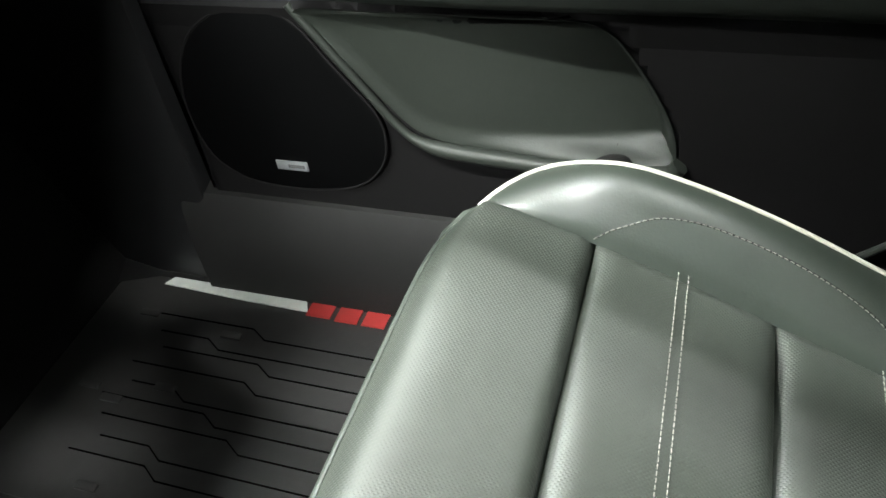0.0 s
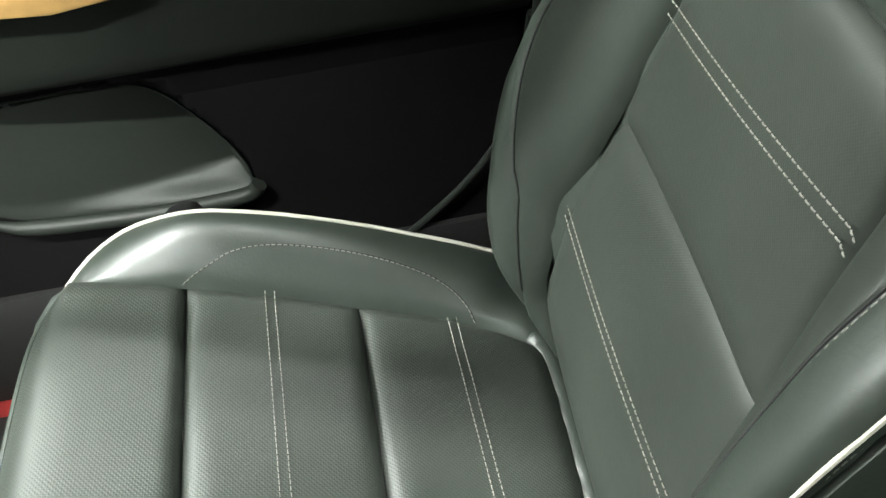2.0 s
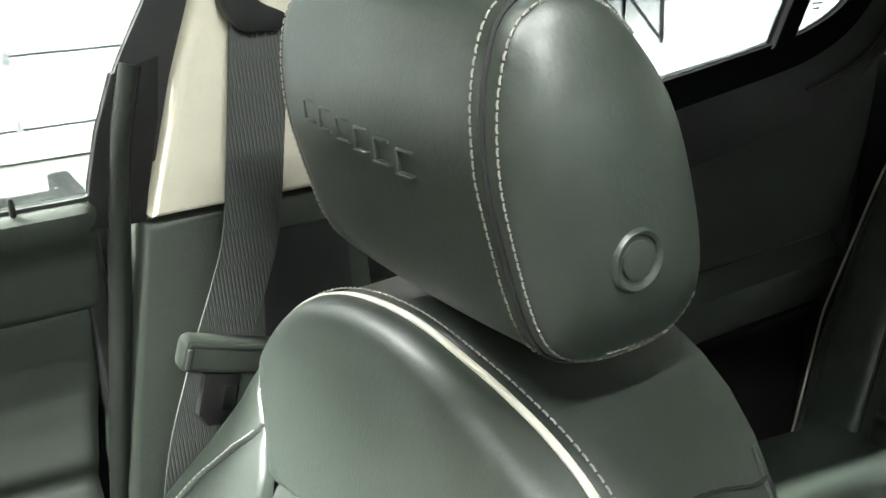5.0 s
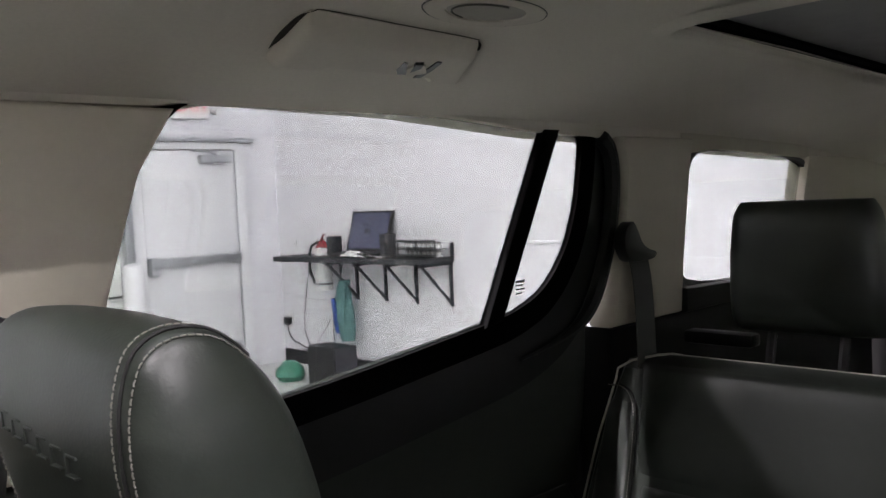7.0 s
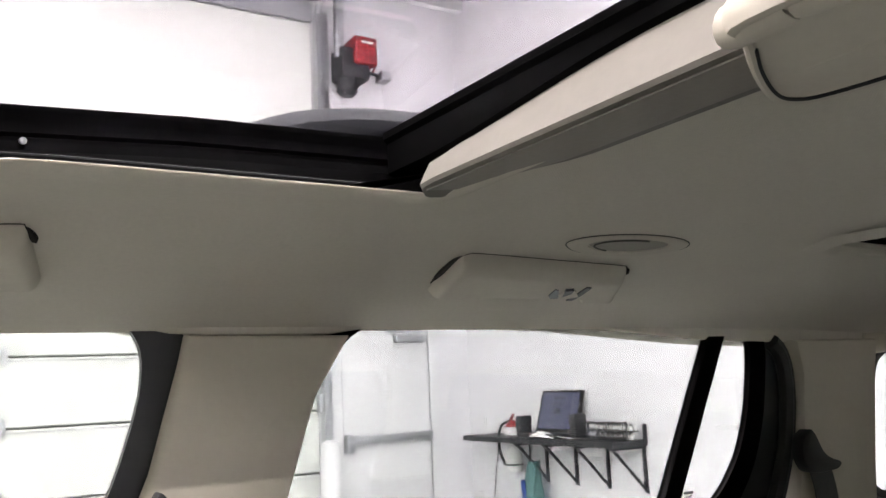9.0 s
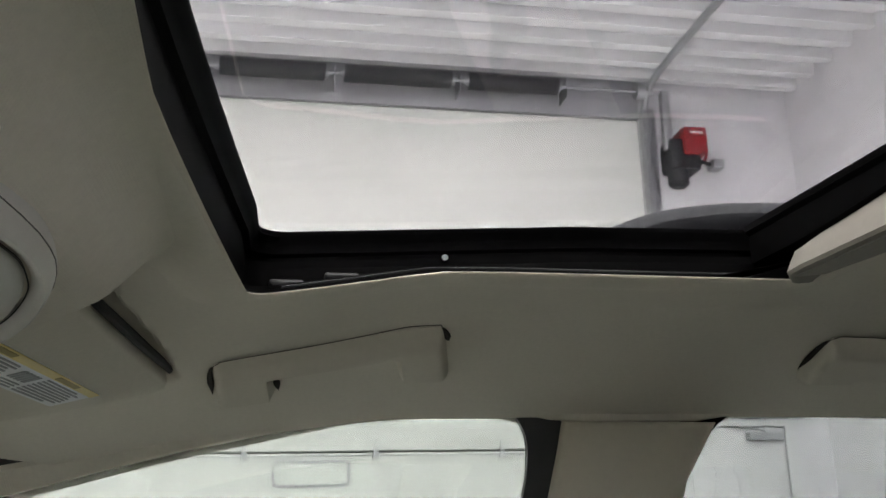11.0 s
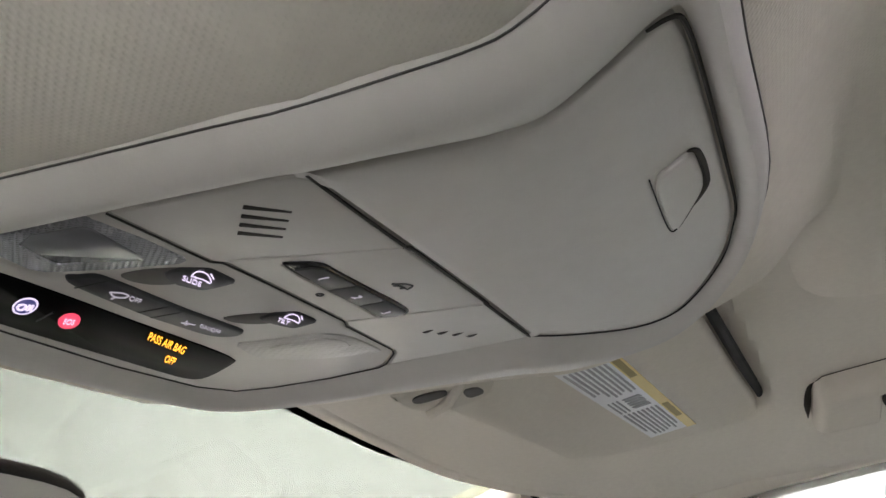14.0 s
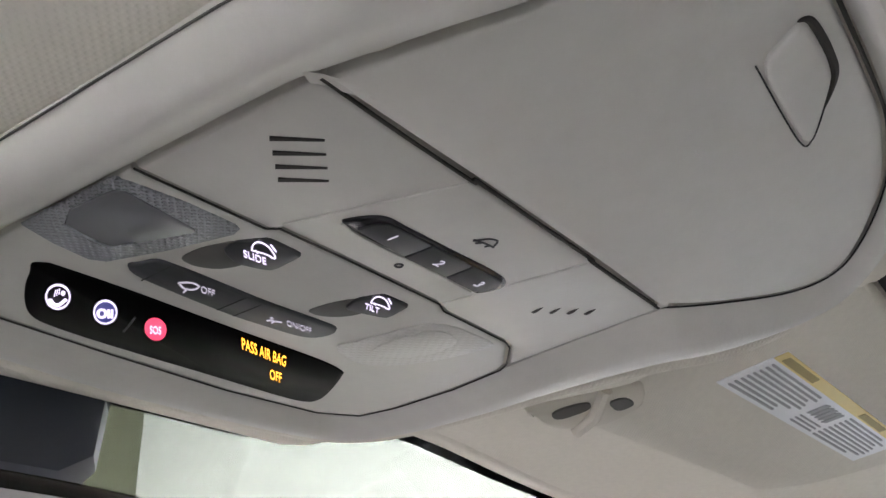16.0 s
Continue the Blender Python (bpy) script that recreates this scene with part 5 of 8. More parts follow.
def front_seat(shift, label, group):
    """Whole seat: cushion, back, headrest, piping and stitching. shift: along x from the passenger place."""
    t = thing("car_seat", label, "car seat", group, at=(SX, 0.4, 0.12))

    # -- back --
    def face(u, z, w=0.0):
        return back_pt(u, z, back_w(u, z) + w)

    zs = [0.225, 0.26, 0.30, 0.36, 0.42, 0.5, 0.56, 0.61, 0.65, 0.69, 0.72, 0.745, 0.765, 0.783, 0.80, 0.813, 0.824, 0.832, 0.838, 0.842, 0.8445]
    rings = []
    for z in zs:
        ho = lerp_table(BACK_W, z)
        dep = back_depth(z)
        ring = []
        for k in range(13):
            u = -ho + 2 * ho * k / 12
            ring.append(back_pt(u, z, back_w(u * 0.985, z) - 0.008))
        for f in (0.15, 0.4, 0.7, 0.92):
            ring.append(back_pt(ho * (1.03 + 0.03 * math.sin(math.pi * f) - 0.12 * f ** 2), z, (back_w(ho * 0.985, z) - 0.010) * (1 - f) + dep * f))
        for k in range(1, 6):
            ring.append(back_pt(ho * (0.92 - 1.84 * k / 6), z, dep))
        for f in (0.92, 0.7, 0.4, 0.15):
            ring.append(back_pt(-ho * (1.03 + 0.03 * math.sin(math.pi * f) - 0.12 * f ** 2), z, (back_w(ho * 0.985, z) - 0.010) * (1 - f) + dep * f))
        rings.append(ring)
    part("backrest", loft(rings), LEATHER, t, "black leather seat back shell")
    seam = lambda z: lerp_table(BACK_IN, z)  # noqa: E731
    for name, z0, z1, mat, puff in (("back_panel", 0.285, 0.545, PERFBACK, 0.005), ("back_panel", 0.545, 0.708, PERFBACK, 0.006)):
        lo = lambda s, z0=z0: ((2 * s - 1) * seam(z0), z0 + 0.010 * (1 - (2 * s - 1) ** 2) * (1 if z0 > 0.3 else 0))  # noqa: E731
        hi = lambda s, z1=z1: ((2 * s - 1) * seam(z1), z1 + 0.010 * (1 - (2 * s - 1) ** 2) + 0.012 * (1 - s))  # noqa: E731
        sa, sb = seam(z0), seam(z1)
        follow = lambda u, z, w=0.0, sa=sa, sb=sb, z0=z0, z1=z1: face(u * seam(z) / (sa + (sb - sa) * min(max((z - z0) / (z1 - z0), 0), 1)), z, w)  # noqa: E731
        part(name, face_panel(follow, (lo, hi), 14, 12, puff), mat, t, "padded leather flute")
    SHOULDER = [(0.705, 0.110), (0.735, 0.130), (0.755, 0.150), (0.770, 0.1600), (0.785, 0.1525), (0.803, 0.1380), (0.816, 0.121), (0.826, 0.1030), (0.834, 0.078), (0.839, 0.055)]
    bm = bmesh.new()
    n = 28
    rows = []
    for j in range(n + 1):
        row = []
        q = 1 - (1 - j / n) ** 1.3
        for i in range(n + 1):
            s = i / n
            z = 0.709 + 0.130 * q + (0.010 * (1 - (2 * s - 1) ** 2) + 0.012 * (1 - s)) * (1 - q) + 0.004 * (1 - (2 * s - 1) ** 2) * q
            half = lerp_table(SHOULDER, z)
            e = (1 - (1 - min(min(s, 1 - s) / 0.05, 1)) ** 2) * (1 - (1 - min(min(q, 1 - q) / 0.06, 1)) ** 2)
            row.append(bm.verts.new(face((2 * s - 1) * half, z, -0.002 + 0.006 * max(e, 0) ** 0.5)))
        rows.append(row)
    for a, b in zip(rows, rows[1:]):
        for k in range(n):
            bm.faces.new((a[k], a[k + 1], b[k + 1], b[k]))
    part("shoulder_panel", bm, LEATHER, t, "smooth upper back panel")
    # the seam on each bolster, (u, z) from its foot to the shoulder
    SPLIT = {-1: [(0.150, 0.235), (0.168, 0.36), (0.166, 0.45), (0.160, 0.54), (0.155, 0.60), (0.152, 0.64), (0.150, 0.68), (0.146, 0.705), (0.137, 0.729), (0.131, 0.745)],
             1: [(0.140, 0.235), (0.152, 0.36), (0.168, 0.45), (0.174, 0.53), (0.175, 0.575), (0.168, 0.636), (0.160, 0.682), (0.146, 0.714), (0.133, 0.731)]}
    for sd in (-1, 1):
        top = SPLIT[sd][-1][1]
        split = lambda z, sd=sd: lerp_table([(q[1], q[0]) for q in SPLIT[sd]], z)  # noqa: E731
        for name, label, mat in (("bolster_strip", "finely perforated inner strip of the bolster", PERFBACK if sd < 0 else LEATHER), ("back_bolster", "smooth raised side bolster", LEATHER)):
            bm = bmesh.new()
            us = [0, 0.05, 0.12, 0.22, 0.35, 0.5, 0.65, 0.78, 0.88, 0.95, 1]
            rows = []
            for j in range(43):
                q = j / 42
                z = 0.235 + (0.774 - 0.235) * q
                row = []
                inner, outer, cut = seam(z) + 0.001, lerp_table(BACK_W, z) - 0.002, split(min(z, top))
                cut = min(max(cut, inner + 0.001), outer - 0.004) if z < top else inner
                a, b = (inner, cut) if name == "bolster_strip" else (cut, outer)
                for u in us:
                    m = 0.006 / max(b - a, 0.006)
                    e = (1 - (1 - min(u / max(m, 0.08), 1)) ** 2) * (1 - (1 - min((1 - u) / max(m, 0.08), 1)) ** 2) * (1 - (1 - min(q / 0.03, 1)) ** 2)
                    sink = 0.004 if (u < 0.5) == (name == "bolster_strip") else 0.0005
                    row.append(bm.verts.new(face(sd * (a + (b - a) * u), z, -sink * (1 - max(e, 0) ** 0.5) * (1 - sstep(0.70, 0.74, z)) + 0.0025 * max(e, 0) ** 0.5 * min((b - a) / 0.012, 1) * (1 - sstep(0.745, 0.774, z)))))
                rows.append(row)
            for ra, rb in zip(rows, rows[1:]):
                for k in range(len(us) - 1):
                    bm.faces.new((ra[k], ra[k + 1], rb[k + 1], rb[k]))
            part(name, bm, mat, t, label)
        mid = [face(sd * min(split(z), lerp_table(BACK_W, z) - 0.006), z, 0.0006) for z in np.linspace(0.34, top, 44)]
        part("seam_line", tube(mid, 0.0009, 5), SEAMDARK, t)
        row = mid if sd < 0 else mid[-9:]
        part("stitching", stitches([p + Vector((-0.0035, 0.0018, 0.001)) if sd < 0 else p + Vector((-0.001, 0.003, 0.0038)) for p in row], (0, 1, 0.3), 0.0036, 0.0017, 0.00052), THREAD, t, "pale cream stitching")
    shoulder = [face(-u, z, 0.0016) for u, z in smooth_line([(0.1195, 0.7185), (0.130, 0.735), (0.141, 0.746), (0.150, 0.755), (0.1575, 0.764), (0.1635, 0.7705), (0.169, 0.7735)], 30)]
    part("seam_line", tube(shoulder, 0.0010, 6), SEAMDARK, t)
    double_stitch(t, face, (-0.118, 0.660), (0.116, 0.639), (0, 0.0042), 0.0065)
    double_stitch(t, face, (-0.150, 0.447), (0.150, 0.441), (0, 0.0042), 0.0055)
    # piping round the outline of the back
    edge = [(-p[0] + 0.004, p[1] - 0.002) for p in EDGE[24:-2]] + [(p[0] - 0.004, p[1] - 0.002) for p in EDGE[-2:80:-1]]
    edge = [(u - 0.0055 * sstep(0.02, 0.10, -u), z + 0.002 * sstep(0.02, 0.10, -u)) for u, z in edge]
    edge = [(u + 0.0055 * (1 - sstep(0.74, 0.79, z)) if u < 0 else u, z) for u, z in edge]
    pipe = [back_pt(u, z, max(min(back_w(u, z), 0.05), -0.014) + 0.001) for u, z in edge]
    pipe = [sum((pipe[min(max(k + d, 0), len(pipe) - 1)] for d in range(-5, 6)), Vector((0, 0, 0))) / 11 for k in range(len(pipe))]
    part("piping", tube(pipe, 0.0018, 8), PIPING, t, "cream piping along the edge")
    part("stitching", stitches([p + Vector((0, -0.0055, 0.002)) + Vector((math.copysign(0.001, p.x - SX), 0, 0)) for p in pipe], (0, 0, 1), 0.0036, 0.0017, 0.00052), THREAD, t, "pale cream stitching")

    def flank(z, f):
        """A place on the near side of the back shell, f from its face to its rear."""
        ho = lerp_table(BACK_W, z)
        w0 = back_w(ho * 0.985, z) - 0.010
        return back_pt(-ho * (1.031 + 0.03 * math.sin(math.pi * f) - 0.12 * f ** 2), z, w0 * (1 - f) + back_depth(z) * f)
    part("seam_line", tube([flank(0.818 - 0.014 * sstep(0.15, 0.85, f), f) - Vector((0.0006, 0, 0)) for f in np.linspace(0.0, 0.86, 24)], 0.0009, 5), SEAMDARK, t)
    part("flank_welt", tube([flank(z, 0.86) for z in np.linspace(0.811, 0.56, 24)], 0.0012, 6), TRIMSOFT, t, "thin welt down the flank")

    # -- headrest: a side outline swept across, full in the middle and rounded at both ends --
    hx = SX - 0.003
    prof = smooth_line([(0.076, 0.916), (0.080, 0.941), (0.0790, 0.966), (0.071, 0.987), (0.052, 0.9945), (0.028, 0.987), (0.000, 0.955), (-0.017, 0.910), (-0.022, 0.875), (-0.012, 0.857), (0.008, 0.8505), (0.042, 0.853), (0.062, 0.869)], 48, True)
    cy, cz = 0.036, 0.913

    def hr_pt(x, k, grow_by=0.0):
        e = abs(x) / 0.1055
        full = 1.07 - 0.07 * e ** 2
        if e > 0.80:
            full -= 0.30 * ((e - 0.80) / 0.20) ** 2.6
        p = prof[k % 48]
        d = np.array((p[0] - cy, p[1] - cz))
        d = d * full + d / np.linalg.norm(d) * grow_by
        return Vector((hx + x, cy + d[0], cz + d[1]))
    xs = [-0.1055, -0.105, -0.1035, -0.1005, -0.0965, -0.090, -0.083, -0.070, -0.05, -0.025, 0, 0.025, 0.05, 0.070, 0.083, 0.090, 0.0965, 0.1005, 0.1035, 0.105, 0.1055]
    bm = loft([[hr_pt(x, k) for k in range(48)] for x in xs], cap=False)
    bm.verts.ensure_lookup_table()
    for end, x in ((0, -0.1055), (len(xs) - 1, 0.1055)):
        bm.verts.ensure_lookup_table()
        rings = [[bm.verts[end * 48 + k] for k in range(48)]]
        for f, out in ((0.8, 0.003), (0.5, 0.005), (0.2, 0.0055)):
            rings.append([bm.verts.new(Vector((hx + x + math.copysign(out, x), cy + (hr_pt(x, k).y - cy) * f, cz + (hr_pt(x, k).z - cz) * f))) for k in range(48)])
        for r0, r1 in zip(rings, rings[1:]):
            for k in range(48):
                bm.faces.new((r0[k], r0[(k + 1) % 48], r1[(k + 1) % 48], r1[k]))
        bm.faces.new(rings[-1])
    hr = part("headrest", bm, LEATHER, t, "black leather headrest with embossed lettering")
    for sd in (-1, 1):
        for x in (0.0815, 0.0940) if sd < 0 else (0.0925, 0.1000):
            line = [hr_pt(sd * x, k, 0.0005) for k in list(range(34, 48)) + list(range(0, 21))]
            part("stitching", stitches(line, (0, 1, 0), 0.0030, 0.0010, 0.00048), THREAD, hr, "pale cream stitching")
        part("seam_line", tube([hr_pt(sd * (0.0878 if sd < 0 else 0.0965), k, 0.0002) for k in list(range(34, 48)) + list(range(0, 21))], 0.0012, 5), SEAMDARK, hr)
        part("stitching", stitches([hr_pt(sd * 0.0985, k, 0.0003) for k in range(31, 41)], (0, 0, -1), 0.0030, 0.0012, 0.00042), THREAD, hr)
    bx, by, bz = hx - 0.1100, 0.0305, 0.8985
    ringf = lambda r, d: [(bx - d, by + 0.78 * r * math.cos(a), bz + 0.78 * r * math.sin(a)) for a in (2 * math.pi * q / 28 for q in range(28))]  # noqa: E731
    part("release_button", loft([ringf(0.0168, -0.004), ringf(0.0164, 0.0008), ringf(0.0146, 0.0026), ringf(0.0125, 0.0018), ringf(0.0112, -0.0006), ringf(0.0102, -0.0006), ringf(0.0095, 0.0018), ringf(0.0055, 0.0024)]), LEATHER, hr, "round dark release button")
    # embossed word mark, drawn as plain bars
    for k in range(6):
        x = SX + 0.0615 - k * 0.0182
        z = 0.9425 - 0.0018 * k
        yy = max(hr_pt(x - 0.006 - hx, q).y for q in range(48)) + 0.0002
        for x0, x1, z0, z1 in ((0.001, 0.0135, 0.0, 0.0015), (0.0, 0.0125, -0.0100, -0.0085), (0.0005, 0.0022, -0.0090, 0.0005)):
            part("embossed_bar", box(x - x1, x - x0, yy - 0.004, yy - 0.0001, z + z0, z + z1, 0.0005), LEATHER, hr)
    for dx in (-0.030, 0.030):
        part("headrest_post", tube([(hx + dx, 0.000, 0.79), (hx + dx, 0.006, 0.87)], 0.006, 10), RUBBER, t)

    # -- cushion --
    def cush(u, y, w=0.0):
        z = 0.382 + 0.35 * (y - 0.531)
        if y > 0.60:
            z -= 4.2 * (y - 0.60) ** 2
        return Vector((SX + u, y - 0.33 * w, z + 0.944 * w))
    CIN = [(0.178, 0.095), (0.20, 0.122), (0.23, 0.143), (0.26, 0.157), (0.303, 0.170), (0.384, 0.181), (0.463, 0.190), (0.531, 0.196), (0.62, 0.196), (0.66, 0.17)]
    cin = lambda y: lerp_table(CIN, y)  # noqa: E731
    rings = []
    for y, w, lo in ((0.17, 0.20, 0.10), (0.22, 0.232, 0.09), (0.35, 0.245, 0.09), (0.5, 0.248, 0.10), (0.58, 0.245, 0.12), (0.615, 0.23, 0.13), (0.645, 0.20, 0.15), (0.655, 0.17, 0.17)):
        top = cush(0, y).z - 0.012
        rings.append([(SX - w * 0.93, y, lo), (SX - w, y, lo + 0.05), (SX - w, y, top - 0.02), (SX - w * 0.95, y, top), (SX - w * 0.5, y, top), (SX, y, top), (SX + w * 0.5, y, top), (SX + w * 0.95, y, top), (SX + w, y, top - 0.02), (SX + w, y, lo + 0.05), (SX + w * 0.93, y, lo)])
    part("cushion", loft(rings), LEATHER, t, "black leather seat cushion")
    for name, y0, y1, mat in (("cushion_flute", 0.214, 0.384, PERF), ("cushion_flute", 0.384, 0.531, PERF)):
        lo = lambda s, y0=y0: ((2 * s - 1) * cin(y0), y0 - (0.017 * (1 - s) if y0 > 0.22 else 0))  # noqa: E731
        hi = lambda s, y1=y1: ((2 * s - 1) * cin(y1), y1 + 0.003 * s * (1 - s) - 0.017 * (1 - s))  # noqa: E731
        ca, cb = cin(y0), cin(y1)
        follow = lambda u, y, w=0.0, ca=ca, cb=cb, y0=y0, y1=y1: cush(u * cin(y) / (ca + (cb - ca) * min(max((y - y0) / (y1 - y0), 0), 1)), y, w)  # noqa: E731
        part(name, face_panel(follow, (lo, hi), 16, 16, 0.006), mat, t, "padded perforated leather flute")

    def nose(s, q):
        """Front roll of the cushion, over the edge and down its face."""
        y = 0.532 - 0.017 * (1 - s) * (1 - q) + 0.118 * min(q / 0.72, 1)
        half = 0.197 - 0.002 * q + 0.004 * math.sin(math.pi * q)
        if q > 0.55:
            half -= 0.075 * ((q - 0.55) / 0.45) ** 2.0 * 0.35
        u = (2 * s - 1) * half
        edge = abs(2 * s - 1)
        base = cush(u, y)
        down = max(q - 0.60, 0) / 0.40
        p = Vector((base.x, base.y + 0.020 * math.sin(down * math.pi * 0.8), base.z - 0.20 * down ** 1.6))
        e = (1 - (1 - min((1 - edge) / 0.16, 1)) ** 2) * (1 - (1 - min(q / 0.10, 1)) ** 2)
        up = -0.008 + 0.016 * max(e, 0) ** 0.5
        nrm = Vector((0, -0.33 + 1.3 * down, 0.944 - 0.7 * down)).normalized()
        return p + nrm * up - Vector((0, 0.035 * edge ** 6, 0.0)) * sstep(0.5, 0.8, q)
    part("cushion_nose", grid(nose, 40, 36), PERF, t, "rounded perforated leather front roll")
    pipe = [nose(s, 0.70) + Vector((0, 0.0005, 0.0005)) for s in np.linspace(0.02, 0.97, 40)]
    part("front_welt", tube(pipe, 0.0024, 8), LEATHER, t, "leather welt along the front edge")
    for sd in (-1, 1):
        def bol(s, q, sd=sd):
            y = 0.178 + (0.632 - 0.178) * q
            a = cin(min(y, 0.6)) - 0.002
            b = 0.250 - 0.050 * max(0, (q - 0.84) / 0.16) ** 2.2
            h = 0.058 * math.sin(math.pi * min(max((q - 0.02) / 0.98, 0), 1)) ** 0.55 * lerp_table([(0, 0.55), (0.35, 0.7), (0.75, 1.0), (1, 0.9)], q) * (1 - 0.55 * sstep(0.78, 1.0, q))
            u = a + (b - a) * s
            w = -0.020 * max(0, (q - 0.88) / 0.12) ** 2 + h * math.sin(min(s / 0.85, 1) * math.pi / 2) - 0.10 * max(s - 0.85, 0) / 0.15 * max(s - 0.85, 0) / 0.15
            return cush(sd * u, y, w - 0.005 + 0.005 * min(s / 0.1, 1))
        def creased(s, q):
            p = bol(s, q)
            w = math.exp(-((q - 0.13) / 0.09) ** 2) * math.sin(math.pi * min(max(s, 0), 1))
            return p + Vector((0, 0, 0.0022 * w * math.sin(46 * q + 9 * s)))
        part("cushion_bolster", grid(creased, 24, 70), LEATHER, t, "raised leather side bolster with creases")
        pp = [bol(0.86, q) + Vector((0, 0, 0.0012)) for q in np.linspace(0.05, 0.995, 50)]
        part("piping", tube(pp, 0.0019, 8), PIPING, t, "cream piping along the edge")
        arc = smooth_line([(0.02, 0.785), (0.18, 0.745), (0.36, 0.69), (0.45, 0.60), (0.46, 0.45), (0.38, 0.33), (0.22, 0.26), (0.03, 0.225)], 50)
        part("stitching", stitches([bol(a, b) + Vector((0, 0, 0.001)) for a, b in arc], (0, 0, 1), 0.0036, 0.0017, 0.00052), THREAD, t, "pale cream stitching")
        part("seam_line", tube([bol(a + 0.012, b) for a, b in arc], 0.0009, 5), SEAMDARK, t)
    tuck = smooth_line([(-0.152, 0.226), (-0.140, 0.217), (-0.10, 0.210), (-0.05, 0.208), (0.0, 0.208), (0.05, 0.208), (0.10, 0.210), (0.140, 0.217), (0.152, 0.226)], 90)
    part("rear_roll", tube([cush(u, y + 0.003, -0.006) for u, y in tuck], lambda f: 0.0138 * (1 - 0.35 * abs(2 * f - 1) ** 4) + 0.0004 * (math.sin(61 * f) + 0.7 * math.sin(97 * f + 1)), 12), LEATHER, t, "gathered leather roll behind the cushion")
    for y, w in ((0.465, 0.188), (0.306, 0.168)):
        double_stitch(t, cush, (-w, y - 0.024), (w, y - 0.002), (0, 0.0040), 0.0066)
    part("slide_base", box(SX - 0.21, SX + 0.21, 0.2, 0.58, 0.03, 0.14, 0.02), RUBBER, t, "black seat base on rails")
    part("recline_lever", loft([[(SX + 0.262 + 0.010 * f, y, z) for y, z in smooth_line([(0.512, 0.360), (0.552, 0.370), (0.558, 0.388), (0.548, 0.404), (0.530, 0.411), (0.517, 0.402)], 24, True)] for f in (0.0, 0.25, 1.0, 1.3)]), TRIM, t, "dark seat adjuster lever")
    part("side_shield", box(SX + 0.215, SX + 0.262, 0.12, 0.56, 0.12, 0.27, 0.02), TRIM, t, "dark plastic side shield")
    settle(t)
    t.location = t.location + Vector((shift, 0, 0))
    return t


passenger = front_seat(0.0, "black leather front seat with cream piping and stitching", "front seats")
copy_thing(passenger, Matrix.Translation((passenger.location.x - 0.67, passenger.location.y, passenger.location.z)))


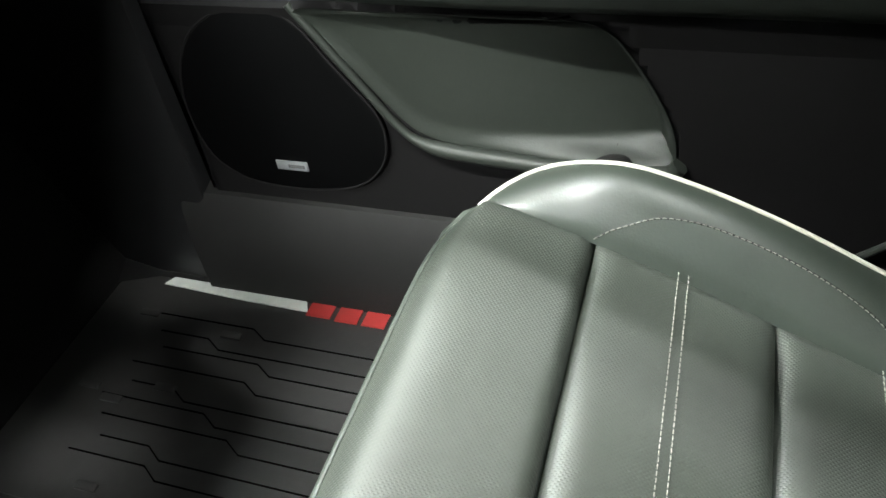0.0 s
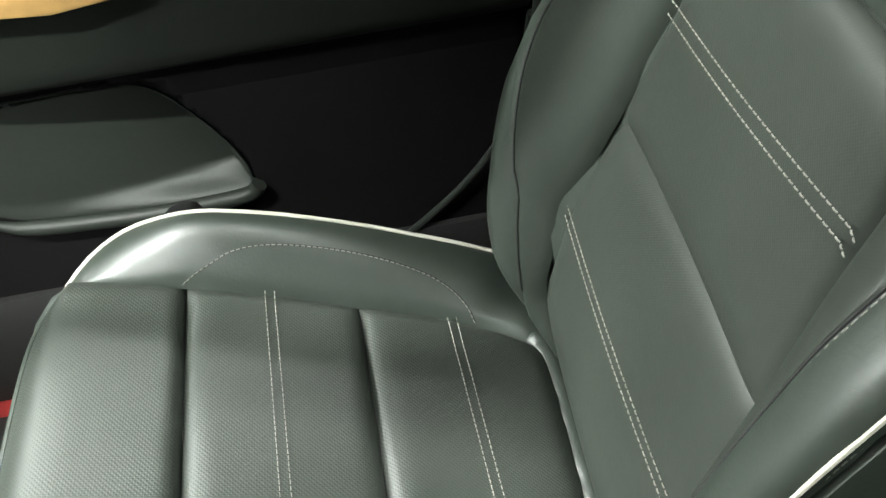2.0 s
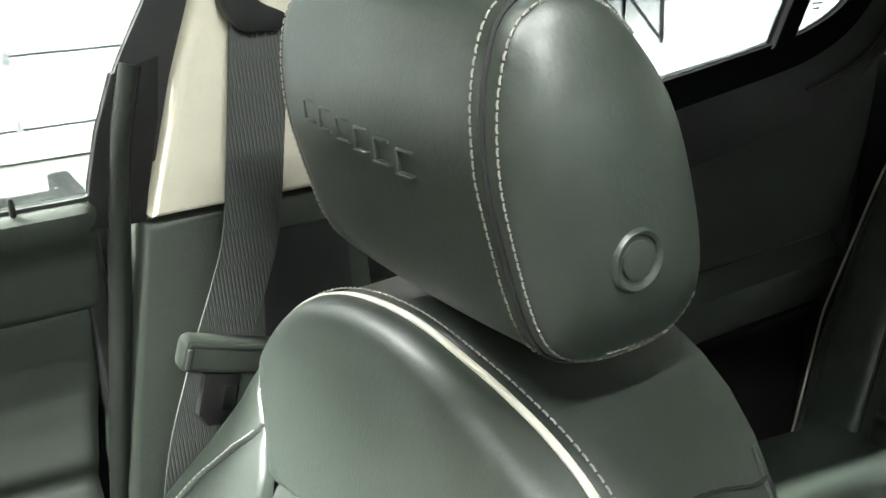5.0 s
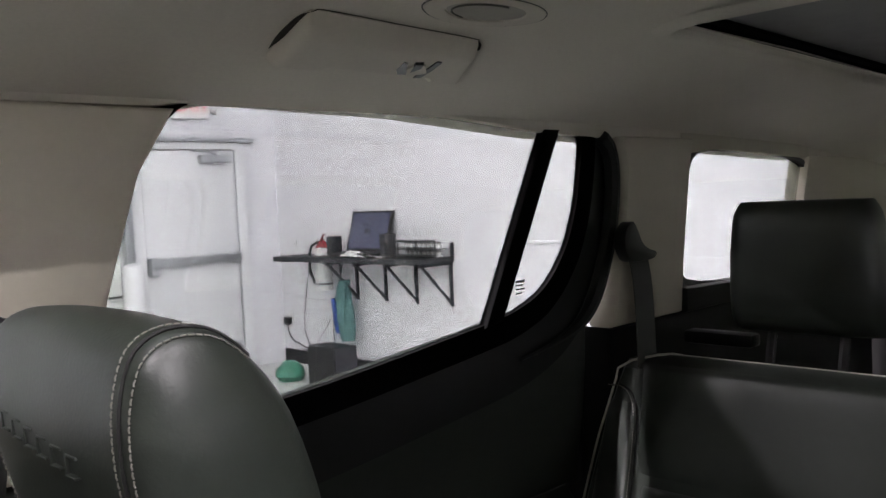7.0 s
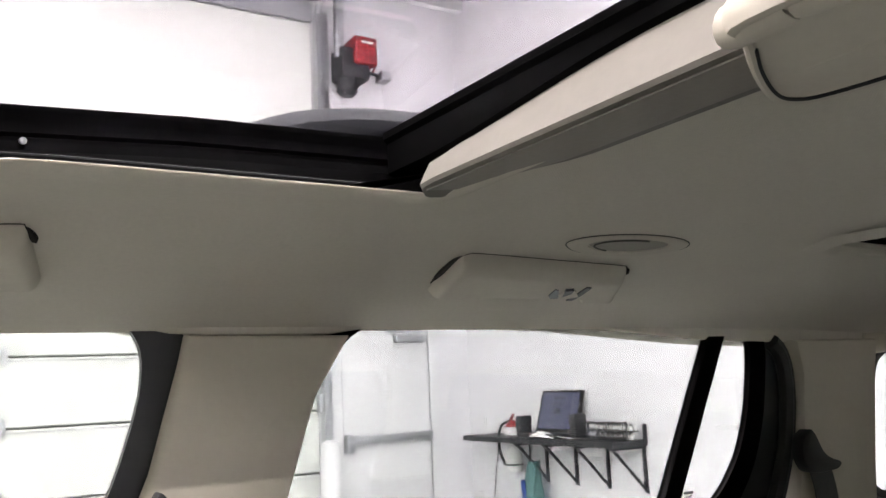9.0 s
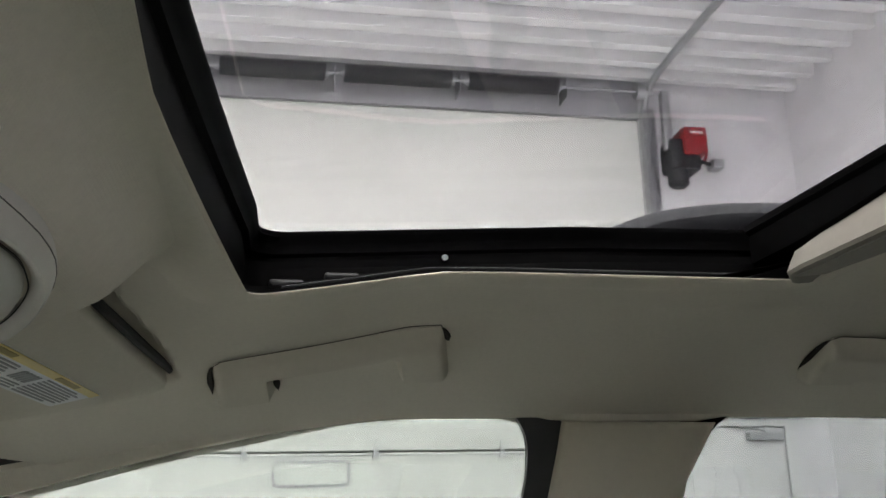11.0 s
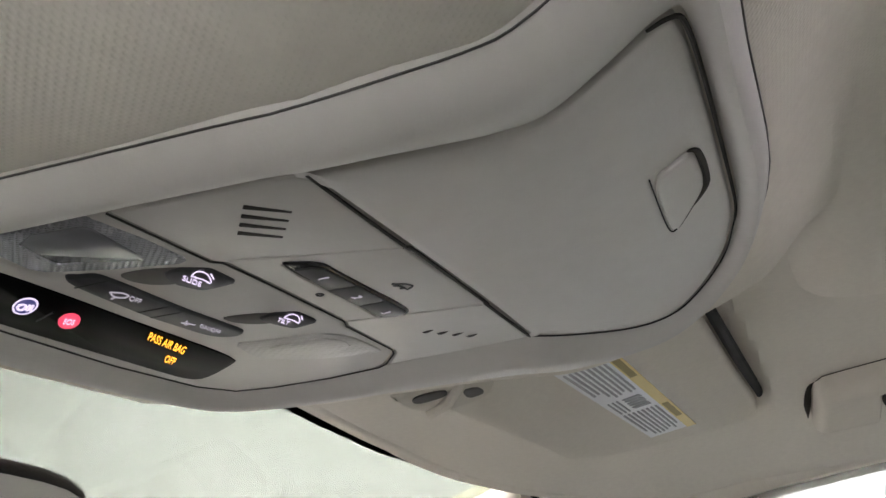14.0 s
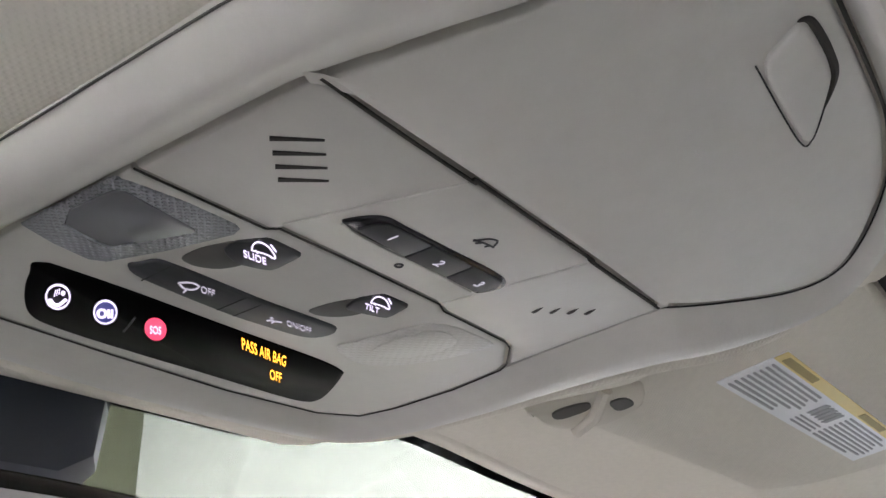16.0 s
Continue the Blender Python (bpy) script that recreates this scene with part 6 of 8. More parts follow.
def second_row_seat(x):
    t = thing("rear_seat", "black leather second-row seat with piping and headrest", "car seat", "second-row seats", at=(x, -0.8, 0.1))
    W = 0.262
    def bp(u, z, w=0.0):
        return Vector((x + u, -0.86 - 0.30 * (z - 0.81) + 0.95 * w, z + 0.3 * w))
    wz = lambda z: lerp_table([(0.25, 0.30), (0.5, 0.31), (0.68, 0.285), (0.78, 0.262), (0.80, 0.25), (0.81, 0.22)], z) * 0.93  # noqa: E731
    rings = []
    for z in (0.22, 0.3, 0.45, 0.6, 0.7, 0.76, 0.785, 0.80, 0.808, 0.812):
        w = wz(z)
        cut = 0.03 * sstep(0.78, 0.812, z)
        rings.append([bp(-w, z, -0.09), bp(-w, z, -0.02), bp(-w + 0.015, z, 0 - cut), bp(-w / 2, z, 0.004 - cut), bp(0, z, 0.004 - cut), bp(w / 2, z, 0.004 - cut), bp(w - 0.015, z, 0 - cut), bp(w, z, -0.02), bp(w, z, -0.09), bp(0, z, -0.1)])
    part("backrest", loft(rings), LEATHER, t)
    for z0, z1 in ((0.56, 0.63), (0.485, 0.56), (0.40, 0.485), (0.30, 0.40)):
        part("back_flute", face_panel(bp, (lambda s, z0=z0: ((2 * s - 1) * 0.175, z0), lambda s, z1=z1: ((2 * s - 1) * 0.175, z1)), 8, 6, 0.016), LEATHER, t, "padded leather flute")
    part("upper_panel", face_panel(bp, (lambda s: ((2 * s - 1) * 0.19, 0.635), lambda s: ((2 * s - 1) * 0.200, 0.795)), 10, 8, 0.007), LEATHER, t)
    for sd in (-1, 1):
        part("side_bolster", face_panel(bp, (lambda s, sd=sd: (sd * (0.180 + 0.085 * s), 0.30), lambda s, sd=sd: (sd * (0.192 + 0.050 * s), 0.745)), 8, 14, 0.012), LEATHER, t)
    pipe = [bp(-wz(z) + 0.004, z, -0.006) for z in np.linspace(0.3, 0.79, 20)] + [bp(u, 0.812, -0.03) for u in np.linspace(-0.18, 0.18, 12)] + [bp(wz(z) - 0.004, z, -0.006) for z in np.linspace(0.79, 0.3, 20)]
    part("piping", tube(smooth_line(pipe, 90), 0.0019, 6), PIPING, t, "thin pale piping along the edge")
    for sd in (-1, 1):
        arc = smooth_line([(0.242, 0.757), (0.222, 0.758), (0.204, 0.748), (0.193, 0.725), (0.188, 0.68), (0.186, 0.60), (0.183, 0.45), (0.181, 0.32)], 50)
        part("seam_line", tube([bp(sd * u, z, 0.004) for u, z in arc], 0.0016, 6), SEAMDARK, t)
        part("stitching", stitches([bp(sd * (u + 0.004), z, 0.0075) for u, z in arc], (0, 1, 0.3), 0.0034, 0.0014, 0.0006), THREAD, t, "pale cream stitching")
    part("seat_cushion", loft([[(x + a * w, y, b) for a, b in ((-1, 0.12), (-1, h - 0.03), (-0.9, h), (0.9, h), (1, h - 0.03), (1, 0.12))] for y, w, h in ((-0.82, 0.24, 0.36), (-0.6, 0.25, 0.39), (-0.42, 0.25, 0.41), (-0.36, 0.24, 0.38), (-0.35, 0.22, 0.30))]), LEATHER, t)
    hx = x - 0.012
    hz = [0.842, 0.846, 0.855, 0.87, 0.90, 0.95, 0.985, 1.005, 1.015, 1.021, 1.023]
    hrr = []
    for z in hz:
        f = (z - 0.842) / 0.181
        end = 1 - 0.45 * max((abs(f - 0.5) - 0.36) / 0.14, 0) ** 2
        wx = (0.106 - 0.028 * max(f - 0.35, 0) ** 1.5) * (0.9 + 0.1 * end)
        hrr.append([(hx + math.copysign(abs(math.cos(a)) ** 0.4, math.cos(a)) * wx, -0.955 + 0.012 * f + math.copysign(abs(math.sin(a)) ** 0.6, math.sin(a)) * 0.048 * end, z) for a in (2 * math.pi * q / 32 for q in range(32))])
    hr = part("headrest", loft(hrr), LEATHER, t, "black leather headrest")
    ringf = lambda r, d: [(hx - 0.1075 - d, -0.965 + r * math.cos(a), 0.892 + r * math.sin(a)) for a in (2 * math.pi * q / 20 for q in range(20))]  # noqa: E731
    part("release_button", loft([ringf(0.017, -0.008), ringf(0.017, 0.001), ringf(0.013, 0.002), ringf(0.012, 0), ringf(0.005, 0.002)]), TRIM, hr, "round dark release button")
    for dx in (-0.05, 0.05):
        part("headrest_post", tube([(hx + dx, -0.93, 0.79), (hx + dx, -0.95, 0.86)], 0.007, 8), RUBBER, t)
    part("fold_strap", box(x + 0.06, x + 0.17, -0.955, -0.925, 0.815, 0.835, 0.006), TRIM, t, "grey folding lever on top")
    settle(t)
    return t


row2 = second_row_seat(0.395)
copy_thing(row2, Matrix.Translation((row2.location.x - 0.74, row2.location.y, row2.location.z)))


# ---- seat belts ----
def ribbon(pts, width, thick=0.0015):
    """A strap along pts = (centre, across) pairs."""
    rings = []
    for c, a in pts:
        c, a = Vector(c), Vector(a).normalized() * (width / 2)
        rings.append([c - a, c - a * 0.98 + Vector((-thick, 0, 0)), c + a * 0.98 + Vector((-thick, 0, 0)), c + a])
    return loft(rings)


def front_belt():
    t = thing("seat_belt", "grey woven seat belt hanging from a black guide on the pillar", "seat belt", "seat belts", at=(0.61, 0.05, 0.7))
    line = smooth_line([(0.612, 0.020, 0.965), (0.607, 0.034, 0.885), (0.603, 0.0475, 0.816), (0.601, 0.0615, 0.780), (0.600, 0.077, 0.746), (0.600, 0.092, 0.710), (0.600, 0.111, 0.660), (0.602, 0.125, 0.60), (0.604, 0.140, 0.50)], 30)
    part("webbing", ribbon([(p, (0, 1, 0.18)) for p in line], 0.044), BELT, t, "ribbed grey webbing")
    g = smooth_line([(0.0435, 1.006), (0.0385, 1.004), (0.034, 0.997), (0.028, 0.986), (0.019, 0.976), (0.002, 0.967), (0.006, 0.958), (0.020, 0.9565), (0.035, 0.958), (0.043, 0.967), (0.0475, 0.980), (0.048, 0.995)], 40, True)
    part("belt_guide", prism([tuple(p) for p in g], 0.602, 0.622, 0.002, seg=2), RUBBER, t, "curved black belt guide")
    lean = Matrix.Rotation(0.33, 2)
    bar = lambda y0, y1, z0, z1, r: [tuple(Vector((0.0815, 0.7285)) + lean @ Vector(p)) for p in round_rect(y0, y1, z0, z1, r)]  # noqa: E731
    s = part("belt_slider", prism(bar(-0.037, 0.037, -0.0135, 0.0135, 0.007), 0.584, 0.602, 0.005, seg=3), TRIMSOFT, t, "dark grey plastic belt stop")
    part("slider_rib", prism(bar(-0.034, 0.034, 0.0065, 0.0115, 0.002), 0.5815, 0.586, 0.002, seg=3), TRIMSOFT, s)
    part("slider_rib", prism(bar(0.0285, 0.034, -0.011, 0.006, 0.002), 0.5815, 0.586, 0.002, seg=3), TRIMSOFT, s)
    k = part("buckle_tongue", prism([(0.073, 0.712), (0.101, 0.720), (0.111, 0.688), (0.105, 0.676), (0.091, 0.673), (0.082, 0.681)], 0.588, 0.598, 0.003), TRIM, t, "dark tongue housing with a metal tip")
    part("tongue_plate", prism([(0.079, 0.705), (0.089, 0.707), (0.094, 0.688), (0.084, 0.686)], 0.585, 0.589, 0.001), CHROME, k, "bright metal belt tongue")
    settle(t)


front_belt()


def rear_belt():
    t = thing("seat_belt", "grey seat belt hanging from a black guide on the rear pillar", "seat belt", "seat belts", at=(0.6, -0.9, 0.7))
    part("webbing", ribbon([(p, (0, 1, 0.05)) for p in smooth_line([(0.612, -0.879, 0.960), (0.605, -0.884, 0.90), (0.60, -0.88, 0.75), (0.60, -0.87, 0.55)], 12)], 0.05), BELT, t)
    g = smooth_line([(-0.859, 1.002), (-0.866, 0.999), (-0.873, 0.990), (-0.884, 0.971), (-0.900, 0.960), (-0.922, 0.953), (-0.915, 0.944), (-0.890, 0.942), (-0.856, 0.943), (-0.841, 0.958), (-0.838, 0.975), (-0.844, 0.992)], 40, True)
    part("belt_guide", prism([tuple(p) for p in g], 0.602, 0.622, 0.002, seg=2), RUBBER, t, "curved black belt guide")
    settle(t)


rear_belt()


# ---- overhead console ----
CZ = 1.132                                # height of its lower face
DISPLAY = glow("display_black", (0, 0, 0), 0.0)
DISPLAY.node_tree.nodes["Principled BSDF"].inputs["Roughness"].default_value = 0.35
DISPLAY.node_tree.nodes["Principled BSDF"].inputs["Specular IOR Level"].default_value = 0.012
DISPLAY.node_tree.nodes["Principled BSDF"].inputs["Base Color"].default_value = (0.0012, 0.0012, 0.0014, 1)
AMBER = glow("amber_letters", (1.0, 0.42, 0.02), 0.6)
LITWHITE = glow("lit_white", (0.85, 0.8, 1.0), 0.27)
LITRED = glow("lit_red", (0.9, 0.06, 0.12), 0.30)
LITBLUE = glow("lit_blue", (0.05, 0.06, 0.25), 0.15)
LITGREY = glow("lit_grey", (0.75, 0.75, 0.8), 0.12)
BUTTON = material("button_grey", (0.022, 0.023, 0.026), 0.5, grain=0.1, grain_scale=80)
LINE = material("panel_gap", (0.040, 0.036, 0.031), 0.9, grain=0.1)


def facedown(x, y, turn, z=CZ - 0.0012):
    """Pose of lettering on the lower face: read from below, turned about the vertical."""
    return Matrix.Translation((x, y, z)) @ Matrix.Rotation(radians(turn), 4, "Z") @ Matrix.Rotation(radians(180), 4, "X")


def tilted(c, a, b, z=CZ - 0.0012, sx=1.0, sy=1.0):
    """Pose of print that leans on the lower face. c: its middle, a: one step along its line, b: one step up its letters, in (x, y)."""
    return Matrix(((a[0] * sx, b[0] * sy, 0, c[0]), (a[1] * sx, b[1] * sy, 0, c[1]), (0, 0, -1, z), (0, 0, 0, 1)))


def flat(outline, z0, z1, bevel=0.0):
    return prism([tuple(p) for p in outline], z0, z1, bevel, "z")


def console_rise(y):
    """The rear of the lower face climbs towards the roof."""
    return 0.024 * min(max((0.468 - y) / 0.073, 0), 1.15) ** 1.5


def inward(poly, d):
    return grow([tuple(p) for p in poly], -d)


def overhead_console():
    t = thing("overhead_console", "beige overhead console with switches, lamps and display", "overhead console", at=(0.038, 0.5, 1.15))
    rim_in = smooth_line([(-0.052, 0.607), (-0.0535, 0.55), (-0.0555, 0.49), (-0.0550, 0.469), (-0.0490, 0.4505), (-0.0410, 0.434), (-0.0388, 0.424), (-0.0440, 0.4100), (-0.0480, 0.3995), (-0.042, 0.3952), (0.0, 0.3930), (0.060, 0.3909), (0.098, 0.3968), (0.1195, 0.4082), (0.1292, 0.4185), (0.125, 0.4315), (0.1065, 0.449), (0.0925, 0.4625), (0.097, 0.485), (0.1075, 0.5215), (0.1190, 0.5535), (0.1255, 0.590), (0.1215, 0.607), (0.107, 0.6125), (0.0640, 0.6166), (0.0, 0.6148)], 156, True)
    rim_out = smooth_line([(-0.072, 0.615), (-0.0735, 0.55), (-0.0755, 0.49), (-0.0758, 0.466), (-0.0730, 0.447), (-0.0690, 0.432), (-0.0680, 0.4235), (-0.0725, 0.4095), (-0.0812, 0.3965), (-0.0745, 0.3875), (-0.02, 0.3845), (0.045, 0.3812), (0.095, 0.3872), (0.129, 0.4015), (0.1440, 0.4190), (0.1445, 0.434), (0.139, 0.458), (0.136, 0.478), (0.1375, 0.502), (0.141, 0.528), (0.146, 0.555), (0.150, 0.590), (0.1465, 0.618), (0.125, 0.632), (0.066, 0.638), (0.0, 0.636)], 156, True)
    face_z = lambda x, y, h=0.0: CZ + console_rise(y) + h  # noqa: E731

    def band(k, h):
        return [(p[0], p[1], face_z(p[0], p[1], h)) for p in (a * (1 - k) + b * k for a, b in zip(rim_out, rim_in))]
    part("housing", loft([band(-0.05, 0.010), band(0, 0.0012), band(0.05, -0.0008), band(0.13, -0.0028), band(0.25, -0.0048), band(0.40, -0.0058), band(0.55, -0.0052), band(0.70, -0.0036), band(0.85, -0.0014), band(0.95, -0.0001), band(1.0, 0.0004), band(1.015, 0.0030), band(1.03, 0.006)], False), GREYPLASTIC, t, "smooth rounded beige housing")
    seam = band(-0.005, 0.0008)
    # contact shade along the housing's edge, put in as a fine dark tube
    part("edge_shade", tube([seam[k] for k in range(2, 96, 2)], 0.00028, 6), SCOOP, t, "dark line for the soft shade where housing meets headliner")
    sel = list(range(84, 156)) + list(range(0, 2))

    def welt(out, h):
        pts = []
        for k in sel:
            a, b = rim_out[k], rim_in[k]
            d = (a - b) / np.linalg.norm(a - b)
            f = sstep(84, 96, k) if k >= 84 else 1.0
            x, y = a[0] + d[0] * out, a[1] + d[1] * out
            pts.append((x, y, face_z(x, y, 0.001 + (h - 0.001) * f)))
        return pts
    bm = bmesh.new()
    rows = [[bm.verts.new(q) for q in welt(o, h)] for o, h in ((-0.001, 0.0020), (0.0005, -0.0010), (0.004, -0.0026), (0.008, -0.0020), (0.012, 0.0020), (0.014, 0.012))]
    for a, b in zip(rows, rows[1:]):
        for k in range(len(a) - 1):
            bm.faces.new((a[k], a[k + 1], b[k + 1], b[k]))
    part("padded_rim", bm, FABRIC, t, "knit-covered rim")
    part("rim_seam", tube(welt(-0.0006, -0.0004)[6:-1], 0.0006, 6), LINE, t, "dark seam along the padded rim")

    def plate(outline, proud=0.0, thick=0.004, edge=0.0009):
        """A thin cover that follows the curved face, closed by a small cap in its middle."""
        P = np.array([tuple(p) for p in outline])
        ring = lambda pts, h: [(p[0], p[1], face_z(p[0], p[1], h)) for p in pts]  # noqa: E731
        rings = [ring(P, thick), ring(P, edge - proud), ring(inward(P, 0.35 * edge), 0.35 * edge - proud), ring(inward(P, edge), -proud)]
        if P[:, 1].min() < 0.46:
            inner = np.array(inward(P, edge))
            c = inner.mean(axis=0)
            rings += [ring(c + (inner - c) * k, -proud) for k in (0.94, 0.86, 0.76, 0.64, 0.5, 0.36, 0.22, 0.1, 0.02)]
        return loft(rings)

    def line(pts, r, proud=0.0, n=40, straight=False):
        way = [np.array(p) for p in pts] if straight else smooth_line(pts, n)
        return tube([(p[0], p[1], face_z(p[0], p[1], -proud)) for p in way], r, 6)

    # glasses bin at the rear: a door with its own gap and latch
    bin_out = smooth_line([(-0.0538, 0.4695), (-0.0478, 0.4515), (-0.0397, 0.4345), (-0.0374, 0.424), (-0.0424, 0.4105), (-0.0463, 0.4005), (-0.0420, 0.3968), (-0.022, 0.3952), (0.0215, 0.3935), (0.058, 0.3925), (0.075, 0.3938), (0.096, 0.3983), (0.117, 0.4083), (0.1272, 0.4185), (0.1230, 0.4308), (0.105, 0.4478), (0.0895, 0.4605), (0.0850, 0.4630), (0.0445, 0.4643), (-0.008, 0.4672), (-0.050, 0.4700)], 126, True)
    d = part("glasses_bin", plate(inward(bin_out, 0.0006), 0.0006), GREYPLASTIC, t, "closed glasses bin door")
    part("door_gap", line([(-0.0470, 0.4030), (-0.0466, 0.3985), (-0.0425, 0.3960), (-0.022, 0.3944), (0.0215, 0.3927), (0.058, 0.3917), (0.072, 0.3927)], lambda f: 0.0003 + 0.00035 * math.sin(math.pi * f) ** 0.6, 0.0004), LINE, d, "dark door gap")
    part("door_gap", line([(-0.0541, 0.4704), (-0.0331, 0.4696), (-0.0082, 0.4681), (-0.0072, 0.4673), (0.0187, 0.4660), (0.0446, 0.4647), (0.0470, 0.4652), (0.0885, 0.4634)], 0.00050, 0.0004, 60), LINE, d, "dark door gap")
    part("door_gap", line([(0.072, 0.3927), (0.097, 0.3975), (0.1182, 0.4078), (0.1284, 0.4185), (0.1238, 0.4313), (0.1055, 0.4484), (0.0893, 0.4630)], 0.0003, 0.0002), SEAMDARK, d)
    lat = [(0.0120, 0.4105), (0.0088, 0.4012), (0.0120, 0.3994), (0.0250, 0.3986), (0.0335, 0.3993), (0.0500, 0.4078), (0.0470, 0.4100)]
    part("latch_pad", plate(soften(lat, 2, 0.15), 0.0022, 0.001, 0.0009), GREYPLASTIC, d, "raised finger latch")
    # shade round the raised latch, drawn as thin dark tubes
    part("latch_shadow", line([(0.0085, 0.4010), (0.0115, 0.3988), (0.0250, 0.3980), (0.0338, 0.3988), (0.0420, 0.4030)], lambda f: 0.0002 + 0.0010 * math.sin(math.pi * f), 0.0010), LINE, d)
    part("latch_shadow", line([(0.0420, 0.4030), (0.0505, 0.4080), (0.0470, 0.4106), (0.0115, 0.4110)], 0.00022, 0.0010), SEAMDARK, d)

    # middle plate with slots, buttons and vents
    mid = [(-0.0543, 0.4713), (-0.0331, 0.4706), (-0.0082, 0.4690), (0.0446, 0.4656), (0.0893, 0.4644), (0.0935, 0.480), (0.0990, 0.500), (0.1050, 0.5228), (0.0904, 0.5135), (0.0849, 0.5120), (0.0502, 0.5128), (0.0451, 0.5107), (0.0031, 0.5126), (-0.0164, 0.5140), (-0.0184, 0.5166), (-0.0535, 0.5188)]
    m = part("middle_plate", plate(mid, 0.0004), GREYPLASTIC, t, "beige centre plate")
    part("panel_gap", line([(-0.0535, 0.5196), (-0.0184, 0.5174), (-0.0164, 0.5149), (0.0031, 0.5135), (0.0451, 0.5116), (0.0502, 0.5136), (0.0849, 0.5128), (0.0904, 0.5144), (0.1047, 0.5238), (0.1089, 0.5287), (0.1176, 0.5541), (0.1233, 0.5839), (0.1230, 0.6014), (0.1078, 0.6108), (0.0640, 0.6150), (0.0153, 0.6139), (-0.0238, 0.6116), (-0.050, 0.606)], 0.00030, 0.0002, 17, True), LINE, t, "dark gap round the switch panel")
    for k in range(4):
        a, b = (-0.0457 + 0.0041 * k, 0.4903 + 0.0031 * k), (-0.0388 + 0.0041 * k, 0.4825 + 0.0031 * k)
        part("speaker_slot", line([a, ((a[0] + b[0]) / 2, (a[1] + b[1]) / 2), b], lambda f: 0.0009 - 0.0004 * f, 0.0002, 8), LINE, m, "dark slot")
    pod = smooth_line([(-0.0108, 0.5012), (-0.0112, 0.4985), (-0.0090, 0.4937), (-0.0058, 0.4914), (0.0006, 0.4909), (0.0172, 0.4893), (0.0335, 0.4877), (0.0415, 0.4882), (0.0450, 0.4916), (0.0444, 0.4976), (0.0413, 0.4990), (0.0267, 0.4995), (0.0087, 0.5009), (-0.0035, 0.5018)], 56, True)
    part("button_pod", plate(pod, 0.0009, 0.001, 0.0005), GLOSSBLACK, m, "black garage-opener button pod")
    part("pod_rim", line([(-0.0108, 0.5012), (-0.0035, 0.5019), (0.0087, 0.5011), (0.0267, 0.4997), (0.0413, 0.4992)], 0.00035, 0.0010), GREYPLASTIC, m)
    for quad, digit in (([(-0.0066, 0.5001), (-0.0062, 0.4950), (-0.0040, 0.4926), (0.0110, 0.4913), (0.0117, 0.5003)], "1"), ([(0.0123, 0.5003), (0.0116, 0.4912), (0.0271, 0.4899), (0.0286, 0.4990)], "2"), ([(0.0292, 0.4989), (0.0277, 0.4898), (0.0405, 0.4888), (0.0432, 0.4918), (0.0430, 0.4968), (0.0405, 0.4982)], "3")):
        part("button_key", plate(quad, 0.0014, 0.0, 0.0003), BUTTON, m, "grey button with a pale digit")
        c = np.mean(np.array(quad), axis=0)
        words(digit, 0.0046, facedown(c[0], c[1], -4, CZ - 0.0016), LITGREY, m, 0.0001)
    dot = [(0.0163 + 0.0010 * math.cos(a), 0.5049 + 0.0010 * math.sin(a)) for a in (2 * math.pi * q / 14 for q in range(15))]
    part("indicator_ring", line(dot, 0.0003, 0.0005, 14, True), INK, m)
    for pts in ([(0.0160, 0.4828), (0.0172, 0.4795), (0.0186, 0.4783), (0.0200, 0.4782), (0.0215, 0.4800)], [(0.0155, 0.4822), (0.0190, 0.4812), (0.0222, 0.4806)], [(0.0175, 0.4830), (0.0182, 0.4815)], [(0.0205, 0.4822), (0.0208, 0.4808)]):
        part("car_symbol", line(pts, 0.00028, 0.0005, 10), INK, m)
    for k in range(4):
        x, y = 0.0672 + 0.0037 * k, 0.4938 - 0.0038 * k
        part("vent_slot", line([(x, y), (x - 0.0012, y - 0.0028), (x - 0.0024, y - 0.0060)], lambda f: 0.0003 + 0.0006 * math.sin(math.pi * min(f + 0.2, 1)), 0.0000, 8), LINE, m, "dark slot")
    for a, b in (((-0.0178, 0.5125), (-0.0082, 0.4690)), ((0.0445, 0.5100), (0.0455, 0.4665))):
        part("crease", line([a, b], 0.0005, 0.0003, 2), GREYPLASTIC, m)

    # front switch panel
    sw_out = [(-0.0535, 0.5206), (-0.0178, 0.5184), (-0.0160, 0.5158), (0.0031, 0.5144), (0.0447, 0.5125), (0.0500, 0.5145), (0.0847, 0.5137), (0.0899, 0.5153), (0.1040, 0.5246), (0.1080, 0.5291), (0.1167, 0.5543), (0.1224, 0.5839), (0.1222, 0.6008), (0.1075, 0.6100), (0.0640, 0.6141), (0.0153, 0.6130), (-0.0238, 0.6107), (-0.0500, 0.605)]
    sw = part("switch_panel", plate(sw_out, 0.0003), GREYPLASTIC, t, "beige switch panel")
    lamp = part("map_lamp", plate([(-0.0531, 0.5574), (-0.0536, 0.5461), (-0.0541, 0.5251), (-0.0509, 0.5239), (-0.0381, 0.5216), (-0.0245, 0.5208), (-0.0221, 0.5217), (-0.0211, 0.5245), (-0.0246, 0.5424), (-0.0295, 0.5587), (-0.0333, 0.5610), (-0.0436, 0.5600)], 0.0008, 0.0, 0.0005), CLEARLENS, sw, "clear ribbed map lamp lens")
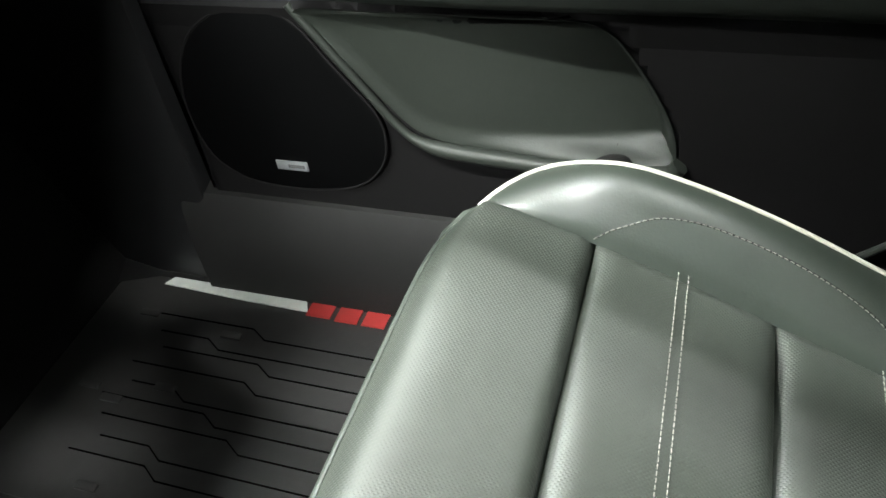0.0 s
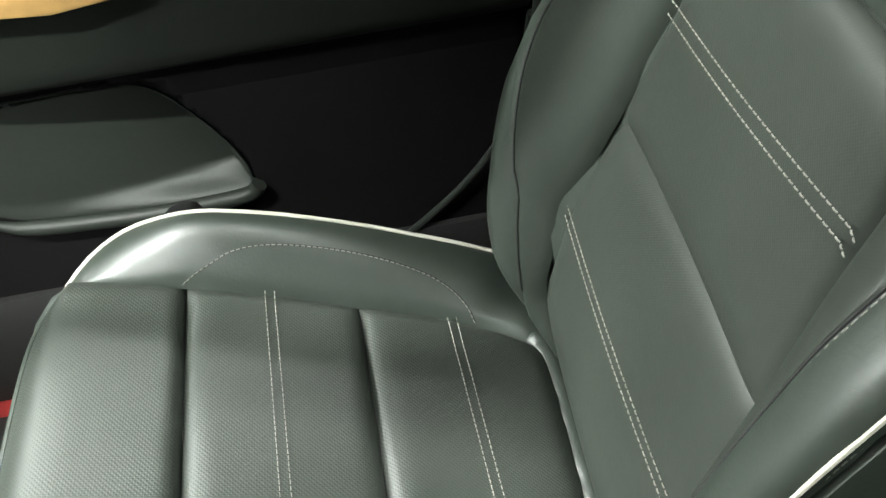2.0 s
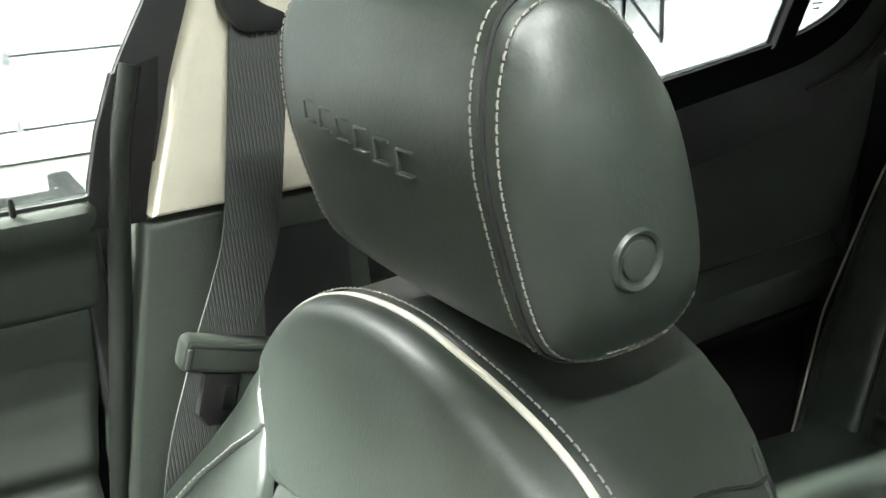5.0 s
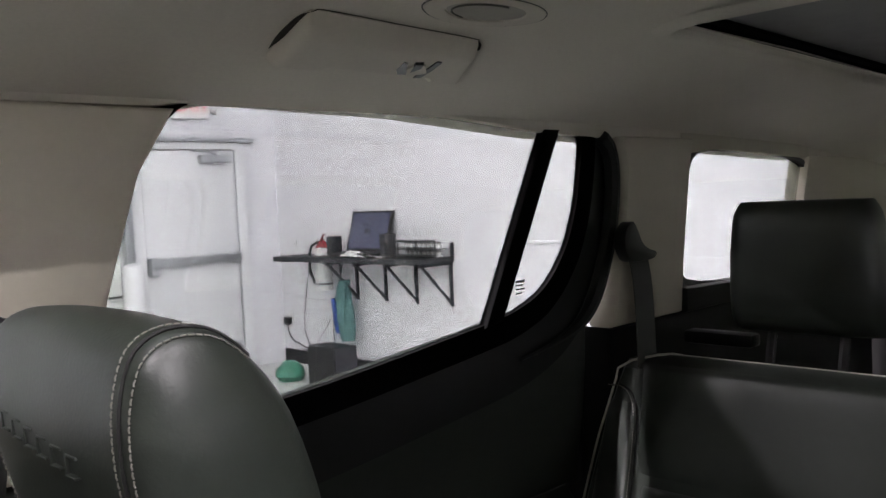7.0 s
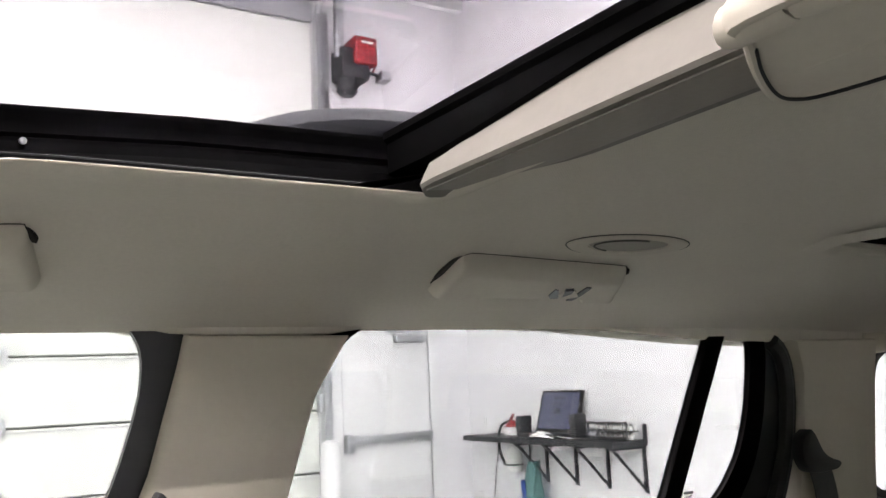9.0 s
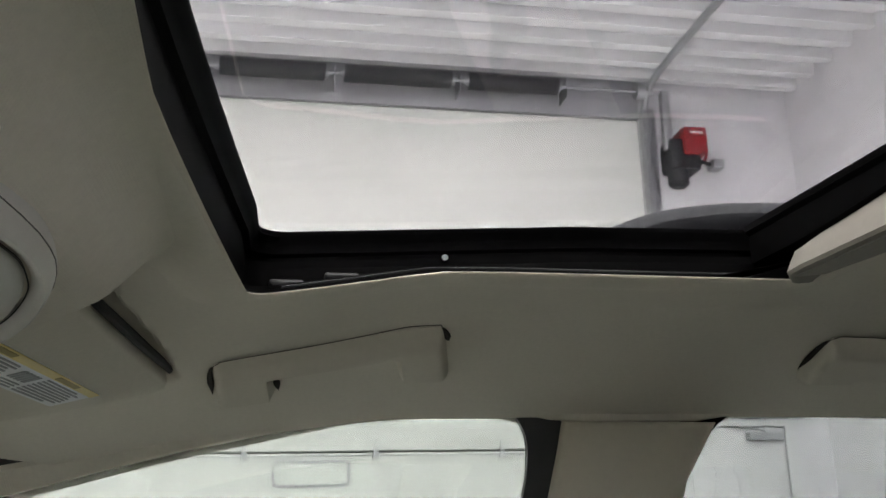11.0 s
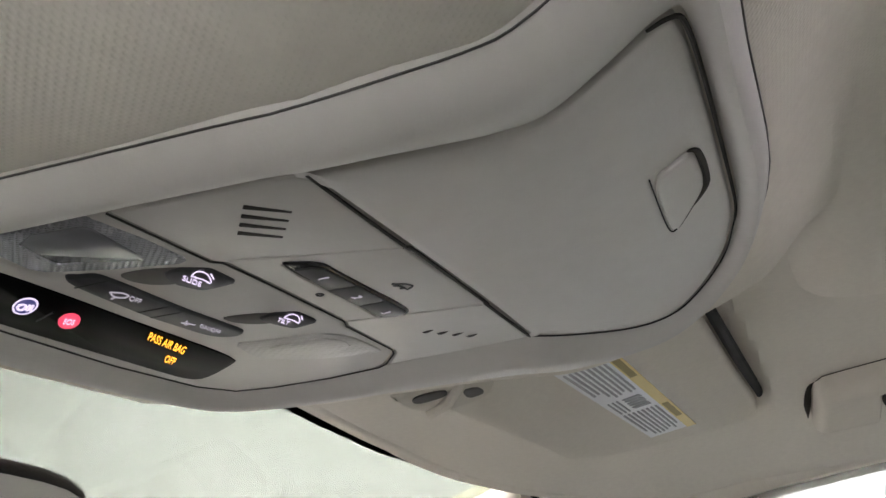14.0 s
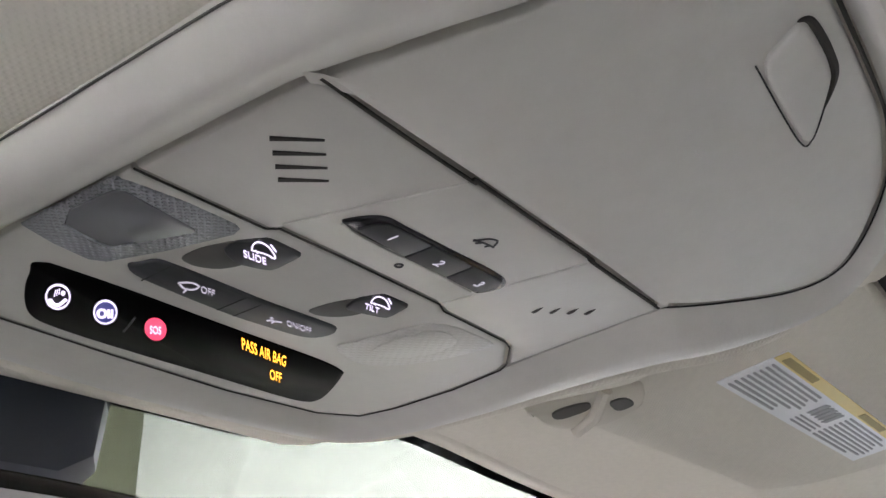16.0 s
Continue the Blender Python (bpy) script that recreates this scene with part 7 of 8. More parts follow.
    part("lens_window", plate([(-0.0515, 0.5425), (-0.0512, 0.5290), (-0.0492, 0.5272), (-0.0289, 0.5290), (-0.0279, 0.5301), (-0.0327, 0.5455), (-0.0349, 0.5517), (-0.0395, 0.5518), (-0.0480, 0.5491)], 0.0012, 0.0, 0.0003), LENSGREY, lamp, "smooth lens centre")
    # paler line laid on for the highlight along the lens centre
    part("lens_highlight", line([(-0.0478, 0.5488), (-0.0420, 0.5500), (-0.0353, 0.5502), (-0.0338, 0.5470), (-0.0331, 0.5440)], 0.00035, 0.0013), CLEARLENS, lamp)
    lamp = part("map_lamp", plate(soften([(0.0522, 0.5572), (0.0536, 0.5460), (0.0535, 0.5243), (0.0605, 0.5173), (0.0752, 0.5160), (0.0830, 0.5158), (0.0852, 0.5181), (0.0853, 0.5377), (0.0803, 0.5526), (0.0729, 0.5611)], 1), 0.0008, 0.0, 0.0005), WARMLENS, sw, "clear ribbed map lamp lens")
    part("lens_window", plate(soften([(0.0602, 0.5478), (0.0575, 0.5265), (0.0630, 0.5210), (0.0735, 0.5225), (0.0775, 0.5334), (0.0754, 0.5440), (0.0680, 0.5510)], 1), 0.0011, 0.0, 0.0003), WARMLENS, lamp, "smooth lens centre")
    for well, key, word, at in (
            ([(-0.0203, 0.5442), (-0.0211, 0.5366), (-0.0198, 0.5305), (-0.0185, 0.5262), (-0.0105, 0.5275), (-0.0075, 0.5345), (-0.0095, 0.5415), (-0.0150, 0.5450)], [(-0.0172, 0.5325), (-0.0190, 0.5275), (-0.0155, 0.5202), (-0.0140, 0.5194), (-0.0045, 0.5191), (-0.0034, 0.5200), (-0.0018, 0.5300), (-0.0035, 0.5320), (-0.0105, 0.5348)], "SLIDE", (-0.0107, 0.5281)),
            ([(0.0246, 0.5434), (0.0245, 0.5350), (0.0257, 0.5290), (0.0275, 0.5258), (0.0345, 0.5270), (0.0365, 0.5330), (0.0345, 0.5390), (0.0300, 0.5430)], [(0.0290, 0.5330), (0.0262, 0.5268), (0.0283, 0.5194), (0.0295, 0.5186), (0.0388, 0.5180), (0.0397, 0.5187), (0.0424, 0.5270), (0.0412, 0.5288), (0.0343, 0.5315)], "TILT", (0.0330, 0.5262))):
        # no hollow is cut: the scoop's shade is a dark flush plate
        part("switch_well", plate(soften(well, 2), 0.0006, 0.0, 0.0003), SCOOP, sw, "dark plate for the shade in the finger scoop")
        r = part("rocker_switch", plate(soften(key, 1, 0.2), 0.0014, 0.0, 0.0006), BUTTON, sw, "black rocker switch with pale lettering")
        m2 = tilted(at, (0.000175, -0.000025), (-0.000270, -0.000236), CZ - 0.0016)
        words(word, 1.0, m2 @ Matrix.Diagonal((16, 16, 1, 1)), LITWHITE, r, 0.0001)
        for pts in ([(-4, 10), (0, 20), (10, 27), (24, 26), (34, 17), (35, 10), (20, 12), (-4, 10)], [(30, 30), (38, 22)], [(2, 12), (6, 9)], [(26, 12), (30, 9)]):
            part("roof_symbol", line([tuple((m2 @ Vector((p, q, 0)))[:2]) for p, q in pts], 0.00022, 0.0015, 18), LITWHITE, r)
    bar = part("switch_bar", plate(smooth_line([(-0.0255, 0.5562), (-0.0246, 0.5530), (-0.0232, 0.5486), (-0.0190, 0.5476), (-0.0096, 0.5471), (0.0123, 0.5466), (0.0312, 0.5449), (0.0399, 0.5448), (0.0428, 0.5490), (0.0412, 0.5546), (0.0360, 0.5575), (0.0240, 0.5592), (0.0114, 0.5604), (-0.0109, 0.5600), (-0.0210, 0.5590)], 60, True), 0.0014, 0.0, 0.0008), BUTTON, sw, "long black lamp switch bar")
    for x, turn in ((-0.0195, 0.0), (0.0060, 0.0), (0.0120, 0.0)):
        part("key_joint", line([(x, 0.5478), (x + 0.0012, 0.5597)], 0.0002, 0.0014, 2), RUBBER, bar)
    words("OFF", 1.0, tilted((-0.0034, 0.5520), (0.000167, -0.000019), (-0.000257, -0.000275), CZ - 0.0016, 15, 17), LITGREY, bar, 0.0001)
    words("ON/OFF", 1.0, tilted((0.0310, 0.5512), (0.000204, -0.000022), (-0.000338, -0.000302), CZ - 0.0016, 13, 14), LITGREY, bar, 0.0001)
    for pts in ([(-0.0118, 0.5535), (-0.0100, 0.5510), (-0.0072, 0.5512), (-0.0065, 0.5536), (-0.0085, 0.5552), (-0.0118, 0.5535)], [(-0.0075, 0.5556), (-0.0068, 0.5572)], [(0.0205, 0.5520), (0.0222, 0.5536), (0.0250, 0.5524)], [(0.0212, 0.5548), (0.0222, 0.5536)], [(0.0238, 0.5550), (0.0232, 0.5536)]):
        part("lamp_symbol", line(pts, 0.0003, 0.0015, 14), LITGREY, bar)
    disp = part("display", plate(smooth_line([(-0.0369, 0.5786), (-0.0398, 0.5733), (-0.0380, 0.5706), (-0.0341, 0.5697), (-0.0113, 0.5685), (0.0188, 0.5684), (0.0576, 0.5676), (0.0720, 0.5693), (0.0775, 0.5730), (0.0903, 0.5904), (0.0942, 0.5990), (0.0918, 0.6030), (0.0822, 0.6049), (0.0424, 0.6057), (0.0094, 0.6064), (-0.0120, 0.6056), (-0.0205, 0.6027), (-0.0272, 0.5953), (-0.0335, 0.5854)], 76, True), 0.0008, 0.0, 0.0006), DISPLAY, t, "black glass display strip")
    zt = CZ - 0.0010
    words("PASS AIR BAG", 1.0, tilted((0.0425, 0.5758), (0.000253, 0.000020), (-0.000389, -0.000372), zt, 14, 27), AMBER, disp, 0.0001)
    words("OFF", 1.0, tilted((0.0621, 0.5894), (0.000265, 0.000005), (-0.000457, -0.000427), zt, 13, 24), AMBER, disp, 0.0001)

    def disc(m, p, q, r0, r1, mat, name, lift=0.0):
        ring = lambda r, z: [(*(m @ Vector((p + r * math.cos(w), q + r * math.sin(w), 0)))[:2], z - lift) for w in (2 * math.pi * k / 32 for k in range(32))]  # noqa: E731
        part(name, loft([ring(r0, zt), ring(r1, zt), ring(r1, zt + 0.0003), ring(r0, zt + 0.0003), ring(r0, zt)], False) if r0 > 0.2 else loft([ring(r1, zt), ring(r1, zt + 0.0003)]), mat, disp)

    def stroke(name, pts, r, mat, m=Matrix.Identity(4)):
        part(name, tube([(*(m @ Vector((p[0], p[1], 0)))[:2], zt - 0.0002) for p in smooth_line(pts, 16)], r, 6), mat, disp)
    m = tilted((-0.0239, 0.5856), (0.000089, -0.000110), (-0.000228, -0.000324), zt)
    disc(m, 0, 0, 19.5, 22.5, LITWHITE, "call_ring")
    stroke("call_symbol", [(-14, -3), (-8, -10), (2, -12), (9, -7), (14, -3)], 0.00055, LITWHITE, m)
    disc(m, 9, 7, 0.0, 4.0, LITWHITE, "call_dot")
    for k in range(3):
        stroke("call_symbol", [(-6 + 4 * k, 3 + 2 * k), (-4 + 3.5 * k, 14 + k)], 0.00014, LITWHITE, m)
    m = tilted((-0.0096, 0.5851), (0.000094, -0.000115), (-0.000260, -0.000338), zt)
    disc(m, 0, 0, 18.5, 21.5, LITWHITE, "service_ring")
    disc(m, 0, 0, 0.0, 18.0, LITBLUE, "service_disc")
    stroke("service_mark", [(-6 + 7 * math.cos(w), 7 * math.sin(w)) for w in (2 * math.pi * q / 12 for q in range(13))], 0.00042, LITWHITE, m)
    for p in (6, 12):
        stroke("service_mark", [(p, -7), (p, 0), (p, 6)], 0.00042, LITWHITE, m)
    m = tilted((0.0075, 0.5850), (0.000130, -0.000085), (-0.000302, -0.000356), zt)
    disc(m, 0, 0, 0.0, 19.5, LITRED, "help_disc")
    words("SOS", 1.0, tilted((0.0075, 0.5850), (0.000130, -0.000085), (-0.000302, -0.000356), zt - 0.0003, 12, 19), LITWHITE, disp, 0.0001)
    stroke("key_divider", [(-0.0026, 0.5815), (0.0, 0.5870), (0.0024, 0.5925)], 0.0003, BUTTON)
    settle(t)


overhead_console()


# ---- sun visor, mirror ----
def sun_visor():
    t = thing("sun_visor", "beige fabric sun visor folded up, with a printed warning label", "sun visor", at=(0.35, 0.48, 1.16))
    out = smooth_line([(0.162, 0.432), (0.20, 0.4255), (0.265, 0.4205), (0.40, 0.4085), (0.495, 0.3990), (0.518, 0.3985), (0.527, 0.4060), (0.500, 0.436), (0.4417, 0.4901), (0.402, 0.5140), (0.384, 0.5200), (0.34, 0.5250), (0.187, 0.5450), (0.165, 0.545), (0.157, 0.50)], 90, True)
    c = np.array((0.34, 0.47))
    lay = lambda k, h: [(q[0], q[1], visor_z(q[0], q[1]) + h) for q in (c + (p - c) * k for p in out)]  # noqa: E731
    part("visor_body", loft([lay(0.96, 0.011), lay(0.99, 0.0095), lay(1.0, 0.006), lay(0.997, 0.0025), lay(0.985, 0.0006), lay(0.96, 0.0), lay(0.8, 0.0), lay(0.5, 0.0), lay(0.2, 0.0)]), FABRIC, t)

    # dark tube laid in as the shade behind the visor's rear edge
    part("shadow_gap", tube([(x, y - 0.004, visor_z(x, y) + 0.0115) for x, y in smooth_line([(0.19, 0.427), (0.265, 0.4205), (0.40, 0.4085), (0.495, 0.3995), (0.515, 0.4000)], 30)], lambda f: 0.0002 + 0.0038 * math.sin(math.pi * f) ** 0.7, 8), SEAMDARK, t, "dark tube for the deep shade behind the visor")

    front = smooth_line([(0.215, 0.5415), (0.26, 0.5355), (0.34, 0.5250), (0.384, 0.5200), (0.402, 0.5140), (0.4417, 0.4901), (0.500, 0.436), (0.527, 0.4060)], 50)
    # darker tube put in for the band of shade beyond the front edge
    part("shadow_gap", tube([(x + 0.002, y + 0.003, visor_z(x, y) + 0.0085) for x, y in front], lambda f: 0.0032 - 0.0016 * f, 8), SHADEEDGE, t, "soft dark tube for the shade along the visor front")
    # bead added for the light caught on the rounded edge
    part("edge_bead", tube([(x, y, visor_z(x, y) + 0.0030) for x, y in front[:30]], 0.0014, 8), BEIGE, t, "pale bead added where the rolled front edge catches light")

    def sheet(name, quad, mat, dz, parent, label=""):
        bm = bmesh.new()
        lo = [bm.verts.new((x, y, visor_z(x, y) - dz)) for x, y in quad]
        hi = [bm.verts.new((x, y, visor_z(x, y) - dz + 0.0006)) for x, y in quad]
        bm.faces.new(lo)
        bm.faces.new(hi)
        for k in range(4):
            bm.faces.new((lo[k], lo[(k + 1) % 4], hi[(k + 1) % 4], hi[k]))
        return part(name, bm, mat, parent, label, smooth=False)
    A, B, C, D = np.array((0.2610, 0.4612)), np.array((0.4590, 0.4400)), np.array((0.4355, 0.4695)), np.array((0.2455, 0.4918))
    q = lambda s, r: tuple((A * (1 - s) + B * s) * (1 - r) + (D * (1 - s) + C * s) * r)  # noqa: E731
    lab = sheet("warning_label", [q(0, 0), q(1, 0), q(1, 1), q(0, 1)], WHITEPRINT, 0.0007, t, "white and yellow printed warning label")
    sheet("yellow_band", [q(0, 0), q(1, 0), q(1, 0.20), q(0, 0.20)], YELLOWPRINT, 0.0011, lab)
    for s in (0.03, 0.60):
        sheet("heading_bar", [q(s, 0.04), q(s + 0.20, 0.04), q(s + 0.20, 0.16), q(s, 0.16)], OCHREPRINT, 0.0015, lab)
    rng = random.Random(4)
    for col in ((0.03, 0.38), (0.60, 0.97)):
        for k in range(8):
            r = 0.27 + 0.088 * k
            end = col[1] - 0.10 * rng.random()
            sheet("text_line", [q(col[0], r), q(end, r), q(end, r + 0.034), q(col[0], r + 0.034)], TEXTGREY, 0.0013, lab)
    for k in range(5):
        s = 0.42 + 0.028 * k
        sheet("pictogram_bar", [q(s, 0.34 + 0.03 * (k % 2)), q(s + 0.024, 0.30), q(s + 0.022, 0.60 - 0.04 * (k % 2)), q(s + 0.002, 0.64)], TEXTGREY, 0.0013, lab)
    for k in range(3):
        sheet("text_line", [q(0.42, 0.72 + 0.08 * k), q(0.57, 0.72 + 0.08 * k), q(0.57, 0.745 + 0.08 * k), q(0.42, 0.745 + 0.08 * k)], TEXTGREY, 0.0013, lab)
    clip = part("visor_clip", loft([[(x, y, visor_z(x, y) + h) for x, y in inward(soften([(0.159, 0.549), (0.168, 0.5365), (0.185, 0.5160), (0.207, 0.5120), (0.215, 0.5165), (0.209, 0.5345), (0.181, 0.5500)], 2), o)] for o, h in ((0.0, 0.014), (0.0, -0.003), (0.0012, -0.0055), (0.004, -0.0065))]), BEIGE, t, "beige plastic visor clip")
    for quad in ([(0.169, 0.5405), (0.180, 0.5275), (0.187, 0.5290), (0.178, 0.5415)], [(0.190, 0.5235), (0.195, 0.5175), (0.206, 0.5165), (0.202, 0.5240)]):
        part("clip_slot", loft([[(x, y, visor_z(x, y) - h) for x, y in soften(quad, 2)] for h in (0.0045, 0.0072)]), SCOOP, clip, "dark slot")
    part("clip_hook", tube([(x, y, visor_z(x, y) - h) for x, y, h in ((0.182, 0.5200, 0.0062), (0.191, 0.530, 0.0085), (0.196, 0.5415, 0.0062))], 0.0030, 8), BEIGE, clip)
    part("pivot_rod", tube([(0.20, 0.530, visor_z(0.2, 0.53) + 0.004), (0.15, 0.535, visor_z(0.15, 0.535) + 0.004)], 0.004, 8), BEIGE, t)
    settle(t)


sun_visor()


def mirror():
    h = thing("sensor_housing", "black plastic sensor housing under the windshield header", "sensor housing", at=(0.02, 0.72, 1.13))
    part("cover", loft([[(0.015 + a * w, y, z + b) for a, b in ((-1, 0.02), (-0.95, -0.012), (-0.7, -0.02), (0.7, -0.02), (0.95, -0.012), (1, 0.02))] for y, z, w in ((0.694, 1.134, 0.058), (0.702, 1.130, 0.066), (0.76, 1.110, 0.072), (0.84, 1.070, 0.066))]), SENSORGREY, h)
    part("cover_seam", tube([(-0.05, 0.74, 1.0980), (0.015, 0.74, 1.0966), (0.08, 0.74, 1.0980)], 0.0012, 6), RUBBER, h)
    settle(h)
    t = thing("rearview_mirror", "black rear-view mirror hanging from the windshield", "mirror", at=(0.0, 0.67, 1.06))
    out = smooth_line([(-0.13, 1.075), (-0.12, 1.098), (0.0, 1.104), (0.095, 1.098), (0.108, 1.075), (0.095, 1.048), (0.0, 1.040), (-0.12, 1.045)], 40, True)
    part("mirror_body", prism([tuple(p) for p in out], 0.655, 0.685, 0.008, "y", 3), GLOSSBLACK, t)
    part("mirror_glass", prism([(a * 0.93 - 0.0005, 1.070 + (b - 1.070) * 0.76) for a, b in out], 0.6525, 0.6545, 0, "y"), material("mirror_silver", (0.85, 0.87, 0.88), 0.03, metal=1.0), t, "mirror glass")
    part("mirror_arm", tube([(0.0, 0.68, 1.09), (0.0, 0.71, 1.11)], 0.01, 8), TRIM, t)
    settle(t)


mirror()


# ---- things in the bay ----
def roll_door():
    t = thing("sectional_door", "tall white sectional roll-up door, closed", "garage door", at=(WALL_X, -0.4, FLOOR_Z))
    zs = [FLOOR_Z + 0.01, -0.18, 0.355, 0.89, 1.417, 2.02, 2.59, 3.16, GDTOP]
    for z0, z1 in zip(zs, zs[1:]):
        p = part("door_section", prism([(WALL_X + 0.05, z0 + 0.012), (WALL_X + 0.03, z0 + 0.018), (WALL_X + 0.03, z1 - 0.022), (WALL_X + 0.045, z1 - 0.004), (WALL_X + 0.09, z1 - 0.004), (WALL_X + 0.09, z0 + 0.004)], GD0 + 0.01, GD1 - 0.01, 0, "y"), ROLLPAINT, t, "white steel door section", smooth=False)
        part("section_joint", box(WALL_X + 0.026, WALL_X + 0.034, GD0 + 0.02, GD1 - 0.02, z1 - 0.031, z1 - 0.022, 0.002), GREYPAINT if z1 < 2.1 else ROLLPAINT, p)
        for y in (-1.487, -0.43, 0.62, 1.67):
            if z1 < 2.1:
                part("hinge", loft([[(x, y + a * w, z1 - 0.005 + b) for a, b in ((-1, -0.05), (1, -0.05), (0.8, 0.01), (0.35, 0.09), (-0.35, 0.09), (-0.8, 0.01))] for x, w in ((WALL_X + 0.030, 0.032), (WALL_X + 0.016, 0.028))]), STEEL, p, "galvanised hinge")
    part("window_gap", frame_plate(round_rect(-0.22, 0.40, 1.15, 1.36, 0.05), round_rect(-0.20, 0.38, 1.17, 1.34, 0.04), WALL_X + 0.022, WALL_X + 0.030), STEEL, t, "grey oval frame on the section")
    settle(t)
    r = thing("door_track", "galvanised steel track and shaft of the roll-up door", "door track", at=(WALL_X - 0.1, GD0, 2.0))
    for y in (GD0 - 0.03, GD1 + 0.03):
        part("vertical_track", box(WALL_X - 0.10, WALL_X, y - 0.035, y + 0.035, FLOOR_Z, 4.55, 0.006), STEEL, r)
        part("angle_iron", box(WALL_X - 0.02, WALL_X, y - 0.12 if y < 0 else y + 0.05, y - 0.05 if y < 0 else y + 0.12, FLOOR_Z, 4.6), STEEL, r)
        part("curved_track", tube(smooth_line([(WALL_X - 0.06, y, 4.5), (WALL_X - 0.10, y, 4.62), (WALL_X - 0.3, y, 4.74), (WALL_X - 0.8, y, 4.78), (WALL_X - 2.6, y, 4.80)], 24), 0.035, 8), STEEL, r)
    part("shaft", tube([(WALL_X - 0.20, GD0 - 0.25, 4.68), (WALL_X - 0.20, GD1 + 0.2, 4.68)], 0.017, 10), STEEL, r)
    for y0, y1 in ((-2.08, -1.24), (-1.08, -0.12), (0.05, 0.95)):
        bm = bmesh.new()
        pts = [(WALL_X - 0.20 + 0.070 * math.cos(a), y0 + (y1 - y0) * k / 660, 4.68 + 0.070 * math.sin(a)) for k in range(661) for a in (2 * math.pi * k / 12,)]
        add_tube(bm, pts, 0.011, 5)
        part("torsion_spring", bm, DARKMETAL, r, "dark coiled torsion spring")
        for y in (y0, y1):
            part("spring_cone", tube([(WALL_X - 0.20, y - 0.03, 4.68), (WALL_X - 0.20, y + 0.03, 4.68)], lambda f: 0.055 - 0.02 * f, 12), STEEL, r)
    for y in (-2.16, -1.16, -0.04, 1.05):
        part("bearing_plate", box(WALL_X - 0.24, WALL_X, y - 0.006, y + 0.006, 4.58, 4.76), STEEL, r)
    part("cable_drum", tube([(WALL_X - 0.20, GD0 + 0.02, 4.68), (WALL_X - 0.20, GD0 + 0.10, 4.68)], 0.075, 16), STEEL, r)
    settle(r)


roll_door()


def door_opener():
    t = thing("door_opener", "red and black electric door opener on the wall", "door opener", at=(WALL_X - 0.15, -3.4, 4.0))
    part("gearbox", box(WALL_X - 0.28, WALL_X - 0.03, -3.40, -3.10, 3.90, 4.20, 0.03), DARKMETAL, t)
    part("motor", tube([(WALL_X - 0.18, -3.20, 3.95), (WALL_X - 0.18, -3.20, 3.78)], 0.095, 18), DARKMETAL, t)
    part("motor_cap", tube([(WALL_X - 0.18, -3.20, 3.785), (WALL_X - 0.18, -3.20, 3.745)], lambda f: 0.10 - 0.04 * f, 18), DARKMETAL, t)
    part("red_cover", box(WALL_X - 0.32, WALL_X - 0.06, -3.455, -3.225, 4.04, 4.305, 0.022, 3), REDPAINT, t, "bright red control cover")
    part("cover_label", box(WALL_X - 0.3235, WALL_X - 0.319, -3.41, -3.29, 4.235, 4.258), WHITEPRINT, t, smooth=False)
    part("brake_box", box(WALL_X - 0.25, WALL_X - 0.10, -3.64, -3.53, 3.94, 4.03, 0.01), STEEL, t)
    part("brake_arm", tube([(WALL_X - 0.18, -3.38, 4.02), (WALL_X - 0.18, -3.55, 3.99)], 0.018, 8), DARKMETAL, t)
    part("conduit", tube(smooth_line([(WALL_X - 0.20, -3.44, 4.25), (WALL_X - 0.20, -3.50, 4.12), (WALL_X - 0.18, -3.46, 4.0)], 10), 0.012, 6), REDPAINT, t)
    part("chain_guard", box(WALL_X - 0.24, WALL_X - 0.17, -3.16, -3.07, 4.10, 4.70, 0.02), STEEL, t)
    settle(t)


door_opener()


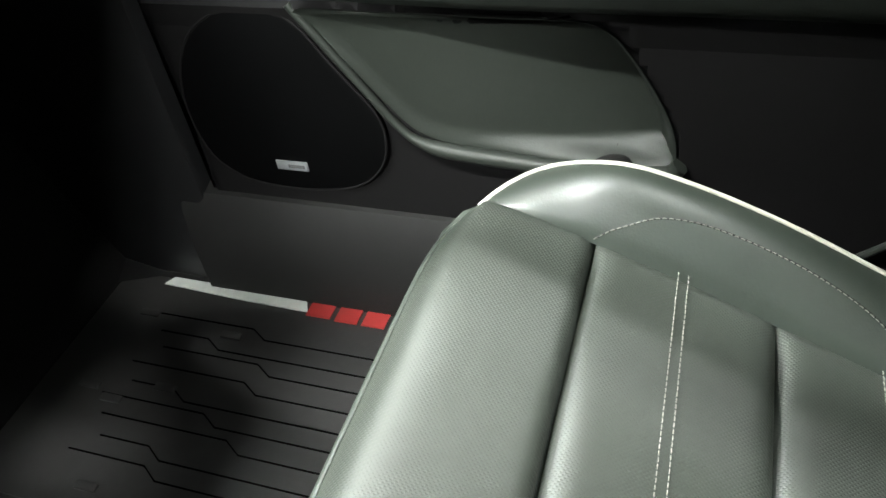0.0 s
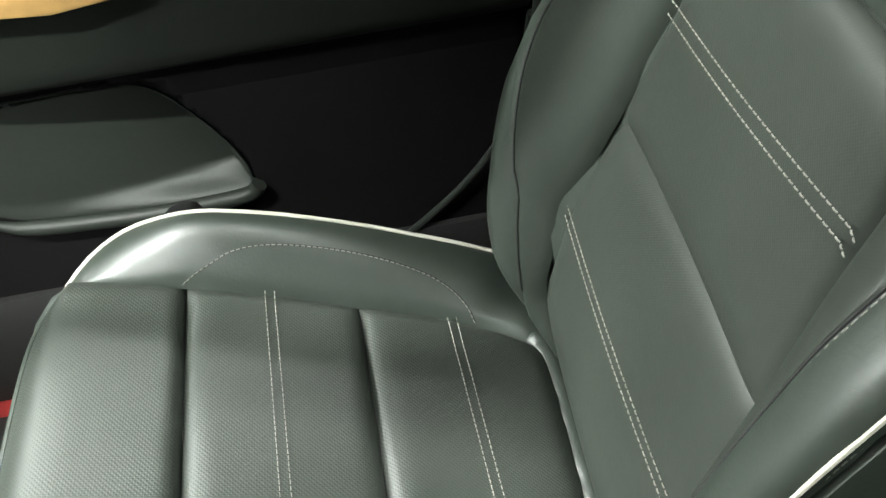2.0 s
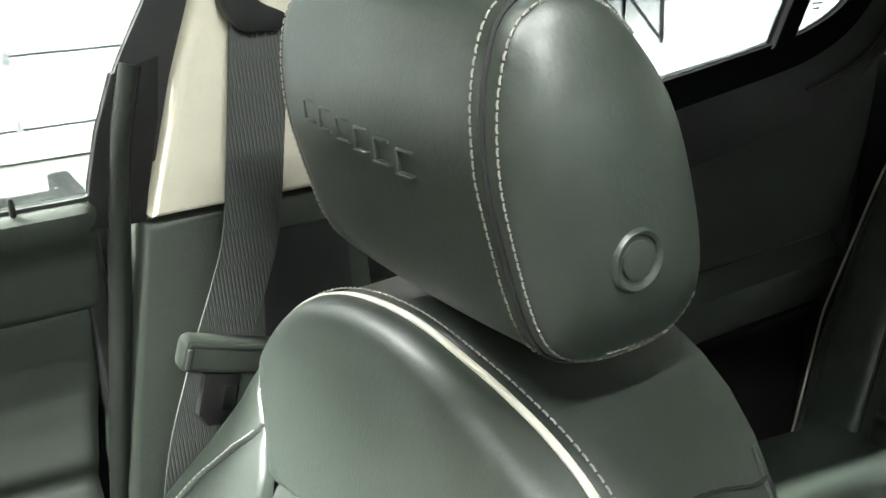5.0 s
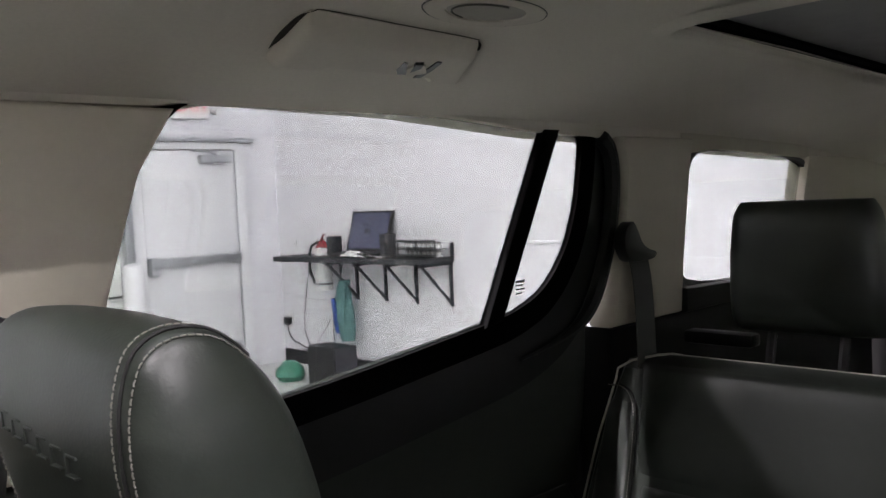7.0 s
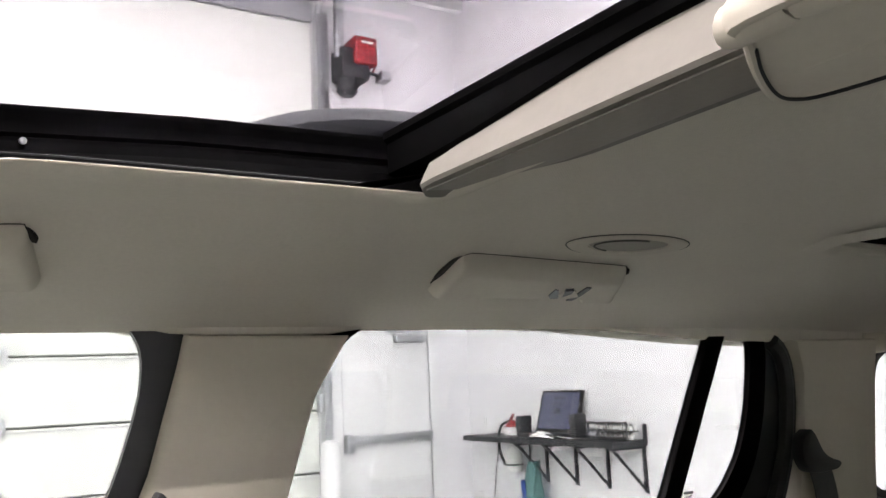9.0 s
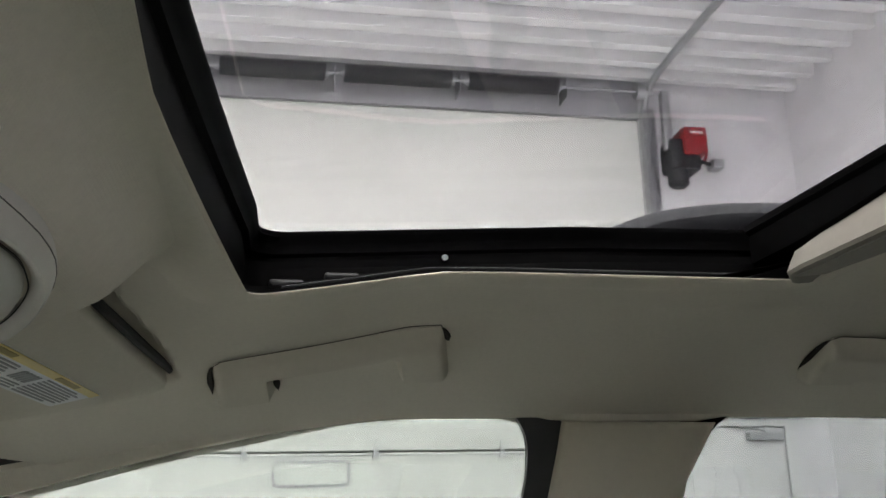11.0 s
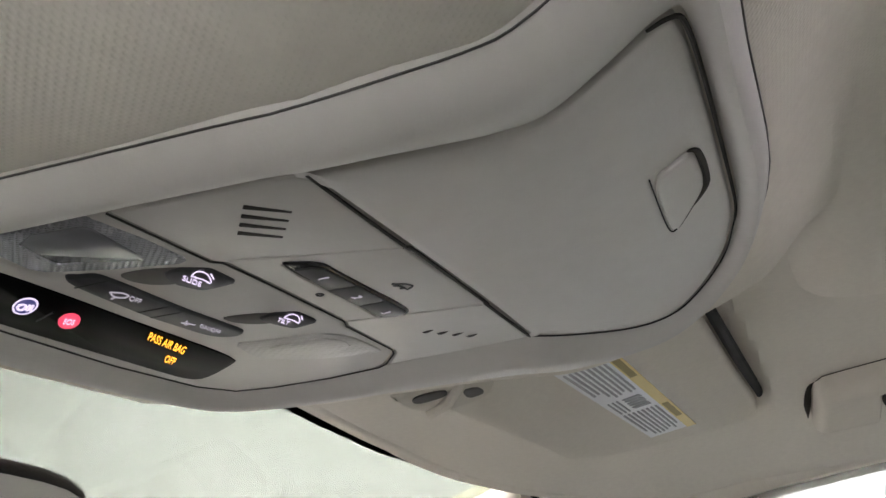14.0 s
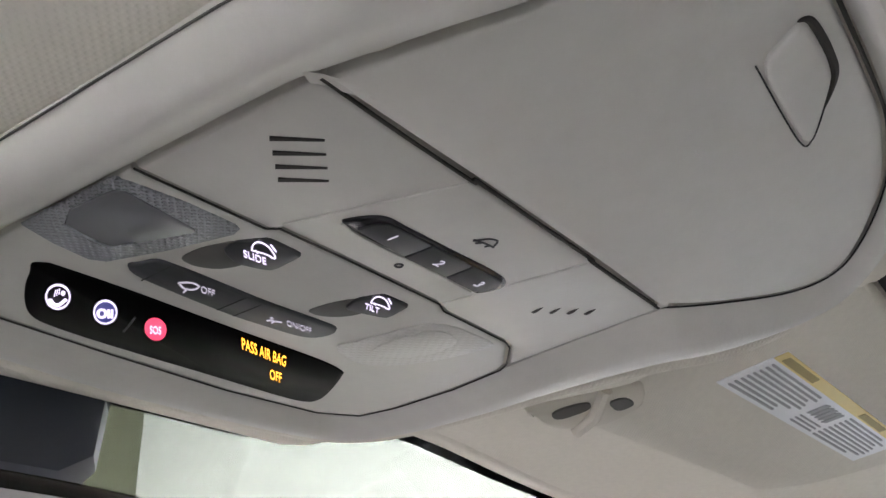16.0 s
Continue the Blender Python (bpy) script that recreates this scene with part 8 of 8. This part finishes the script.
def exit_door():
    t = thing("exit_door", "closed white steel exit door with a panic bar", "door", "", "structure", at=(WALL_X, -3.6, FLOOR_Z))
    y0, y1, top = -4.02, -3.13, 1.60
    part("door_leaf", box(WALL_X - 0.045, WALL_X - 0.003, y0, y1, FLOOR_Z + 0.01, top - 0.015, 0.003), DOORPAINT, t)
    part("door_frame", frame_plate([(y0 - 0.11, FLOOR_Z), (y1 + 0.11, FLOOR_Z), (y1 + 0.11, top + 0.06), (y0 - 0.11, top + 0.06)], [(y0 - 0.01, FLOOR_Z), (y1 + 0.01, FLOOR_Z), (y1 + 0.01, top), (y0 - 0.01, top)], WALL_X - 0.06, WALL_X), DOORPAINT, t, smooth=False)
    part("drip_cap", box(WALL_X - 0.10, WALL_X, y0 - 0.20, y1 + 0.14, top + 0.062, top + 0.10, 0.004), STEEL, t)
    part("panic_bar", box(WALL_X - 0.115, WALL_X - 0.07, y0 + 0.02, y1 - 0.04, 0.585, 0.655, 0.008), STEEL, t, "long metal push bar")
    part("bar_end", box(WALL_X - 0.13, WALL_X - 0.045, y1 - 0.07, y1 - 0.0, 0.51, 0.67, 0.01), STEEL, t)
    part("bar_end", box(WALL_X - 0.11, WALL_X - 0.045, y0 + 0.0, y0 + 0.06, 0.57, 0.665, 0.01), STEEL, t)
    part("door_closer", box(WALL_X - 0.12, WALL_X - 0.045, y0 + 0.06, y0 + 0.36, 1.475, 1.545, 0.008), STEEL, t, "grey door closer")
    part("closer_arm", tube([(WALL_X - 0.10, y0 + 0.2, 1.55), (WALL_X - 0.20, y0 + 0.32, 1.57), (WALL_X - 0.06, y0 + 0.42, 1.585)], 0.012, 6), STEEL, t)
    part("kick_plate", box(WALL_X - 0.049, WALL_X - 0.0455, y0 + 0.03, y1 - 0.03, FLOOR_Z + 0.02, FLOOR_Z + 0.27), STEEL, t, "brushed steel kick plate", smooth=False)
    part("door_gap", box(WALL_X - 0.047, WALL_X - 0.046, y0 - 0.008, y0 + 0.004, FLOOR_Z + 0.02, top), STEEL, t, smooth=False)
    settle(t)
    s = thing("exit_sign", "white exit sign with red letters above the door", "exit sign", at=(WALL_X - 0.05, -3.61, 1.92))
    b = part("sign_box", box(WALL_X - 0.09, WALL_X, -3.79, -3.44, 1.865, 2.075, 0.008), WHITEPRINT, s)
    words("EXIT", 0.165, Matrix.Translation((WALL_X - 0.0925, -3.615, 1.972)) @ Matrix.Rotation(radians(-90), 4, "Z") @ Matrix.Rotation(radians(90), 4, "X"), glow("exit_red", (0.9, 0.04, 0.08), 2.6), s, 0.002)
    part("lamp_head", tube([(WALL_X - 0.05, -3.84, 1.95), (WALL_X - 0.13, -3.86, 1.93)], 0.035, 12), DOORPAINT, s)
    settle(s)
    k = thing("wall_switch", "small grey push-button station on the wall", "switch", at=(WALL_X, -2.92, 0.95))
    part("switch_box", box(WALL_X - 0.07, WALL_X, -3.0, -2.90, 0.88, 1.04, 0.006), STEEL, k)
    for z in (0.92, 0.96, 1.0):
        part("push_button", tube([(WALL_X - 0.07, -2.95, z), (WALL_X - 0.085, -2.95, z)], 0.015, 10), REDPAINT if z < 0.95 else INK, k)
    settle(k)
    c = thing("guard_post", "white painted guard post beside the roll-up door", "post", at=(WALL_X - 0.35, -2.80, FLOOR_Z))
    part("post", loft([[(WALL_X - 0.45 + r * math.cos(a), -2.82 + r * math.sin(a), z) for a in (2 * math.pi * q / 20 for q in range(20))] for r, z in ((0.085, FLOOR_Z), (0.085, 0.60), (0.075, 0.64), (0.04, 0.66))]), DOORPAINT, c)
    settle(c)


exit_door()


def wall_shelf():
    t = thing("wall_shelf", "black wall shelf on triangular steel brackets", "shelf", at=(5.6, WALL_Y, 0.6))
    x0, x1, yf = 4.62, 6.58, WALL_Y + 0.36
    part("board", box(x0, x1, WALL_Y + 0.005, yf, 0.565, 0.61, 0.004), DARKMETAL, t)
    for x in (4.66, 5.06, 5.44, 5.82):
        b = part("bracket", box(x - 0.012, x + 0.012, WALL_Y + 0.003, WALL_Y + 0.025, 0.22, 0.565, 0.002), DARKMETAL, t, "black triangular bracket")
        part("strut", tube([(x, WALL_Y + 0.015, 0.24), (x, yf - 0.03, 0.56)], 0.012, 6), DARKMETAL, b)
        part("arm", box(x - 0.012, x + 0.012, WALL_Y + 0.01, yf - 0.01, 0.545, 0.565), DARKMETAL, b)
    part("end_upright", box(4.625, 4.645, WALL_Y + 0.004, WALL_Y + 0.03, 0.612, 0.72), DARKMETAL, t)
    settle(t)
    SCREEN = glow("laptop_screen", (0.16, 0.17, 0.36), 1.0)
    l = thing("laptop", "open black laptop with a lit blue-grey screen", "laptop", at=(5.520, WALL_Y + 0.25, 0.61))
    part("keyboard_base", box(5.270, 5.790, WALL_Y + 0.10, WALL_Y + 0.34, 0.612, 0.65, 0.01), RUBBER, l)
    lid = part("lid", loft([[(x, WALL_Y + 0.12 - 0.10 * f + d, 0.645 + 0.335 * f) for x, d in ((5.270, 0), (5.790, 0), (5.790, 0.02), (5.270, 0.02))] for f in (0, 1)]), RUBBER, l)
    part("screen", loft([[(x, WALL_Y + 0.12 - 0.10 * f + d, 0.645 + 0.335 * f) for x, d in ((5.295, 0.0205), (5.765, 0.0205), (5.765, 0.0225), (5.295, 0.0225))] for f in (0.09, 0.95)]), SCREEN, l, "lit screen", smooth=False)
    for x0, x1, f0, f1 in ((5.470, 5.610, 0.80, 0.84), (5.490, 5.630, 0.66, 0.69), (5.510, 5.590, 0.45, 0.58)):
        part("screen_line", loft([[(x, WALL_Y + 0.12 - 0.10 * f + d, 0.645 + 0.335 * f) for x, d in ((x0, 0.023), (x1, 0.023), (x1, 0.0235), (x0, 0.0235))] for f in (f0, f1)]), glow("screen_ink", (0.1, 0.1, 0.2), 0.3), l, smooth=False)
    settle(l)
    for x, h in ((5.87, 0.17), (5.17, 0.19)):
        s = thing("loudspeaker", "small grey desktop loudspeaker beside the laptop", "speaker", "loudspeakers on the shelf", at=(x, WALL_Y + 0.2, 0.61))
        part("cabinet", box(x - 0.036, x + 0.036, WALL_Y + 0.14, WALL_Y + 0.26, 0.612, 0.612 + h, 0.012), DARKMETAL, s)
        part("speaker_cone", tube([(x, WALL_Y + 0.255, 0.612 + h * 0.65), (x, WALL_Y + 0.266, 0.612 + h * 0.65)], 0.026, 16), DARKMETAL, s)
        settle(s)
    e = thing("fire_extinguisher", "red fire extinguisher hanging on the wall", "fire extinguisher", at=(6.12, WALL_Y + 0.15, 0.3))
    part("cylinder", loft([[(6.15 + r * math.cos(a), WALL_Y + 0.12 + r * math.sin(a), z) for a in (2 * math.pi * q / 18 for q in range(18))] for r, z in ((0.07, 0.30), (0.075, 0.32), (0.075, 0.56), (0.075, 0.64), (0.055, 0.69), (0.025, 0.71))]), WHITEPRINT, e, "pale cylinder")
    part("top_band", loft([[(6.15 + r * math.cos(a), WALL_Y + 0.12 + r * math.sin(a), z) for a in (2 * math.pi * q / 18 for q in range(18))] for r, z in ((0.062, 0.678), (0.060, 0.688), (0.045, 0.712), (0.028, 0.735))]), REDPAINT, e, "red shoulder")
    part("valve_handle", tube([(6.15, WALL_Y + 0.12, 0.71), (6.13, WALL_Y + 0.14, 0.75), (6.02, WALL_Y + 0.2, 0.79)], 0.014, 8), REDPAINT, e)
    part("hose", tube(smooth_line([(6.17, WALL_Y + 0.13, 0.73), (6.27, WALL_Y + 0.16, 0.68), (6.29, WALL_Y + 0.17, 0.5), (6.22, WALL_Y + 0.17, 0.36)], 14), 0.012, 8), RUBBER, e)
    part("strap", loft([[(6.15 + 0.079 * math.cos(a), WALL_Y + 0.12 + 0.079 * math.sin(a), z) for a in (2 * math.pi * q / 18 for q in range(18))] for z in (0.35, 0.365)]), RUBBER, e)
    settle(e)
    rk = thing("bottle_rack", "small black wire rack of spray bottles", "rack", at=(4.85, WALL_Y + 0.15, 0.61))
    for z in (0.628, 0.683, 0.738):
        part("rack_bar", tube([(4.64, WALL_Y + 0.20, z), (5.06, WALL_Y + 0.20, z)], 0.008, 6), DARKMETAL, rk)
    for x in (4.64, 4.85, 5.06):
        part("rack_post", box(x - 0.005, x + 0.005, WALL_Y + 0.19, WALL_Y + 0.20, 0.612, 0.742), DARKMETAL, rk, smooth=False)
    part("rack_shelf", box(4.64, 5.06, WALL_Y + 0.06, WALL_Y + 0.20, 0.668, 0.673), DARKMETAL, rk, smooth=False)
    settle(rk)
    for k in range(8):
        for z in (0.612, 0.674):
            bt = thing("bottle", "small white bottle with a dark cap in the rack", "bottle", "bottles in the rack", at=(4.67 + 0.052 * k, WALL_Y + 0.12, z))
            x = 4.67 + 0.052 * k
            part("bottle_body", tube([(x, WALL_Y + 0.12, z + 0.002), (x, WALL_Y + 0.12, z + 0.036)], 0.021, 10), WHITEPRINT, bt)
            part("bottle_cap", tube([(x, WALL_Y + 0.12, z + 0.036), (x, WALL_Y + 0.12, z + 0.052)], 0.014, 8), INK, bt)
            settle(bt)
    pp = thing("paper_pile", "crumpled white papers lying on the shelf", "paper", at=(5.4, WALL_Y + 0.3, 0.61))
    rng = random.Random(2)
    part("sheet", grid(lambda s, q: (5.30 + 0.30 * s, WALL_Y + 0.24 + 0.12 * q, 0.614 + 0.05 * math.sin(2.6 * s) * math.sin(3 * q) + 0.01 * rng.random()), 8, 5), WHITEPRINT, pp)
    part("sheet", grid(lambda s, q: (5.10 + 0.24 * s, WALL_Y + 0.22 + 0.13 * q, 0.614 + 0.03 * s * q + 0.006 * rng.random()), 6, 4), WHITEPRINT, pp)
    settle(pp)
    TEAL = material("teal_cloth", (0.10, 0.21, 0.21), 0.9, grain=0.3, grain_scale=15)
    BLUE = material("blue_cloth", (0.03, 0.07, 0.30), 0.8, grain=0.3, grain_scale=15)
    bag = thing("hanging_cloths", "teal and blue cleaning cloths hanging from a hook", "cloth", at=(5.87, WALL_Y + 0.15, 0.1))
    def cloth(x, w, z0, z1, mat, ph):
        part("cloth", loft([[(x + (w * (0.22 + 0.85 * math.sin(math.pi * min(f * 0.78 + 0.06, 1)))) * math.cos(a) * (1 + 0.35 * math.sin(3 * a + ph + 5 * f)) + 0.03 * math.sin(4 * f + ph), WALL_Y + 0.14 + 0.06 * math.sin(a), z1 + (z0 - z1) * f) for a in (2 * math.pi * q / 20 for q in range(20))] for f in np.linspace(0, 1, 12)]), mat, bag)
    cloth(5.84, 0.085, -0.12, 0.40, TEAL, 0.0)
    cloth(5.93, 0.06, -0.06, 0.24, BLUE, 1.7)
    part("hook", tube([(5.86, WALL_Y + 0.16, 0.40), (5.86, WALL_Y + 0.16, 0.56)], 0.008, 6), DARKMETAL, bag)
    settle(bag)
    cb = thing("cables", "loose grey cables hanging below the shelf", "cable", at=(6.2, WALL_Y + 0.05, 0.2))
    for k, pts in enumerate(([(6.46, 0.57), (6.56, 0.2), (6.60, -0.1), (6.48, -0.30), (6.38, -0.42)], [(5.96, 0.56), (6.1, 0.15), (6.32, -0.12), (6.48, -0.26)], [(5.98, 0.56), (6.02, 0.2), (6.0, -0.25), (6.05, -0.38)], [(5.92, 0.30), (6.1, 0.05), (6.12, -0.2)])):
        part("cable", tube([(a, WALL_Y + 0.04 + 0.01 * k, b) for a, b in smooth_line(pts, 24)], 0.0042, 6), INK, cb)
    settle(cb)
    o = thing("power_outlet", "white wall outlet with a black plug", "outlet", at=(6.92, WALL_Y, -0.05))
    part("cover_plate", box(6.83, 6.93, WALL_Y, WALL_Y + 0.008, -0.10, 0.06, 0.003), WHITEPRINT, o)
    part("plug", box(6.85, 6.91, WALL_Y + 0.008, WALL_Y + 0.07, -0.07, 0.0, 0.008), RUBBER, o)
    part("cord", tube([(p[0], WALL_Y + 0.05, p[1]) for p in smooth_line([(6.88, -0.05), (6.80, -0.2), (6.5, -0.28)], 10)], 0.006, 6), INK, o)
    settle(o)
    s = thing("light_switch", "white light switch plate on the wall", "switch", at=(6.75, WALL_Y, 0.7))
    part("plate", box(6.71, 6.78, WALL_Y, WALL_Y + 0.008, 0.65, 0.75, 0.003), WHITEPRINT, s)
    part("toggle", box(6.735, 6.755, WALL_Y + 0.008, WALL_Y + 0.018, 0.69, 0.715), WHITEPRINT, s)
    settle(s)
    pc = thing("computer_tower", "black computer tower standing on the floor", "computer", at=(5.75, -3.9, FLOOR_Z))
    part("case", box(5.45, 5.82, -4.15, -3.93, FLOOR_Z + 0.003, FLOOR_Z + 0.33, 0.01), DARKMETAL, pc)
    part("front_panel", box(5.46, 5.81, -3.93, -3.915, FLOOR_Z + 0.01, FLOOR_Z + 0.32, 0.006), RUBBER, pc)
    settle(pc)
    gb = thing("plastic_bag", "crumpled green plastic bag on the floor", "bag", at=(6.15, -3.95, FLOOR_Z))
    rng = random.Random(5)
    part("bag", loft([[(6.12 + r * math.cos(a) * (1 + 0.3 * rng.random()), -3.95 + r * math.sin(a) * (1 + 0.3 * rng.random()), FLOOR_Z + z) for a in (2 * math.pi * q / 14 for q in range(14))] for r, z in ((0.08, 0.003), (0.11, 0.05), (0.10, 0.1), (0.05, 0.16), (0.02, 0.17))]), material("green_plastic", (0.05, 0.22, 0.15), 0.4, grain=0.3, grain_scale=20), gb)
    settle(gb)
    w = thing("wall_column", "white boxed column standing against the wall", "column", "", "structure", at=(2.0, WALL_Y, FLOOR_Z))
    part("column", box(1.55, 1.85, WALL_Y, WALL_Y + 0.25, FLOOR_Z, CEIL_Z), WALLPAINT, w, smooth=False)
    settle(w)
    f = thing("wall_tap", "small metal tap with a pale pipe on the wall", "tap", at=(3.6, WALL_Y, 0.5))
    part("tap_body", tube([(3.60, WALL_Y, 0.45), (3.60, WALL_Y + 0.12, 0.45)], 0.022, 10), STEEL, f)
    part("tap_spout", tube([(3.60, WALL_Y + 0.1, 0.45), (3.62, WALL_Y + 0.14, 0.38)], 0.018, 8), STEEL, f)
    part("tap_handle", box(3.53, 3.67, WALL_Y + 0.07, WALL_Y + 0.09, 0.47, 0.49, 0.004), STEEL, f)
    part("wall_pipe", tube([(3.4, WALL_Y + 0.02, 0.72), (3.95, WALL_Y + 0.02, 0.72)], 0.012, 6), DOORPAINT, f)
    settle(f)


wall_shelf()
